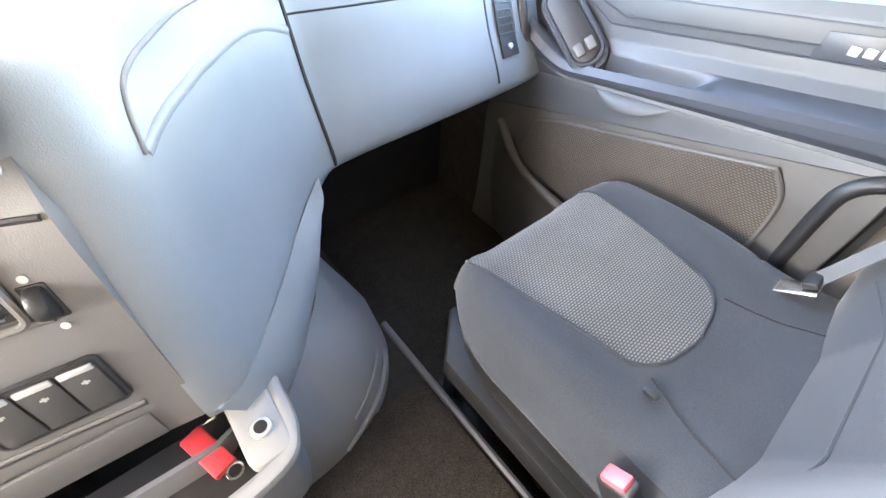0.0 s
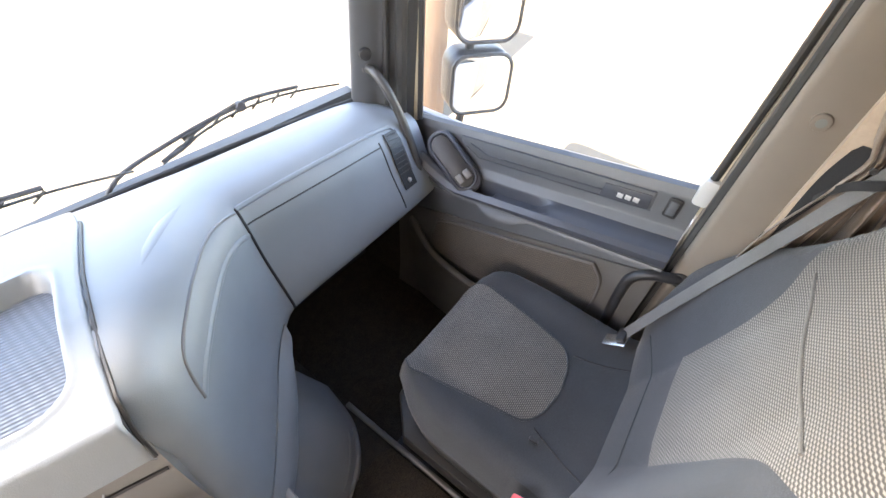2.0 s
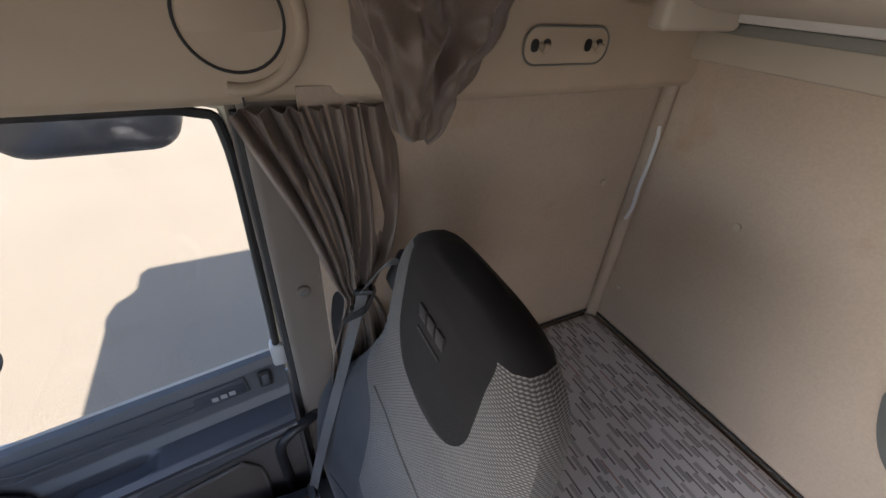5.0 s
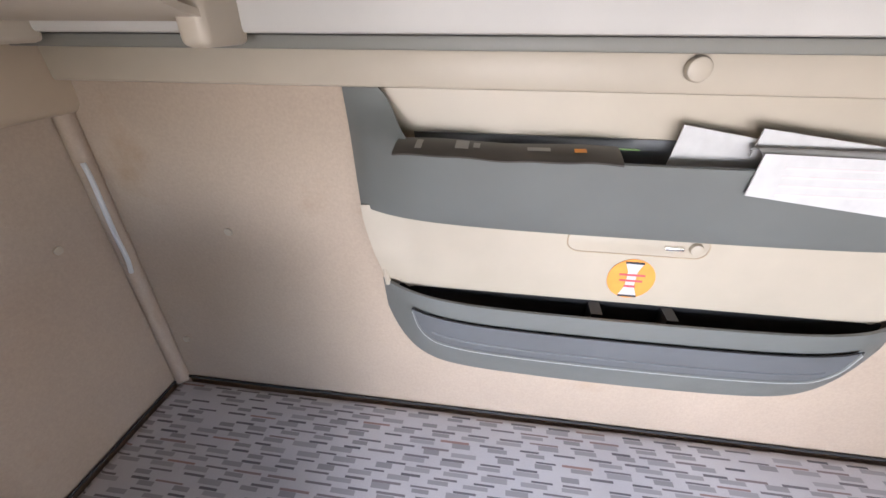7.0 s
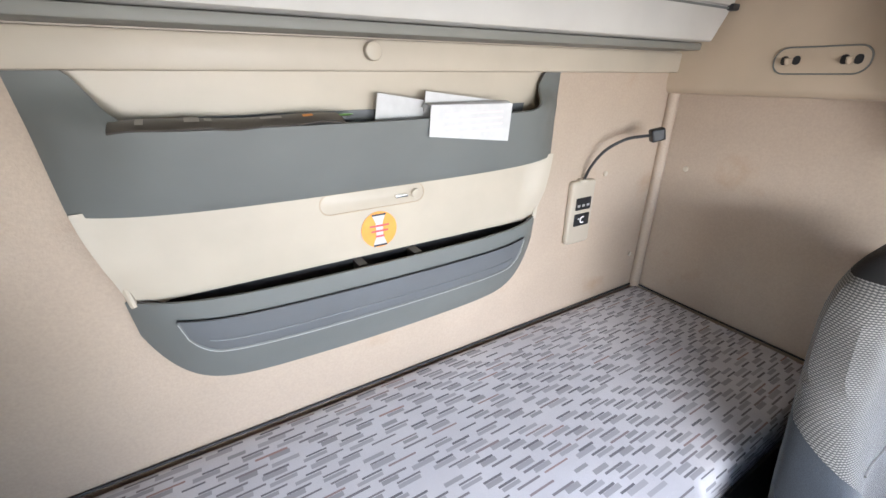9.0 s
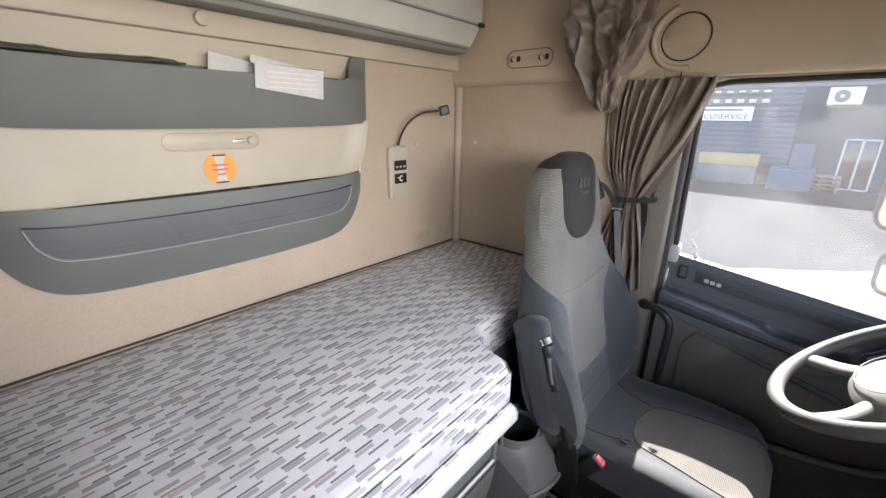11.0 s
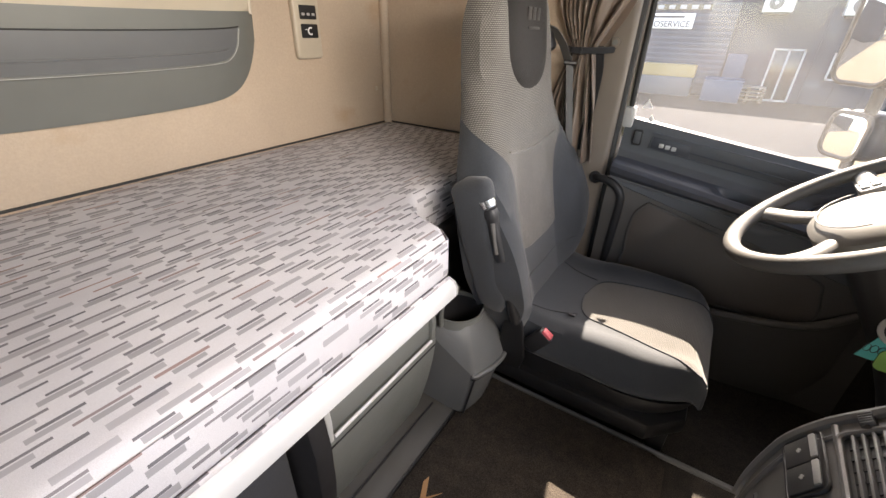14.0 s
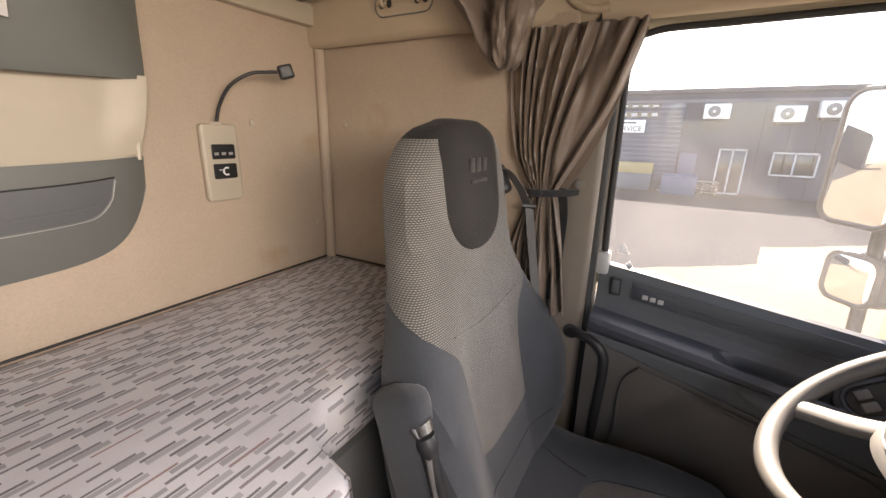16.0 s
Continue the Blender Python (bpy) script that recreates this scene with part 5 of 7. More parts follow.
    for sx in (1, -1):
        G = []
        for j, y in enumerate(ycols):
            r = []
            for tag_, f in cols:
                sxm = seam_x(y, sx)
                x = sxm * f if tag_ == "m" else sxm + (edge_w(y, sx) - sxm) * f
                r.append(P(sx * x, y, top_z(x, y, sx)))
            G.append(r)
        for bm, want in ((field, True), (rest, False)):
            vv = {}
            lay = bm.verts.layers.float_vector.get("cloth_run") or bm.verts.layers.float_vector.new("cloth_run")
            for j in range(len(G) - 1):
                for k in range(len(cols) - 1):
                    inner = k < 12 and j >= 10
                    if inner != want:
                        continue
                    q = []
                    for a, b in ((j, k), (j, k + 1), (j + 1, k + 1), (j + 1, k)):
                        if (a, b) not in vv:
                            vv[a, b] = bm.verts.new(G[a][b])
                            vv[a, b][lay] = (G[a][b][0], G[a][b][1], 0)
                        q.append(vv[a, b])
                    bm.faces.new(q if sx > 0 else q[::-1])
    # skirt of the cushion
    
    def skirt(sx):
        def fn(u, v):
            y = ycols[min(len(ycols) - 1, round(u * (len(ycols) - 1)))]
            w = edge_w(y, sx)
            b = 0.012 * math.sin(math.pi * min(1, v * 1.2)) * (1 - max(0.0, (y - 1.18) / 0.11) ** 2)
            return P(sx * (w + b - 0.02 * v), y - 0.01 * v, top_z(w, y, sx) * (1 - v) + (0.128 - 0.012 * u) * v)

        return sheet(fn, len(ycols) - 1, 10)

    def nose(a, b, v):
        x = a + (b - a) * v[0]
        v = v[1]
        return P(x * (1 - 0.11 * v), 1.29 + 0.012 * math.sin(math.pi * v) - 0.012 * v, top_z(abs(x), 1.29, 1 if x > 0 else -1) * (1 - v) + 0.112 * v)

    for bm in (field, rest):
        bmesh.ops.remove_doubles(bm, verts=bm.verts, dist=0.0004)
    part("cushion_field", field, M_KNIT_WORN if s < 0 else M_KNIT, ob, "grey knitted cloth front of the cushion")
    part("cushion", join(rest, skirt(1), skirt(-1), sheet(lambda u, v: nose(-edge_w(1.29, -1), -seam_x(1.29, -1), (u, v)), 6, 10), sheet(lambda u, v: nose(seam_x(1.29, 1), edge_w(1.29, 1), (u, v)), 6, 10)), M_CLOTH, ob, "dark blue-grey cloth cushion")
    front_bm = sheet(lambda u, v: nose(-seam_x(1.29, -1), seam_x(1.29, 1), (u, v)), 20, 10)
    lay = front_bm.verts.layers.float_vector.new("cloth_run")
    for w in front_bm.verts:
        w[lay] = (w.co.x, 1.29 + 0.16 - (w.co.z - dz), 0)
    part("cushion_front", front_bm, M_KNIT_WORN if s < 0 else M_KNIT, ob, "grey knitted cloth over the cushion's front edge")
    for k in (-1, 1):
        part("seam", tube([P(k * (0.100 + 0.045 * f), 0.972 - 0.13 * f, top_z(0.100 + 0.045 * f, 0.972 - 0.13 * f, k) + 0.0005) for f in np.linspace(0, 1, 12)], 0.0018, 6), M_STRAP, ob)
    part("piping", tube([P(seam_x(y, 1), y, top_z(seam_x(y, 1), y) + 0.001) for y in ycols[10:]], 0.0022, 6), M_CLOTH, ob)
    part("piping", tube([P(-seam_x(y), y, top_z(seam_x(y), y, -1) + 0.001) for y in ycols[10:]], 0.0022, 6), M_CLOTH, ob)
    part("cushion_pull", box((-0.004, -0.009, 0), (0.004, 0.009, 0.007), 0.002, 2, Matrix.Translation(P(-0.126, 0.962, 0.231))), M_BLACK, ob, "small black toggle in the seam")

    # base: pan, side covers, scissor stand, rails
    part("seat_pan", slab([(cx + s * x, y) for x, y in [(-0.235, 0.80), (0.235, 0.80), (0.235, 1.20), (0.16, 1.275), (-0.16, 1.275), (-0.235, 1.20)]], 2, 0.035 + dz, 0.088 + dz, 0.012), M_SEATPLASTIC, ob, "dark plastic seat pan")
    def cover(u, v):
        y = 0.80 + 0.474 * u
        w = edge_w(y, -1) - 0.010 + 0.012 * math.sin(math.pi * v) - 0.022 * v
        return P(-w, y - 0.03 * v * u**4, (0.146 - 0.022 * u) * (1 - v) + (0.034 + 0.030 * u**3) * v)

    side = thick(sheet(cover, 30, 10), 0.006)
    part("side_cover", side, M_SEATPLASTIC, ob, "dark plastic side cover")
    part("bellows", box((cx - 0.17, 0.84, -0.06), (cx + 0.17, 1.18, 0.045 + dz), 0.03, 3), M_RUBBER, ob)
    for k in (-1, 1):
        part("rail", box((cx + k * 0.19 - 0.02, 0.80, -0.10), (cx + k * 0.19 + 0.02, 1.26, -0.065), 0.004), M_SEATPLASTIC, ob)
    part("front_bracket", box((cx - s * 0.17 - 0.015, 1.21, -0.08), (cx - s * 0.17 + 0.015, 1.25, 0.05 + dz), 0.006), M_BLACK, ob)
    part("recliner_plate", slab([(0.81, 0.11), (0.885, 0.11), (0.895, 0.15), (0.885, 0.22), (0.868, 0.29), (0.835, 0.29), (0.825, 0.20)], 0, cx - s * 0.256 - 0.007, cx - s * 0.256 + 0.007, 0.005), M_SEATPLASTIC, ob, "dark recliner plate")
    for o in ob.children:
        if o.name.startswith("recliner_plate"):
            o.location.z += dz
    # buckle on the inboard side
    bk = part("buckle", box((-0.012, -0.02, -0.035), (0.012, 0.02, 0.035), 0.005, 3, Matrix.Translation(P(-0.235, 0.915, 0.205)) @ Matrix.Rotation(radians(-35), 4, "X")), M_BLACK, ob, "black belt buckle")
    part("release_button", box((-0.010, -0.014, 0.030), (0.010, 0.014, 0.041), 0.003, 2, Matrix.Translation(P(-0.235, 0.915, 0.205)) @ Matrix.Rotation(radians(-35), 4, "X")), M_PINKRED, bk, "red release button")
    # folded armrest along the backrest
    arm = [P(-0.275, 0.715, 0.60), P(-0.278, 0.735, 0.55), P(-0.278, 0.755, 0.47), P(-0.278, 0.785, 0.38), P(-0.275, 0.82, 0.28)]
    A = smooth_path(arm, 24)

    def arm_fn(u, v):
        c = A[round(v * 23)]
        t = v
        w, d = 0.026 + 0.004 * math.sin(math.pi * t), 0.050 - 0.010 * t
        cap_ = math.sqrt(max(0.02, 1 - (1 - min(1, t / 0.12)) ** 2)) * math.sqrt(max(0.05, 1 - (max(0, t - 0.86) / 0.14) ** 2))
        a = u * math.tau
        co, si = math.cos(a), math.sin(a)
        px = math.copysign(abs(co) ** 0.6, co) * w * cap_
        py = math.copysign(abs(si) ** 0.6, si) * d * cap_
        return (c[0] + s * px, c[1] + py * 0.93, c[2] + py * 0.36)

    body = sheet(arm_fn, 24, 23, True)
    bmesh.ops.holes_fill(body, edges=[e for e in body.edges if e.is_boundary])
    part("armrest", body, M_CLOTH, ob, "dark cloth armrest folded up")
    grip = part("armrest_grip", tube([P(-0.288, 0.778, 0.545), P(-0.289, 0.797, 0.49), P(-0.289, 0.818, 0.43)], [0.020, 0.024, 0.020], 14, 10, flat=0.75), M_BLACK, ob, "glossy black armrest adjuster")
    part("grip_collar", tube([P(-0.288, 0.768, 0.562), P(-0.288, 0.776, 0.548)], [0.02, 0.018], 12), M_CHROME, grip)
    part("grip_slot", tube([P(-0.302, 0.795, 0.52), P(-0.303, 0.812, 0.45)], 0.006, 8), M_PANEL, grip)
    part("armrest_spine", tube([P(-0.285, 0.82, 0.42), P(-0.284, 0.845, 0.34), P(-0.28, 0.868, 0.27)], [0.015, 0.016, 0.012], 10, 10), M_SEATPLASTIC, ob)
    return ob


seat(-1, 0.0, "dark grey cloth driver's seat with knitted centre, armrest folded up")
seat(1, 0.09, "dark grey cloth passenger seat with knitted centre, raised")


def strip(pts, width, across, depth=0.0016, n=30):
    """A flat webbing along points; across: its width direction."""
    c = smooth_path(pts, n)
    a = Vector(across).normalized()

    def fn(u, v):
        p = Vector(c[round(v * (n - 1))])
        return p + a * (u - 0.5) * width

    return thick(sheet(fn, 2, n - 1), depth)


def seat_belt(s, dz, low, label):
    """Belt run over the seat's shoulder housing, through its loop and down beside the cushion."""
    belt = thing("seat_belt", (s * 0.96, 0.78, 0.1), label, "seat belt", "seat belts")
    part("shoulder_webbing", strip([(s * 0.935, 0.655, 0.965 - dz), (s * 0.955, 0.682, 0.955 - dz), (s * 0.975, 0.708, 0.92 - dz), (s * 0.995, 0.728, 0.872 - dz)], 0.036, (0.55, -0.75, 0.1) if s > 0 else (0.55, 0.75, 0.1)), M_BELT, belt)
    part("webbing", strip([(s * 0.996, 0.732, 0.866 - dz)] + low, 0.023, (s * 0.75, 0.6, 0.2)), M_BELT, belt)
    part("guide_loop", tube([(s * 0.978, 0.722, 0.872 - dz), (s * 0.992, 0.748, 0.868 - dz), (s * 1.012, 0.738, 0.862 - dz), (s * 1.002, 0.715, 0.868 - dz)], 0.0055, 8, closed=True), M_BLACK, belt, "black belt loop")
    part("shoulder_housing", box((-0.024, -0.035, -0.045), (0.024, 0.03, 0.03), 0.012, 3, Matrix.Translation((s * 0.945, 0.655, 0.935 - dz)) @ Matrix.Rotation(radians(25), 4, "X")), M_BLACK, belt, "black shoulder housing")
    return belt


seat_belt(-1, 0.065, [(-0.99, 0.752, 0.69), (-0.985, 0.785, 0.50), (-0.98, 0.82, 0.30), (-0.97, 0.84, 0.12)], "grey webbing belt hanging beside the driver's seat")
belt = seat_belt(1, 0.0, [(0.975, 0.80, 0.66), (0.955, 0.86, 0.48), (0.93, 0.905, 0.345)], "grey webbing belt across the passenger seat side")
part("tongue", box((-0.018, -0.003, -0.026), (0.018, 0.003, 0.026), 0.003, 2, Matrix.Translation((0.917, 0.912, 0.333)) @ Matrix.Rotation(radians(55), 4, "X")), M_CHROME, belt, "steel belt tongue")
part("tongue_grip", box((-0.020, -0.006, -0.010), (0.020, 0.006, 0.010), 0.004, 2, Matrix.Translation((0.927, 0.905, 0.350)) @ Matrix.Rotation(radians(55), 4, "X")), M_BLACK, belt)


# ---- lower bunk ----
def mattress():
    zt, zb = 0.545, 0.415
    out = [(-1.024, 0.007), (1.024, 0.007), (1.024, 0.60), (0.53, 0.60), (0.485, 0.635), (0.465, 0.72), (0.435, 0.755), (-0.315, 0.755), (-0.345, 0.72), (-0.365, 0.635), (-0.42, 0.60), (-1.024, 0.60)]
    bm = slab(out, 2, zb, zt, 0.028, 4)
    bmesh.ops.triangulate(bm, faces=[f for f in bm.faces if len(f.verts) > 4])
    bmesh.ops.subdivide_edges(bm, edges=[e for e in bm.edges if e.calc_length() > 0.09], cuts=6, use_grid_fill=True)
    for v in bm.verts:
        if v.co.z > zt - 0.02:
            v.co.z += 0.004 * noise.noise(v.co * 4.0) - 0.018 * max(0.0, (v.co.y - 0.45) / 0.3) ** 2
        v.co.y += 0.003 * noise.noise(v.co * 9.0)
    return bm


mt = thing("mattress", (0, 0.35, 0.415), "pale grey mattress with printed dashes on the lower bunk", "mattress")
part("cover", mattress(), M_MATTRESS, mt)
part("edge_piping", tube([(-0.31, 0.757, 0.428), (0.43, 0.757, 0.428)], 0.004, 8), M_MATTRESS, mt)
rail = thing("bunk_rail", (0.03, 0.765, 0.38), "smooth off-white rail along the bunk's front edge", "rail")
prof = [(0.752, 0.424), (0.768, 0.418), (0.776, 0.404), (0.776, 0.386), (0.766, 0.378), (0.752, 0.378)]
part("rail", slab(prof, 0, -0.322, 0.385, 0.003), M_RAIL, rail)
part("end_cap", slab(prof, 0, -0.326, -0.3225, 0.001), M_GREYLIGHT, rail)

base = thing("storage_cabinet", (0.0, 0.6, 0.0), "grey cabinet under the bunk with drawer and open recess", "cabinet")
part("box", box((-1.0, 0.05, 0.0), (1.0, 0.60, 0.412), 0.005), M_POCKET_DARK, base)
part("front_recess", box((0.072, 0.60, 0.02), (0.42, 0.700, 0.40), 0.01), M_RECESS, base, "dark fabric front of the storage recess")
part("divider", slab([(0.60, 0.375), (0.755, 0.375), (0.765, 0.30), (0.762, 0.20), (0.745, 0.06), (0.735, 0.045), (0.60, 0.045)], 0, 0.034, 0.068, 0.004), M_BLACK, base, "black upright divider")
part("bunk_shelf", box((-0.33, 0.60, 0.378), (0.40, 0.752, 0.412), 0.004), M_GREYLIGHT, base)


def drawer_fn(u, v):
    x = 0.030 - 0.312 * u
    z = 0.285 - 0.262 * v
    return (x, 0.750 - 0.055 * v ** 1.5, z)


dr = part("drawer", thick(sheet(drawer_fn, 8, 16), 0.02), M_POCKET, base, "grey drawer with a bright handle strip")
part("handle_recess", box((-0.268, 0.728, 0.288), (0.020, 0.742, 0.352), 0.003), M_POCKET, dr)
part("handle_lip", tube([(0.018, 0.752, 0.290), (-0.262, 0.752, 0.290)], 0.0035, 8), M_RAIL, dr, "bright handle lip")
part("drawer_end", slab([(0.70, 0.372), (0.752, 0.372), (0.756, 0.33), (0.754, 0.285), (0.70, 0.285)], 0, 0.020, 0.032, 0.003), M_GREYLIGHT, dr)
part("drawer_end", slab([(0.70, 0.372), (0.745, 0.372), (0.750, 0.33), (0.748, 0.285), (0.70, 0.285)], 0, -0.284, -0.270, 0.003), M_POCKET, dr)
part("top_edge", tube([(0.018, 0.750, 0.356), (-0.268, 0.750, 0.356)], 0.004, 8), M_RAIL, dr)
part("groove", tube([(0.028, 0.751, 0.268), (-0.28, 0.751, 0.268)], 0.0015, 6), M_BLACK, dr)

part("sill_groove", tube([(0.495, 0.722, 0.0262), (-0.315, 0.722, 0.0262)], 0.0028, 6), M_BLACK, base)
part("sill_groove", tube([(0.495, 0.774, 0.004), (-0.495, 0.774, 0.004)], 0.004, 6), M_BLACK, base)
sill = solo("bunk_sill", slab([(0.60, 0.0), (0.60, 0.035), (0.69, 0.030), (0.735, 0.022), (0.765, 0.012), (0.775, 0.0)], 0, -0.50, 0.50, 0.003), M_SILL, "grey kick sill between bunk and floor", "sill", kind="structure")


def round_corners(pts, r, n=5):
    """A closed outline whose corners are rounded; r: the radius at each corner."""
    out = []
    for k, p in enumerate(pts):
        p, a, b = np.array(p), np.array(pts[k - 1]), np.array(pts[(k + 1) % len(pts)])
        u, w = p + (a - p) / np.linalg.norm(a - p) * r[k], p + (b - p) / np.linalg.norm(b - p) * r[k]
        for i in range(n + 1):
            f = i / n
            out.append((1 - f) ** 2 * u + 2 * f * (1 - f) * p + f * f * w)
    return out


def waste_bin():
    b = thing("waste_bin", (-0.42, 0.78, 0.0), "grey plastic waste bin with a sloping lid and round opening", "bin")
    radii = (0.004, 0.012, 0.055, 0.045, 0.004)
    L = round_corners([(-0.322, 0.665), (-0.338, 0.797), (-0.420, 0.822), (-0.490, 0.80), (-0.500, 0.665)], radii)
    U = round_corners([(-0.330, 0.665), (-0.346, 0.818), (-0.440, 0.850), (-0.520, 0.825), (-0.525, 0.665)], radii)
    n = len(U)

    def rim_z(k):
        return 0.150 + 0.105 * min(1.0, max(0.0, (0.812 - U[k][1]) / 0.11))

    def fn(u, v):
        k = round(u * n) % n
        p = L[k] * (1 - v) + U[k] * v
        return (p[0], p[1], 0.016 + (rim_z(k) - 0.016) * v)

    part("body", sheet(fn, n, 12, True), M_BIN, b)
    c = np.array((-0.420, 0.722))

    def lid(u, v):
        k = round(u * n) % n
        way = U[k] - c
        inner = c + 0.066 * way / np.linalg.norm(way)
        p = U[k] * (1 - v) + inner * v
        return (p[0], p[1], rim_z(k) * (1 - v) + 0.262 * v + 0.014 * math.sin(math.pi * v))

    part("lid", sheet(lid, n, 12, True), M_BIN, b)
    part("lid_rim", tube([(p[0] - 0.002, p[1] + 0.004, rim_z(k) - 0.004) for k, p in enumerate(U) if 7 <= k <= 22], 0.0065, 8), M_BIN, b)
    part("rim_gap", tube([(p[0], p[1] + 0.003, rim_z(k) - 0.013) for k, p in enumerate(U) if 7 <= k <= 22], 0.003, 6), M_BLACK, b)
    part("opening_collar", thick(sheet(lambda u, v: (c[0] + 0.067 * math.cos(u * math.tau), c[1] + 0.067 * math.sin(u * math.tau), 0.250 + 0.026 * v), 40, 3, True), 0.004), M_POCKET, b, "pale round collar")
    part("inner_sleeve", thick(sheet(lambda u, v: (c[0] + 0.062 * math.cos(u * math.tau), c[1] + 0.062 * math.sin(u * math.tau), 0.06 + 0.205 * v), 32, 3, True), 0.002), M_BLACK, b)
    part("bottom", disc((c[0], c[1], 0.065), (0, 0, 1), 0.061, 0.004, 28, 0), M_BLACK, b)
    part("front_seam", tube([(-0.3475, 0.822, 0.142), (-0.3425, 0.812, 0.08), (-0.3385, 0.801, 0.018)], 0.0028, 6, 10), M_BLACK, b)
    part("back_post", tube([(-0.350, 0.718, 0.262), (-0.344, 0.722, 0.31), (-0.336, 0.735, 0.372)], 0.012, 10, 10, flat=0.6), M_POCKET, b, "upright strap between bin and rail")


waste_bin()

mat = thing("floor_mat", (0.0, 1.0, 0.0), "dark carpet mat with an orange model badge", "floor mat")
part("mat", slab(rounded(-0.50, 0.78, 0.50, 1.26, 0.03), 2, 0.001, 0.009, 0.003), M_FLOORMAT, mat)


def stroke(pts):
    return slab(pts, 2, 0.009, 0.0115)


part("badge_stroke", stroke([(-0.157, 0.822), (-0.140, 0.818), (-0.060, 0.854), (-0.076, 0.860)]), M_BADGE, mat, "orange badge stroke")
part("badge_stroke", stroke([(-0.142, 0.866), (-0.128, 0.856), (-0.066, 0.812), (-0.082, 0.812)]), M_BADGE, mat)
part("badge_stroke", stroke([(-0.062, 0.812), (-0.048, 0.812), (-0.022, 0.850), (0.028, 0.846), (0.032, 0.856), (-0.046, 0.862)]), M_BADGE, mat)
part("badge_stroke", stroke([(-0.045, 0.826), (0.012, 0.822), (0.018, 0.832), (-0.038, 0.836)]), M_BADGE, mat)
for s in (-1, 1):
    solo("footwell_mat", slab(rounded(min(s * 0.53, s * 1.02), 0.9, max(s * 0.53, s * 1.02), 1.75, 0.04), 2, -0.099, -0.09, 0.003), M_CARPET, "black worn carpet mat in the footwell", "floor mat", "footwell mats")
    solo("tunnel_edge_trim", tube([(s * 0.512, 0.78, 0.0), (s * 0.512, 1.42, 0.0)], 0.008, 8), M_POCKET_DARK, "grey edge strip of the floor tunnel", "trim", kind="structure")


# ---- back wall storage ----
def wall_pockets():
    c = -0.016
    ob = thing("wall_pocket_unit", (c, 0.0, 0.78), "two-tier grey and cream storage pocket unit on the back wall", "wall storage")

    def hw(z):
        return ease_rows([(0.72, 0.458), (0.918, 0.463), (1.06, 0.489), (1.20, 0.498), (1.28, 0.505)], z)[0]

    # cream back plate
    zs = np.linspace(0.86, 1.275, 20)
    outline = [(c + hw(z) - 0.008, z) for z in zs] + [(c - hw(z) + 0.008, z) for z in zs[::-1]]
    part("back_plate", slab(outline, 1, 0.0005, 0.005), M_CREAM, ob, "cream moulded back plate")

    # hollow middle whose ends sweep out to the rim
    def hollow(u, v):
        t = 2 * u - 1
        low_ = 0.862 + 0.054 * min(1.0, abs(t) ** 8 * 1.6)
        z = low_ + (1.078 - low_) * v
        end = max(0.0, (abs(t) - 0.84) / 0.16)
        end = end * end * (3 - 2 * end)
        return (c + t * (hw(z) - 0.004), 0.0075 + 0.020 * end * min(1.0, 0.1 + 2.2 * v), z)

    part("middle_hollow", thick(sheet(hollow, 90, 10), 0.003), M_CREAM, ob, "cream hollow between the two pockets")

    # upper pocket: a belly that stands off the wall, with horns at both ends
    def lip(x):
        q = abs(x - c)
        return ease_rows([(0.0, 1.190), (0.33, 1.193), (0.37, 1.207), (0.395, 1.232), (0.415, 1.268), (0.43, 1.277), (0.52, 1.277)], q)[0]

    def up(u, v):
        t = 2 * u - 1
        t = math.copysign(abs(t) ** 0.8, t)
        z0 = 1.060 + 0.012 * abs(t) ** 3
        x = c + t * 0.48
        z = z0 + (lip(x) - z0) * v
        x = c + t * hw(z)
        belly = (1 - abs(t) ** 8) * (0.040 + 0.048 * v ** 0.8) * (1 if z < 1.2 else max(0.25, 1 - (z - 1.2) / 0.06))
        return (x, 0.008 + 0.008 * (1 - v) + belly, z)

    part("upper_pocket", thick(sheet(up, 80, 16), 0.006), M_POCKET, ob, "grey upper pocket with raised ends")
    part("pocket_bottom", sheet(lambda u, v: (c + (2 * u - 1) * 0.47, 0.004 + 0.050 * v * (1 - abs(2 * u - 1) ** 8), 1.068), 40, 2), M_POCKET, ob)
    part("pocket_inside", slab([(c - 0.36, 1.075), (c + 0.36, 1.075), (c + 0.39, 1.205), (c - 0.39, 1.205)], 1, 0.0075, 0.011), M_POCKET_DARK, ob, "dark inside of the upper pocket")
    # cream middle: its hollow sides
    for k in (-1, 1):
        part("middle_rib", tube([(c + k * (hw(1.07) - 0.012), 0.012, 1.07), (c + k * (hw(0.98) - 0.012), 0.012, 0.98), (c + k * (hw(0.91) - 0.012), 0.016, 0.905)], 0.006, 8, 12), M_CREAM, ob)

    # lower pocket
    def low_z(t, v):
        z0 = 0.688 + 0.020 * t * t + 0.135 * abs(t) ** 10
        z1 = 0.912 - 0.008 * (1 - t * t)
        return z0 + (z1 - z0) * v

    def low(u, v):
        t = 2 * u - 1
        t = math.copysign(abs(t) ** 0.8, t)
        belly = (1 - abs(t) ** 6) * (0.006 + 0.060 * math.sin(min(1, v * 1.15) * math.pi / 2))
        return (c + t * (0.458 + 0.006 * v), 0.006 + belly, low_z(t, v))

    part("lower_pocket", thick(sheet(low, 72, 20), 0.006), M_POCKET, ob, "grey lower pocket")

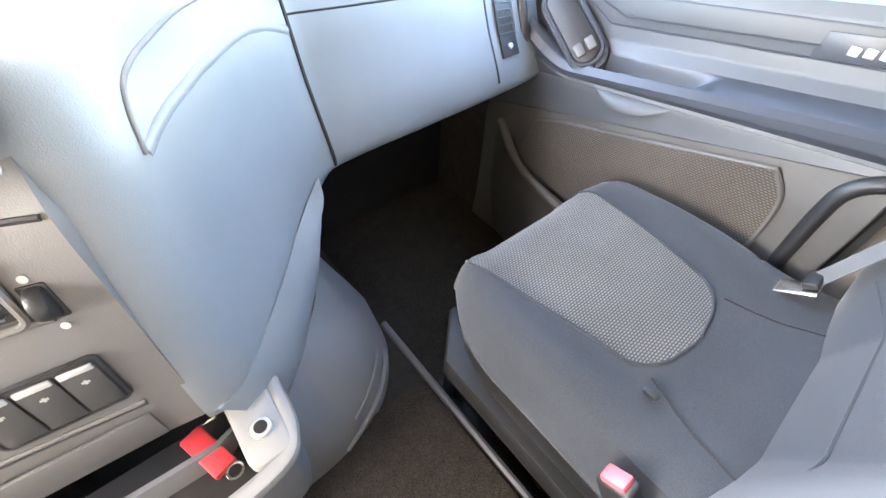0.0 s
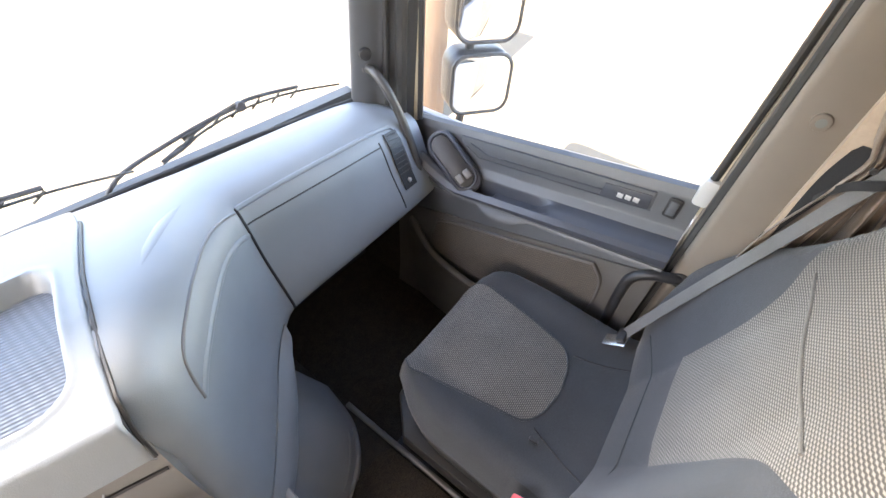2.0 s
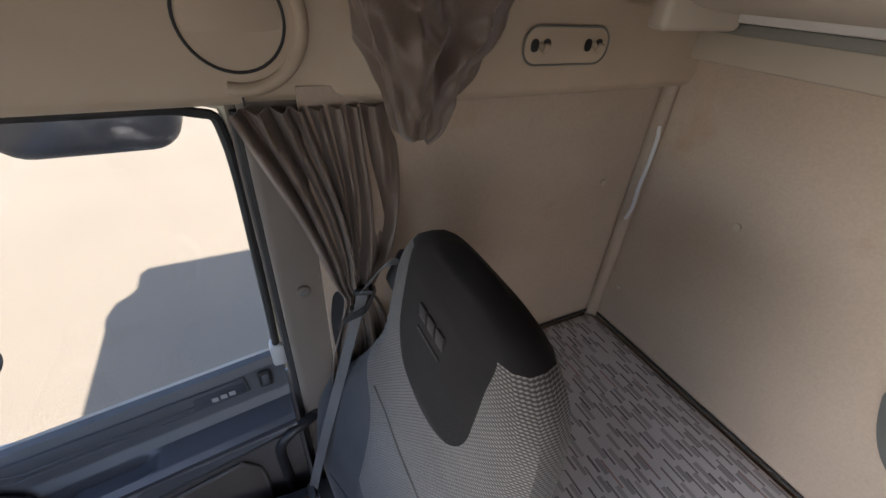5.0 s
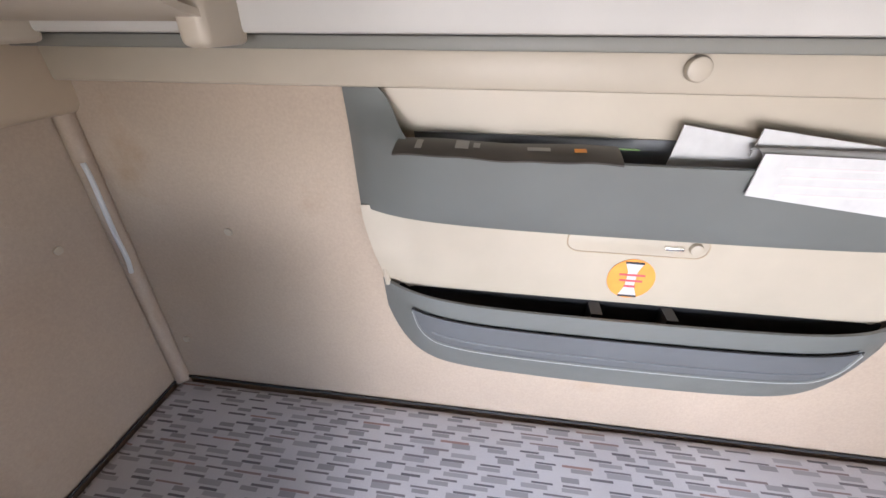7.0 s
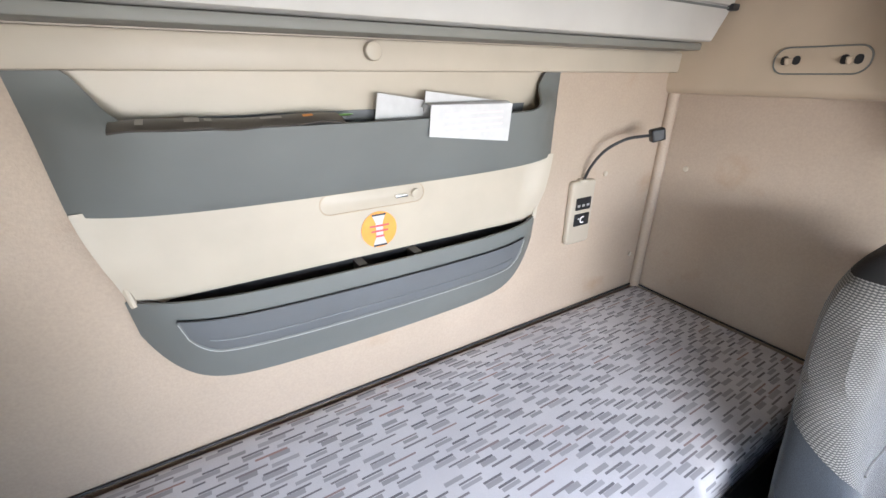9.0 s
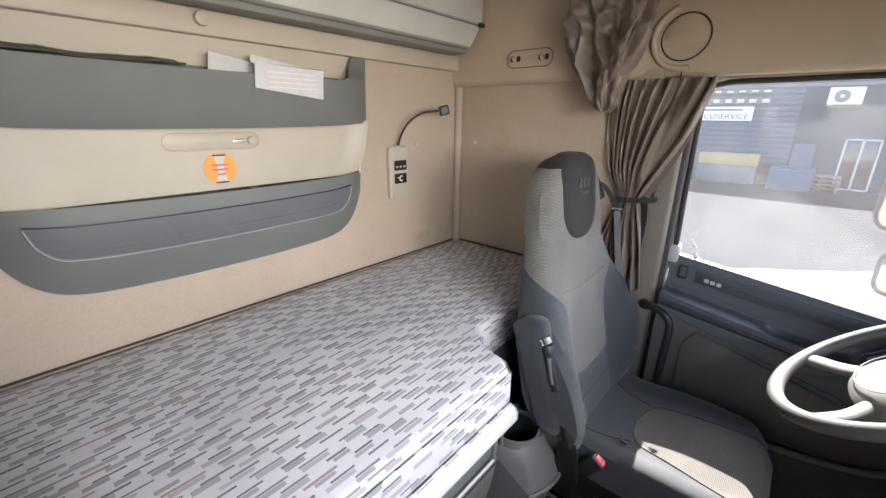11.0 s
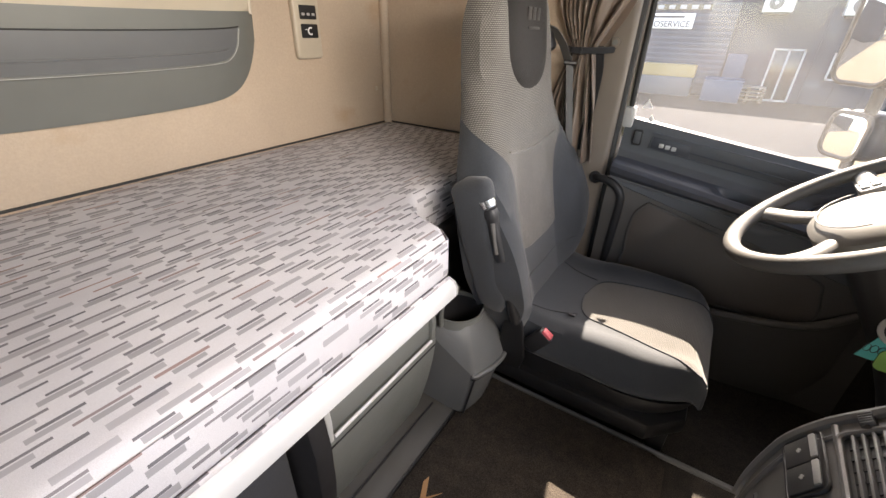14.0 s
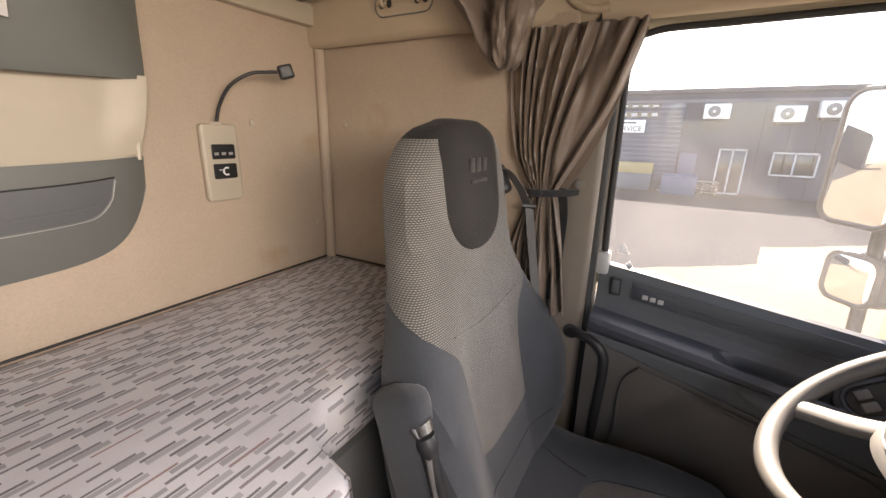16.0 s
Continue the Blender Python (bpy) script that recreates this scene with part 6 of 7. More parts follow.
    def ins_fn(u, v, lift=0.0):
        """The sunken band of the lower pocket, round at its lower corners."""
        t = (2 * u - 1) * 0.84 + 0.015
        e = max(0.0, (abs(2 * u - 1) - 0.86) / 0.14)
        lo = 0.46 + 0.34 * (1 - math.sqrt(max(0.0, 1 - e * e)))
        q = lo + (0.82 - lo) * v
        p = low((1 + math.copysign(abs(t) ** 1.25, t)) / 2, q)
        return (p[0], p[1] + 0.0072 + lift, p[2])

    part("insert", thick(sheet(lambda u, v: ins_fn(u, v), 90, 8), 0.001), M_POCKET_DARK, ob, "darker sunken band")
    edge = [ins_fn(u, 0.0, 0.001) for u in np.linspace(0.0, 1.0, 90)]
    part("insert_lip", tube(edge, 0.0022, 8), M_POCKET, ob)
    part("insert_line", tube([(x, y + 0.002, z - 0.0018) for x, y, z in edge], 0.0007, 6), M_GREYLIGHT, ob)
    part("insert_line", tube([ins_fn(u, 1.0, 0.0005) for u in np.linspace(0.0, 1.0, 60)], 0.0016, 6), M_BLACK, ob)
    part("insert_rib", tube([ins_fn(u, 0.34, 0.0005) for u in np.linspace(0.05, 0.95, 60)], 0.0022, 8), M_POCKET_DARK, ob)
    for x in (-0.075, 0.055):
        part("pocket_rib", box((c + x - 0.01, 0.008, 0.86), (c + x + 0.01, 0.05, 0.90)), M_BLACK, ob)
    # black strip and sheet added to darken the pocket's inside like deep shade
    part("pocket_shade", slab([(c - 0.43, 0.86), (c + 0.43, 0.86), (c + 0.43, 0.902), (c - 0.43, 0.902)], 1, 0.0075, 0.0112), M_BLACK, ob, "black strip standing for the shade behind the lower pocket")
    part("pocket_dark", sheet(lambda u, v: (c + (2 * u - 1) * 0.435, 0.009 + 0.050 * v * (1 - abs(2 * u - 1) ** 6), 0.862), 40, 2), M_BLACK, ob)
    # shallow lamp recess and clip on the cream middle
    part("recess_line", tube([(x, 0.0112, z) for x, z in rounded(-0.128, 1.006, 0.105, 1.048, 0.020)], 0.0013, 6, closed=True), M_TAN, ob)
    part("lamp_recess", slab(rounded(-0.127, 1.007, 0.104, 1.047, 0.020), 1, 0.009, 0.0108, 0.0008), M_CREAM, ob)
    part("clip", box((c - 0.070, 0.009, 1.022), (c - 0.040, 0.019, 1.029), 0.002), M_CHROME, ob, "bright small clip")
    part("clip_knob", disc((c - 0.090, 0.014, 1.026), (0, 1, 0), 0.011, 0.012, 18, 0.003), M_CREAM, ob)
    return ob


wall_pockets()
st = thing("sticker", (-0.016, 0.009, 0.91), "round orange sticker with dark lettering bars", "sticker")
part("face", disc((-0.016, 0.0125, 0.957), (0, 1, 0), 0.041, 0.001, 40, 0), M_ORANGE, st)
fig = slab([(-0.032, 0.922), (0.000, 0.922), (-0.008, 0.942), (-0.008, 0.972), (0.0, 0.992), (-0.032, 0.992), (-0.024, 0.972), (-0.024, 0.942)], 1, 0.0128, 0.0136)
part("white_figure", fig, M_PAPER, st)
for z in (0.920, 0.990):
    part("dark_bar", box((-0.032, 0.0137, z - 0.001), (0.0, 0.0142, z + 0.003)), M_DARKINK, st)
for k, (x0, x1) in enumerate(((-0.048, 0.016), (-0.044, 0.012), (-0.03, -0.002))):
    z = 0.966 - 0.012 * k
    part("writing_bar", box((x0 * 0.7 - 0.005, 0.0137, z - 0.002), (x1 * 0.7 - 0.005, 0.0142, z + 0.002)), M_PINKRED, st)


def paper(name, lo, hi, tilt, label):
    ob = solo(name, box(lo, hi, 0.0004, 1), M_PAPER, label, "paper", "papers in the pocket")
    ob.rotation_euler = tilt
    return ob


paper("paper_sheet", (-0.165, 0.046, 1.13), (0.0, 0.048, 1.225), (0, radians(-9), 0), "white folded sheet standing in the upper pocket")
bk = thing("folded_paper", (-0.2, 0.09, 1.13), "white folded document hung over the pocket's lip", "paper", "papers in the pocket")
part("front_leaf", slab([(-0.10, 1.215), (-0.295, 1.212), (-0.288, 1.136), (-0.095, 1.158)], 1, 0.098, 0.100), M_PAPER, bk)
part("back_leaf", slab([(-0.105, 1.20), (-0.318, 1.205), (-0.318, 1.212), (-0.11, 1.238)], 1, 0.060, 0.062), M_PAPER, bk)
part("fold", sheet(lambda u, v: (-0.10 - 0.195 * u, 0.061 + 0.038 * v, 1.209 + 0.008 * math.sin(math.pi * v)), 2, 6), M_PAPER, bk)
for k in range(4):
    part("writing_bar", box((-0.27, 0.1002, 1.196 - 0.012 * k), (-0.13, 0.1006, 1.199 - 0.012 * k)), plain("pink_print", (0.75, 0.60, 0.60), 0.8), bk)
mg = thing("magazine", (0.22, 0.09, 1.15), "dark glossy magazine lying along the upper pocket", "magazine")
def mag(u, v):
    x = 0.385 - 0.315 * u
    w = 0.002 * math.sin(9 * u) + 0.0012 * math.sin(23 * u) * v
    return (x, 0.062 + 0.052 * v + w, 1.208 - 0.005 * v * v * 2 - 0.002 * u + w)


part("cover", thick(sheet(mag, 40, 6), 0.003), M_MAG, mg)
for u0, u1, v0, v1 in ((0.28, 0.34, 0.2, 0.7), (0.36, 0.39, 0.3, 0.6), (0.60, 0.70, 0.4, 0.6), (0.1, 0.13, 0.3, 0.8)):
    part("print_mark", sheet(lambda u, v: tuple(np.array(mag(u0 + (u1 - u0) * u, v0 + (v1 - v0) * v)) + (0, 0.0006, 0.0022)), 4, 2), M_MAGMARK, mg)
part("print_mark", sheet(lambda u, v: tuple(np.array(mag(0.80 + 0.05 * u, 0.45 + 0.2 * v)) + (0, 0.0006, 0.0022)), 4, 2), M_ORANGE, mg)
solo("leaflet", thick(sheet(lambda u, v: (0.36 - 0.32 * u, 0.045 + 0.02 * v, 1.200 + 0.004 * v), 8, 2), 0.001), M_GREEN, "green leaflet edge in the upper pocket", "leaflet")

# ---- bunk control panel with reading lamp ----
cp = thing("bunk_control_panel", (-0.655, 0.0, 0.79), "cream wall panel with a display and switches by the bunk", "control panel")
part("housing", slab(rounded(-0.703, 0.790, -0.607, 0.986, 0.012), 1, 0.0005, 0.020, 0.006, 3), M_CREAM, cp)
for z0, z1 in ((0.898, 0.935), (0.848, 0.886)):
    d = part("display", slab(rounded(-0.689, z0, -0.627, z1, 0.004), 1, 0.019, 0.0225, 0.001), M_BLACK, cp, "black display window")
    if z0 > 0.88:
        for k in range(3):
            part("segment", box((-0.682 + 0.019 * k, 0.0226, z0 + 0.010), (-0.671 + 0.019 * k, 0.0231, z0 + 0.017)), M_SILVER, d)
    else:
        arc = [(-0.660 + 0.009 * math.cos(a), 0.0230, 0.867 + 0.009 * math.sin(a)) for a in np.linspace(radians(-120), radians(120), 16)]
        part("moon_symbol", tube(arc, 0.0022, 6), M_WHITE, d, "white crescent symbol")
        part("moon_symbol", box((-0.648, 0.0226, 0.870), (-0.640, 0.0231, 0.872)), M_WHITE, d)
lamp = thing("reading_lamp", (-0.655, 0.02, 0.985), "black gooseneck reading lamp over the bunk", "lamp")
part("neck", tube([(-0.652, 0.015, 0.985), (-0.658, 0.03, 1.03), (-0.675, 0.055, 1.075), (-0.71, 0.085, 1.105), (-0.75, 0.105, 1.113), (-0.77, 0.115, 1.115)], 0.0042, 10, 40), M_BLACK, lamp)
part("base", disc((-0.652, 0.012, 0.986), (0, 0, 1), 0.015, 0.008, 18), M_CREAM, lamp)
part("head", box((-0.018, -0.013, -0.017), (0.018, 0.015, 0.017), 0.005, 3, Matrix.Translation((-0.79, 0.123, 1.117)) @ Matrix.Rotation(radians(-35), 4, "Z") @ Matrix.Rotation(radians(15), 4, "Y")), M_BLACK, lamp, "small black square lamp head")
part("lens", box((-0.010, 0.0152, -0.011), (0.012, 0.0165, 0.011), 0, 2, Matrix.Translation((-0.79, 0.123, 1.117)) @ Matrix.Rotation(radians(-35), 4, "Z") @ Matrix.Rotation(radians(15), 4, "Y")), M_BLACK, lamp)

# wall buttons
for x, y, z, ax in ((0.766, 0.0, 0.988, 1), (0.967, 0.0, 0.675, 1), (-0.762, 0.0, 0.99, 1), (-0.967, 0.0, 0.675, 1), (W, 0.12, 0.99, 0), (-W, 0.094, 0.991, 0)):
    axis = (0, 1, 0) if ax else (-math.copysign(1, x), 0, 0)
    p = Vector((x, y, z)) + Vector(axis) * 0.002
    solo("wall_stud", disc(p, axis, 0.0085, 0.005, 18, 0.002), M_CREAM, "small pale stud holding the wall lining", "stud", "wall studs")
solo("ledge_knob", disc((-0.017, 0.036, 1.306), (0, 1, 0), 0.0165, 0.018, 24, 0.005), M_CREAM, "round cream knob on the ledge", "knob")
piping = [(0.995, 0.034, 1.13), (0.985, 0.040, 1.10), (0.982, 0.044, 1.04), (0.988, 0.040, 0.98), (0.986, 0.040, 0.93), (0.998, 0.034, 0.89)]
solo("loose_piping", tube(piping, 0.0045, 8, 30), M_RAIL, "pale loose piping at the cab corner", "piping")

# ---- folded upper bunk ----
ub = thing("upper_bunk", (0, 0.1, 1.34), "off-white upper bunk folded up against the back wall", "bunk")
outline = [(-0.93, 1.347), (0.93, 1.347), (1.0, 1.44), (1.0, 1.76), (-1.0, 1.76), (-1.0, 1.44)]
part("board", slab(outline, 1, 0.03, 0.135, 0.006), M_OFFWHITE, ub)
part("board_line", tube([(-0.99, 0.137, 1.425), (0.99, 0.137, 1.425)], 0.003, 6), M_POCKET, ub)
part("board_cover", box((-0.985, 0.13, 1.43), (0.985, 0.142, 1.75), 0.004), M_OFFWHITE, ub)
part("hinge", box((-1.0, 0.10, 1.42), (-0.965, 0.15, 1.435), 0.003), M_BLACK, ub)
tray = part("grab_tray", thick(sheet(lambda u, v: (0.56 + 0.31 * u, 0.14 + (0.16 - 0.03 * (1 - u)) * math.sin(v * math.pi / 2), 1.368 + 0.10 * (1 - math.cos(v * math.pi / 2)) * 0.35), 20, 12), 0.008), M_CREAM, ub, "cream fold-out tray on brackets")
part("tray_lip", tube([(0.575, 0.272, 1.400), (0.65, 0.292, 1.400), (0.76, 0.302, 1.400), (0.868, 0.302, 1.400)], 0.007, 10, 24), M_RAIL, ub)
for x, y in ((0.575, 0.19), (0.873, 0.285)):
    part("bracket", box((x - 0.018, 0.12, 1.334), (x + 0.018, y + 0.015, 1.40), 0.010, 3), M_CREAM, ub)


# ---- coat hooks ----
def coat_hooks(s):
    ob = thing("coat_hook_plate", (s * 0.985, 0.357, 1.27), "tan recessed plate with two double coat hooks", "coat hook", "coat hooks")
    out = rounded(0.268, 1.268, 0.448, 1.326, 0.026)
    part("plate", slab(out, 0, s * 0.983, s * 0.990, 0.002), M_TAN, ob)
    part("groove", tube([(s * 0.983, y, z) for y, z in out], 0.0018, 6, closed=True), M_POCKET, ob)
    for y in (0.302, 0.415):
        for k in (-1, 1):
            part("hollow", slab(rounded(y + k * 0.012 - 0.0075, 1.288, y + k * 0.012 + 0.0075, 1.308, 0.007), 0, s * 0.9815, s * 0.984), M_BLACK, ob)
        part("hook", tube([(s * 0.982, y, 1.300), (s * 0.972, y, 1.292), (s * 0.966, y, 1.294), (s * 0.963, y, 1.302)], 0.005, 8, 10), M_TAN, ob)


coat_hooks(-1)
coat_hooks(1)


# ---- curtains ----
def curtain(s):
    ob = thing("side_curtain", (s * 1.03, 0.78, 0.5), "taupe gathered curtain tied back beside the side window", "curtain", "side curtains")
    zs = [(1.212, 0.648, 0.945, 0.011), (1.05, 0.655, 0.90, 0.013), (0.95, 0.675, 0.85, 0.013), (0.87, 0.71, 0.805, 0.012), (0.838, 0.725, 0.79, 0.010), (0.80, 0.712, 0.80, 0.012), (0.68, 0.675, 0.825, 0.014), (0.52, 0.655, 0.84, 0.015)]
    if s > 0:
        zs = [(1.212, 0.640, 0.895, 0.013), (1.05, 0.645, 0.838, 0.014), (0.95, 0.665, 0.803, 0.014), (0.87, 0.695, 0.778, 0.012), (0.838, 0.705, 0.765, 0.010), (0.80, 0.690, 0.775, 0.012), (0.68, 0.660, 0.805, 0.014), (0.52, 0.650, 0.825, 0.015)]

    def fn(u, v):
        z = 1.212 + (0.52 - 1.212) * v
        y0, y1, amp = ease_rows(zs, z)
        ph = 8.0 * math.tau * (u + 0.07 * math.sin(7.0 * u + 2 * s))
        warp = 0.05 * math.sin(2.3 * u * math.tau + 4 * v) + 0.03 * noise.noise(Vector((u * 6, v * 5, s)))
        y = y0 + (y1 - y0) * (u + warp * 0.5 * u * (1 - u) * 4)
        fold = math.sin(ph + 1.2 * math.sin(5 * v) + 5 * noise.noise(Vector((u * 3, v * 1.5, 3 + s))))
        fold = math.copysign(abs(fold) ** 0.8, fold)
        deep = 1.0 + 0.55 * noise.noise(Vector((u * 5, v * 2, 11 + s)))
        small = 0.16 * math.sin(ph * 3.0 + 6 * v) * max(0.0, 1 - 5 * v)
        x = 1.038 - amp * 1.25 * deep * (1 + fold + small) - 0.012 * noise.noise(Vector((u * 9, v * 6, 7)))
        return (s * x, y, z)

    part("cloth", thick(sheet(fn, 150, 60), 0.0016), M_CURTAIN, ob, "folded taupe cloth")
    tie = [(s * 1.043, 0.800, 0.640), (s * 1.036, 0.790, 0.715), (s * 1.002, 0.770, 0.795), (s * 0.985, 0.735, 0.828), (s * 1.03, 0.70, 0.835)] if s > 0 else [(s * 1.045, 0.838, 0.842), (s * 1.02, 0.818, 0.84), (s * 0.995, 0.775, 0.838), (s * 0.99, 0.735, 0.838), (s * 1.03, 0.71, 0.84)]
    part("tie_back", strip(tie, 0.017, (0, 0.15, 1), 0.003), M_STRAP, ob, "dark tie-back strap")
    part("tie_tail", strip([(s * 1.03, 0.80 - 0.03 * (s > 0), 0.85), (s * 1.022, 0.812 - 0.03 * (s > 0), 0.78), (s * 1.02, 0.808 - 0.03 * (s > 0), 0.66), (s * 1.022, 0.80 - 0.03 * (s > 0), 0.555)], 0.028, (0.3, 0.95, 0), 0.003), M_STRAP, ob, "dark hanging strap end")
    part("tie_stud", disc((s * 0.986, 0.76, 0.838), (1, 0, 0), 0.005, 0.004, 12, 0.001), M_BLACK, ob)
    if s < 0:
        part("lining", strip([(s * 1.041, 0.93, 1.19), (s * 1.04, 0.885, 1.03), (s * 1.036, 0.845, 0.92), (s * 1.03, 0.80, 0.845)], 0.03, (0, 0.9, 0.4), 0.002), M_CURTAIN, ob)


def bunk_curtain(s):
    """The long curtain between cab and bunk, bundled up at the side."""
    ob = thing("bunk_curtain", (s * 0.95, 0.61, 1.15), "bundled taupe bunk curtain hanging from its rail", "curtain", "bunk curtains")

    lean, drop = (0.0, 0.0) if s > 0 else (0.012, -0.06)
    prof = [(1.18, 0.016, 0.648), (1.195, 0.034, 0.646), (1.25, 0.058, 0.640), (1.31, 0.086, 0.632), (1.37, 0.104, 0.627), (1.46, 0.118, 0.62), (1.72, 0.125, 0.61)]

    def fn(u, v):
        z = 1.72 - 0.54 * v
        ry, yc = ease_rows(prof, z)
        z += drop
        a = u * math.tau
        ca, sa = math.cos(a), math.sin(a)
        rx = 0.012 + 0.42 * ry
        ph = a * 5 + 4.0 * noise.noise(Vector((ca * 0.9, sa * 0.9, v * 3.0 + 9 * s)))
        q = Vector((ca * 2.2, sa * 2.2 + s, v * 8))
        ridge = 1 - abs(noise.noise(Vector((ca * 1.6, sa * 1.6 + 3 * s, v * 4.5 + 0.8 * ca)))) * 3.2
        crumple = (1 - abs(noise.noise(q)) * 2.2) * 0.30 + 0.22 * noise.noise(q * 2.3) + 0.34 * ridge
        f = 0.80 + 0.38 * math.sin(ph) + crumple * 1.1
        y = yc + lean + ry * (0.72 + 0.28 * f) * ca
        x = 0.945 + rx * f * sa + 0.010 * math.sin(11 * v + 3 * ca)
        return (s * x, y, z + 0.016 * noise.noise(q * 0.8))

    bm = sheet(fn, 200, 110, True)
    bmesh.ops.holes_fill(bm, edges=[e for e in bm.edges if e.is_boundary])
    part("curtain_cloth", bm, M_CURTAIN, ob)


for s in (-1, 1):
    curtain(s)
    bunk_curtain(s)

# ---- grab handles ----
for s in (-1, 1):
    g = thing("entry_handle", (s * 1.03, 0.92, 0.0), "black tubular entry handle beside the seat", "grab handle", "entry handles")
    part("tube", tube([(s * 1.045, 0.86, 0.470), (s * 1.03, 0.885, 0.474), (s * 1.02, 0.92, 0.468), (s * 1.015, 0.947, 0.445), (s * 1.014, 0.955, 0.40), (s * 1.015, 0.95, 0.26), (s * 1.03, 0.94, 0.10), (s * 1.045, 0.93, 0.06)], 0.0125, 12, 40), M_BLACK, g)
    part("mount", disc((s * 1.045, 0.86, 0.470), (1, 0, 0), 0.02, 0.012, 18, 0.003), M_BLACK, g)
    g = thing("pillar_handle", (s * 0.98, 1.68, 0.45), "grey bent grab handle from pillar to dashboard", "grab handle", "pillar handles")
    part("tube", tube([(s * 1.0, 1.735, 0.695), (s * 0.985, 1.70, 0.70), (s * 0.985, 1.665, 0.675), (s * 0.995, 1.635, 0.62), (s * 1.005, 1.60, 0.54), (s * 1.005, 1.57, 0.46), (s * 1.0, 1.57, 0.40)], 0.0115, 12, 40), M_KEY, g)
    part("mount", disc((s * 1.002, 1.742, 0.695), (s * 0.3, 1, 0), 0.017, 0.012, 18, 0.003), M_PANEL, g)

# ---- outside mirrors ----
def mirrors(s):
    ob = thing("outside_mirror", (s * 1.45, 1.75, 0.2), "tall grey outside mirror with a smaller wide-angle mirror below", "mirror", "outside mirrors")
    turn = Matrix.Rotation(radians(-36 if s > 0 else 34), 4, "Z")

    cx, cy = (1.46, 1.66) if s > 0 else (-1.43, 1.45)

    def shell(lo, hi, cz, back, name, label):
        m = Matrix.Translation((cx, cy + back, cz)) @ turn
        bm = slab(rounded(-lo, -hi, lo, hi, min(lo, hi) * 0.5, 8), 1, 0.0, 0.135, 0.045, 5)
        bmesh.ops.transform(bm, matrix=m, verts=bm.verts)
        c = part(name, bm, M_MIRRORSHELL, ob, label)
        bm = slab(rounded(-lo + 0.012, -hi + 0.012, lo - 0.012, hi - 0.012, min(lo, hi) * 0.42, 8), 1, -0.006, 0.001, 0.001)
        bmesh.ops.transform(bm, matrix=m, verts=bm.verts)
        part("mirror_glass", bm, M_MIRROR, c, "silvered mirror glass")
        rim = [m @ Vector((x, -0.002, z)) for x, z in rounded(-lo + 0.006, -hi + 0.006, lo - 0.006, hi - 0.006, min(lo, hi) * 0.46, 8)]
        part("mirror_rim", tube(rim, 0.008, 6, closed=True), M_MIRRORSHELL, c)

    if s > 0:
        shell(0.112, 0.205, 0.87, 0.0, "main_mirror", "tall main mirror")
        shell(0.112, 0.105, 0.53, 0.0, "wide_mirror", "small wide-angle mirror")
    else:
        shell(0.098, 0.172, 0.935, 0.0, "main_mirror", "tall main mirror")
        shell(0.070, 0.070, 0.625, 0.03, "wide_mirror", "small wide-angle mirror")
    y = cy + 0.06
    part("arm", tube([(s * 1.16, 1.76, 0.30), (s * 1.36, y + 0.05, 0.26), (cx, y + 0.02, 0.34), (cx, y, 0.7), (cx, y, 1.06), (s * 1.36, y + 0.04, 1.16), (s * 1.16, 1.76, 1.16)], 0.016, 10, 40), M_BLACK, ob)


mirrors(-1)
mirrors(1)
km = thing("kerb_mirror", (1.3, 1.15, 1.2), "dark kerb mirror above the passenger window", "mirror")
part("shell", slab(rounded(0.98, 1.085, 1.26, 1.21, 0.055), 0, 1.25, 1.35, 0.03, 4), M_MIRRORSHELL, km)
part("arm", tube([(1.14, 1.12, 1.27), (1.22, 1.12, 1.26), (1.29, 1.12, 1.19)], 0.012, 8, 10), M_BLACK, km)

# wipers
for x0 in (0.32, -0.24):
    w = thing("wiper", (x0, 1.86, 0.5), "black windscreen wiper at rest", "wiper", "wipers")
    part("arm", tube([(x0 + 0.01, 1.885, 0.505), (x0 + 0.045, 1.878, 0.555), (x0 + 0.10, 1.874, 0.608), (x0 + 0.20, 1.870, 0.634), (x0 + 0.31, 1.868, 0.652), (x0 + 0.40, 1.868, 0.657)], [0.012, 0.011, 0.009, 0.007, 0.006, 0.005], 8, 24), M_BLACK, w)
    part("blade", tube([(x0 + 0.184, 1.873, 0.600), (x0 + 0.31, 1.873, 0.634), (x0 + 0.42, 1.873, 0.644), (x0 + 0.55, 1.870, 0.636), (x0 + 0.686, 1.862, 0.614)], [0.005, 0.006, 0.007, 0.006, 0.003], 8, 24), M_RUBBER, w)
    part("bridge", tube([(x0 + 0.24, 1.870, 0.632), (x0 + 0.39, 1.867, 0.664), (x0 + 0.55, 1.866, 0.650)], 0.005, 8, 10), M_BLACK, w)
    for k in range(6):
        part("linkage", tube([(x0 + 0.25 + 0.055 * k, 1.871, 0.624 + 0.012 * math.sin(0.6 * k)), (x0 + 0.275 + 0.055 * k, 1.868, 0.640 + 0.016 * math.sin(0.6 * k))], 0.0026, 6), M_BLACK, w)
    part("arm_joint", disc((x0 + 0.385, 1.864, 0.658), (0, 1, 0), 0.012, 0.016, 14, 0.003), M_BLACK, w)
sb = thing("sun_blind", (0.3, 1.70, 1.12), "dark roller blind bar at the windscreen's top", "sun blind")
part("blind", box((-0.2, 1.715, 1.115), (0.80, 1.720, 1.16), 0.002), M_STRAP, sb)
part("bottom_bar", tube([(-0.2, 1.715, 1.118), (0.80, 1.715, 1.110)], 0.009, 8), M_BLACK, sb)
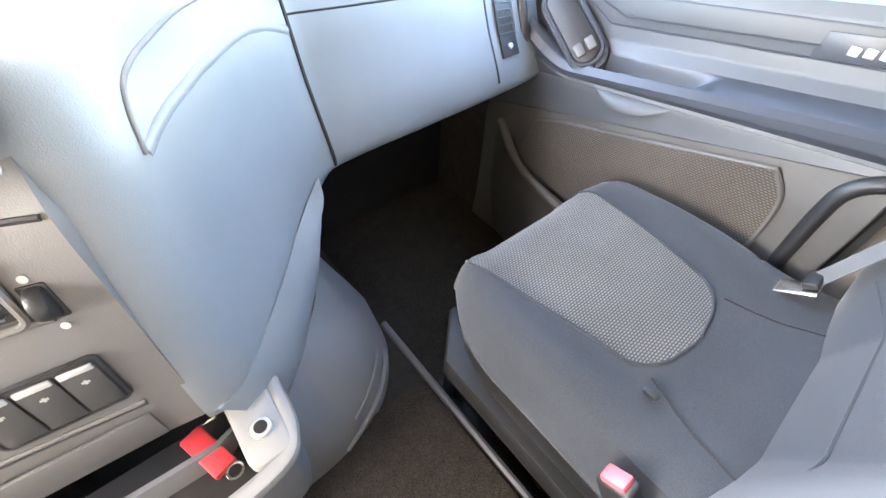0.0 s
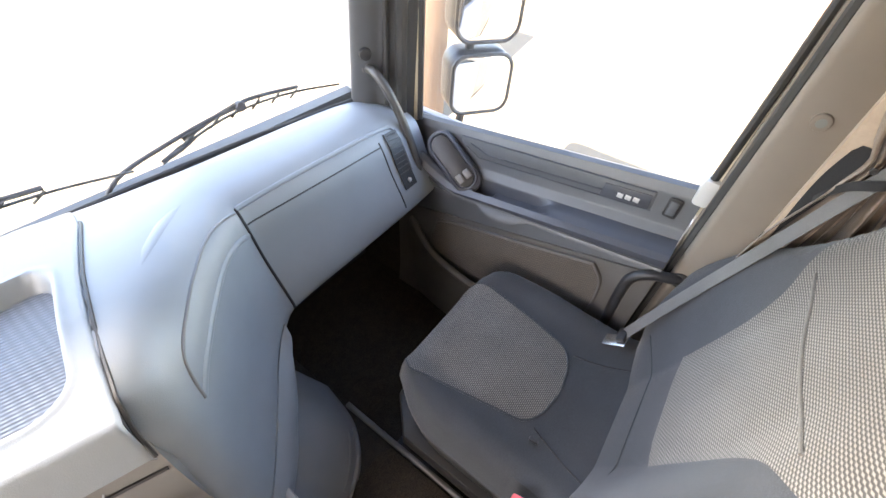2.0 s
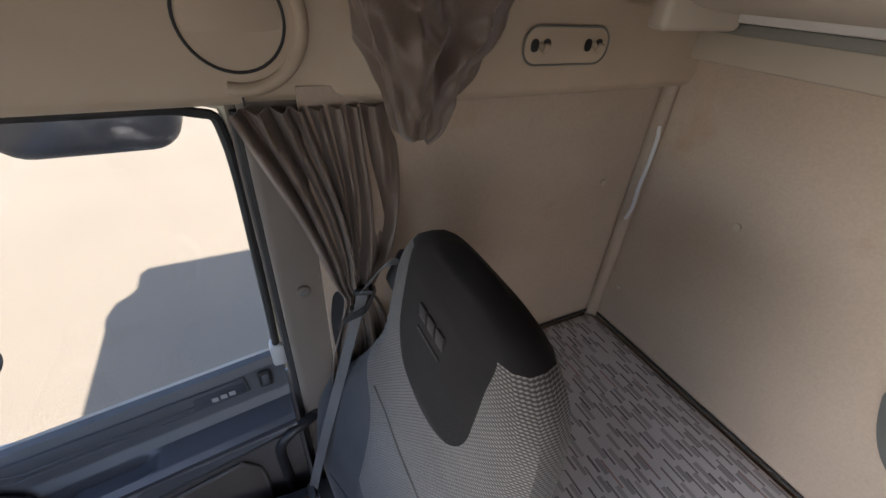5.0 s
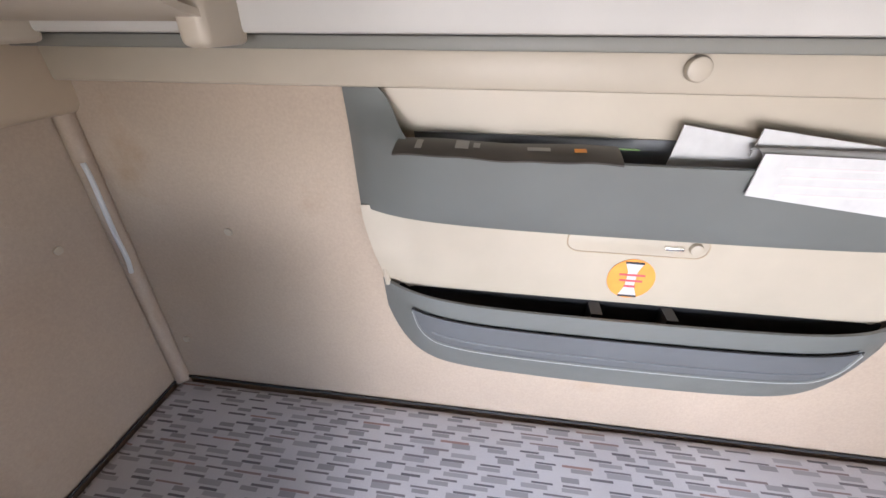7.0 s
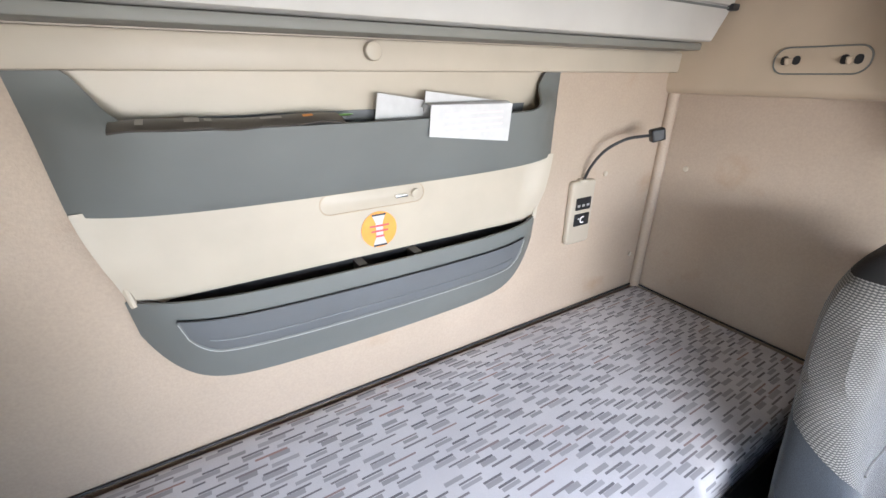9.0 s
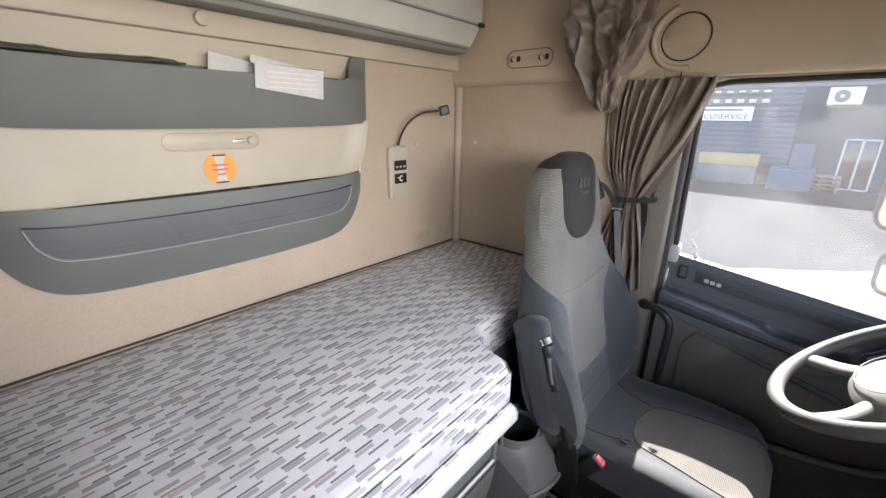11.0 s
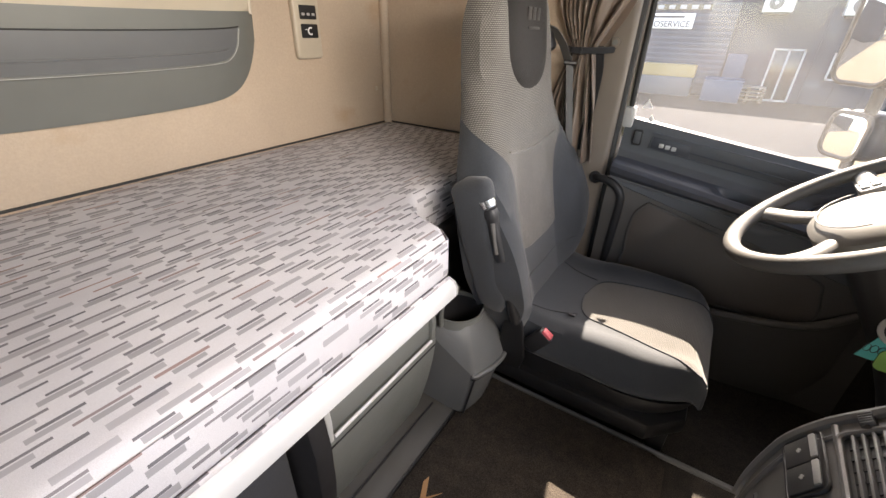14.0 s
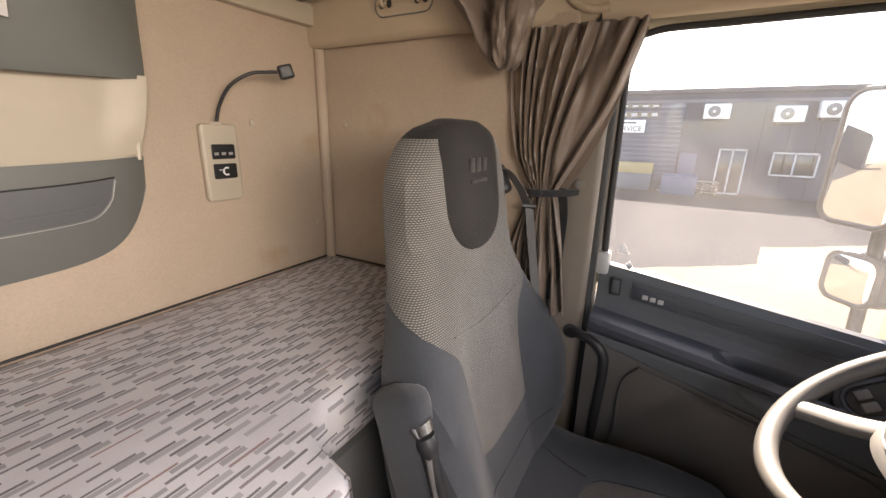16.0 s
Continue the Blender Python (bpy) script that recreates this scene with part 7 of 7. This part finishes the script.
part("pull_knob", disc((0.495, 1.700, 1.106), (0, 1, 0), 0.018, 0.025, 20, 0.006), M_BLACK, sb)
for k in (0.0, 0.75):
    part("cord", tube([(k, 1.715, 1.15), (k, 1.72, 1.43)], 0.003, 6), M_BLACK, sb)

# ---- yard outside ----
solo("brick_pillar", box((3.55, 3.62, -1.4), (4.10, 4.20, 2.2), 0.01), M_BRICKPILLAR, "brown brick gate pillar beside the yard", "pillar")
bd = thing("workshop_building", (-21.3, 2.0, -1.4), "low blue-grey workshop building in shade", "building")
XW = -21.3
M_DARKGLASS = plain("dark_glass", (0.02, 0.025, 0.03), 0.08)
M_WINFRAME = plain("white_frame", (0.42, 0.42, 0.43), 0.5)
part("wall", box((XW - 9, -26, -1.4), (XW, 30, 2.75)), M_BLUEWALL, bd)
part("wing", box((-40, -36, -1.4), (-8, -30, 4.6)), M_BLUEWALL, bd, "dark rear wing of the workshop")
part("roof_edge", box((XW - 9.2, -26.2, 2.75), (XW + 0.12, 30.2, 2.95), 0.03), plain("dark_fascia", (0.05, 0.055, 0.07), 0.6), bd, "dark roof edge")
part("lintel_band", box((XW, -26, 2.38), (XW + 0.06, 30, 2.50)), plain("band_grey", (0.10, 0.11, 0.135), 0.6), bd)
for k in range(16):
    y = 3.7 + 0.9 * k
    part("cladding_rib", box((XW, y, -1.4), (XW + 0.05, y + 0.06, 2.38)), M_BLUEWALL, bd)


def opening(name, y0, z0, y1, z1, label):
    o = part(name, box((XW, y0, z0), (XW + 0.05, y1, z1), 0.01), M_DARKGLASS, bd, label)
    for a, b, c_, d_ in ((y0, z0, y1, z0 + 0.06), (y0, z1 - 0.06, y1, z1), (y0, z0, y0 + 0.06, z1), (y1 - 0.06, z0, y1, z1), ((y0 + y1) / 2 - 0.03, z0, (y0 + y1) / 2 + 0.03, z1)):
        part("frame_bar", box((XW + 0.04, a, b), (XW + 0.11, c_, d_)), M_WINFRAME, o, "white frame bar")


opening("door", 2.38, -1.38, 3.38, 0.51, "white-framed glazed door")
opening("window", 4.22, -0.50, 5.70, 0.44, "white-framed window")
opening("window", 8.4, -0.50, 11.4, 0.44, "white-framed window")
# slatted shutter with strips of glass beside the sign
shutter = part("shutter", box((XW, -9.0, -1.4), (XW + 0.05, 0.85, 2.36)), plain("shutter_blue", (0.030, 0.050, 0.090), 0.5), bd, "blue slatted shutter")
for k in range(18):
    part("slat", box((XW + 0.03, -9.0, -1.36 + 0.205 * k), (XW + 0.09, 0.85, -1.25 + 0.205 * k), 0.01), plain("shutter_slat", (0.034, 0.056, 0.10), 0.5), shutter)
for z0, z1 in ((1.78, 2.0), (2.18, 2.34)):
    strip_ = part("glass_strip", box((XW + 0.05, -9.0, z0), (XW + 0.13, -0.1, z1)), M_DARKGLASS, bd)
    for k in range(5):
        part("pale_thing", box((XW + 0.13, -2.1 + 0.42 * k, z0 + 0.03), (XW + 0.15, -1.86 + 0.42 * k, z1 - 0.04), 0.01), M_WINFRAME, strip_)
part("side_panel", box((XW, 0.95, -1.4), (XW + 0.10, 1.62, 0.26), 0.01), plain("panel_blue", (0.035, 0.06, 0.11), 0.5), bd, "blue wall panel")
for y, z in ((2.02, 2.0), (4.42, 1.9), (5.75, 2.06)):
    ac = thing("air_conditioner", (XW + 0.2, y, z - 0.34), "white outdoor air-conditioning unit on the facade", "air conditioner", "air conditioners")
    part("case", box((XW + 0.02, y - 0.47, z - 0.30), (XW + 0.42, y + 0.47, z + 0.30), 0.03), plain("ac_white", (0.72, 0.72, 0.70), 0.5), ac)
    part("fan_grille", disc((XW + 0.425, y - 0.1, z), (1, 0, 0), 0.22, 0.03, 28, 0.008), plain("ac_grey", (0.14, 0.14, 0.14), 0.5), ac, "dark round fan grille")
    part("fan_hub", disc((XW + 0.445, y - 0.1, z), (1, 0, 0), 0.06, 0.02, 16, 0.004), plain("ac_hub", (0.6, 0.6, 0.6), 0.5), ac)
    part("bracket", box((XW + 0.02, y - 0.4, z - 0.37), (XW + 0.4, y + 0.4, z - 0.30)), M_BLACK, ac)
sg = thing("shop_sign", (XW + 0.15, -1.7, 1.12), "white sign board with dark lettering", "sign")
part("board", box((XW + 0.10, -2.95, 1.10), (XW + 0.16, -0.62, 1.66), 0.01), M_WHITE, sg)
txt = bpy.data.curves.new("lettering", "FONT")
txt.body, txt.size, txt.extrude = "AIRCOSERVICE", 0.31, 0.004
txt.align_x = "CENTER"
lt = new("lettering", txt)
txt.materials.append(M_DARKINK)
lt.matrix_world = Matrix.Translation((XW + 0.168, -1.78, 1.17)) @ Matrix.Rotation(radians(90), 4, "Z") @ Matrix.Rotation(radians(90), 4, "X")
lt.parent = sg
lt.matrix_parent_inverse = Matrix.Translation(-Vector(sg.location))
part("writing_bar", box((XW + 0.162, -2.5, 1.50), (XW + 0.168, -1.0, 1.57)), M_DARKINK, sg)
pl = thing("pallet_stack", (XW + 0.8, 2.0, -1.4), "stack of wooden pallets by the workshop wall", "pallet")
for k in range(4):
    z = -1.4 + 0.145 * k
    for j in range(5):
        part("board", box((XW + 0.4 + 0.17 * j, 1.45, z + 0.11), (XW + 0.52 + 0.17 * j, 2.55, z + 0.132), 0.004), plain("pallet_wood", (0.26, 0.22, 0.18), 0.8), pl)
    for j in range(3):
        part("block", box((XW + 0.45, 1.47 + 0.48 * j, z), (XW + 1.15, 1.57 + 0.48 * j, z + 0.11)), plain("pallet_dark", (0.16, 0.13, 0.10), 0.8), pl)
sk = thing("blue_container", (XW + 1.0, 1.1, -1.4), "dark blue steel bin by the workshop", "bin")
part("body", box((XW + 0.5, 0.45, -1.4), (XW + 1.7, 1.75, -0.62), 0.03), plain("container_blue", (0.03, 0.06, 0.12), 0.5), sk)
part("rim", tube([(XW + 0.5, 0.45, -0.62), (XW + 1.7, 0.45, -0.62), (XW + 1.7, 1.75, -0.62), (XW + 0.5, 1.75, -0.62)], 0.03, 8, closed=True), plain("container_rim", (0.05, 0.09, 0.16), 0.5), sk)
cr = thing("yellow_crate", (XW + 0.6, -1.0, -1.4), "faded yellow steel crate against the shutter", "crate")
part("body", box((XW + 0.3, -2.1, -1.4), (XW + 0.9, 0.0, -0.66), 0.02), plain("crate_grey", (0.08, 0.09, 0.11), 0.6), cr)
part("top", box((XW + 0.3, -2.1, -0.66), (XW + 0.9, 0.0, -0.2), 0.02), plain("crate_yellow", (0.33, 0.24, 0.10), 0.6), cr, "faded yellow top")
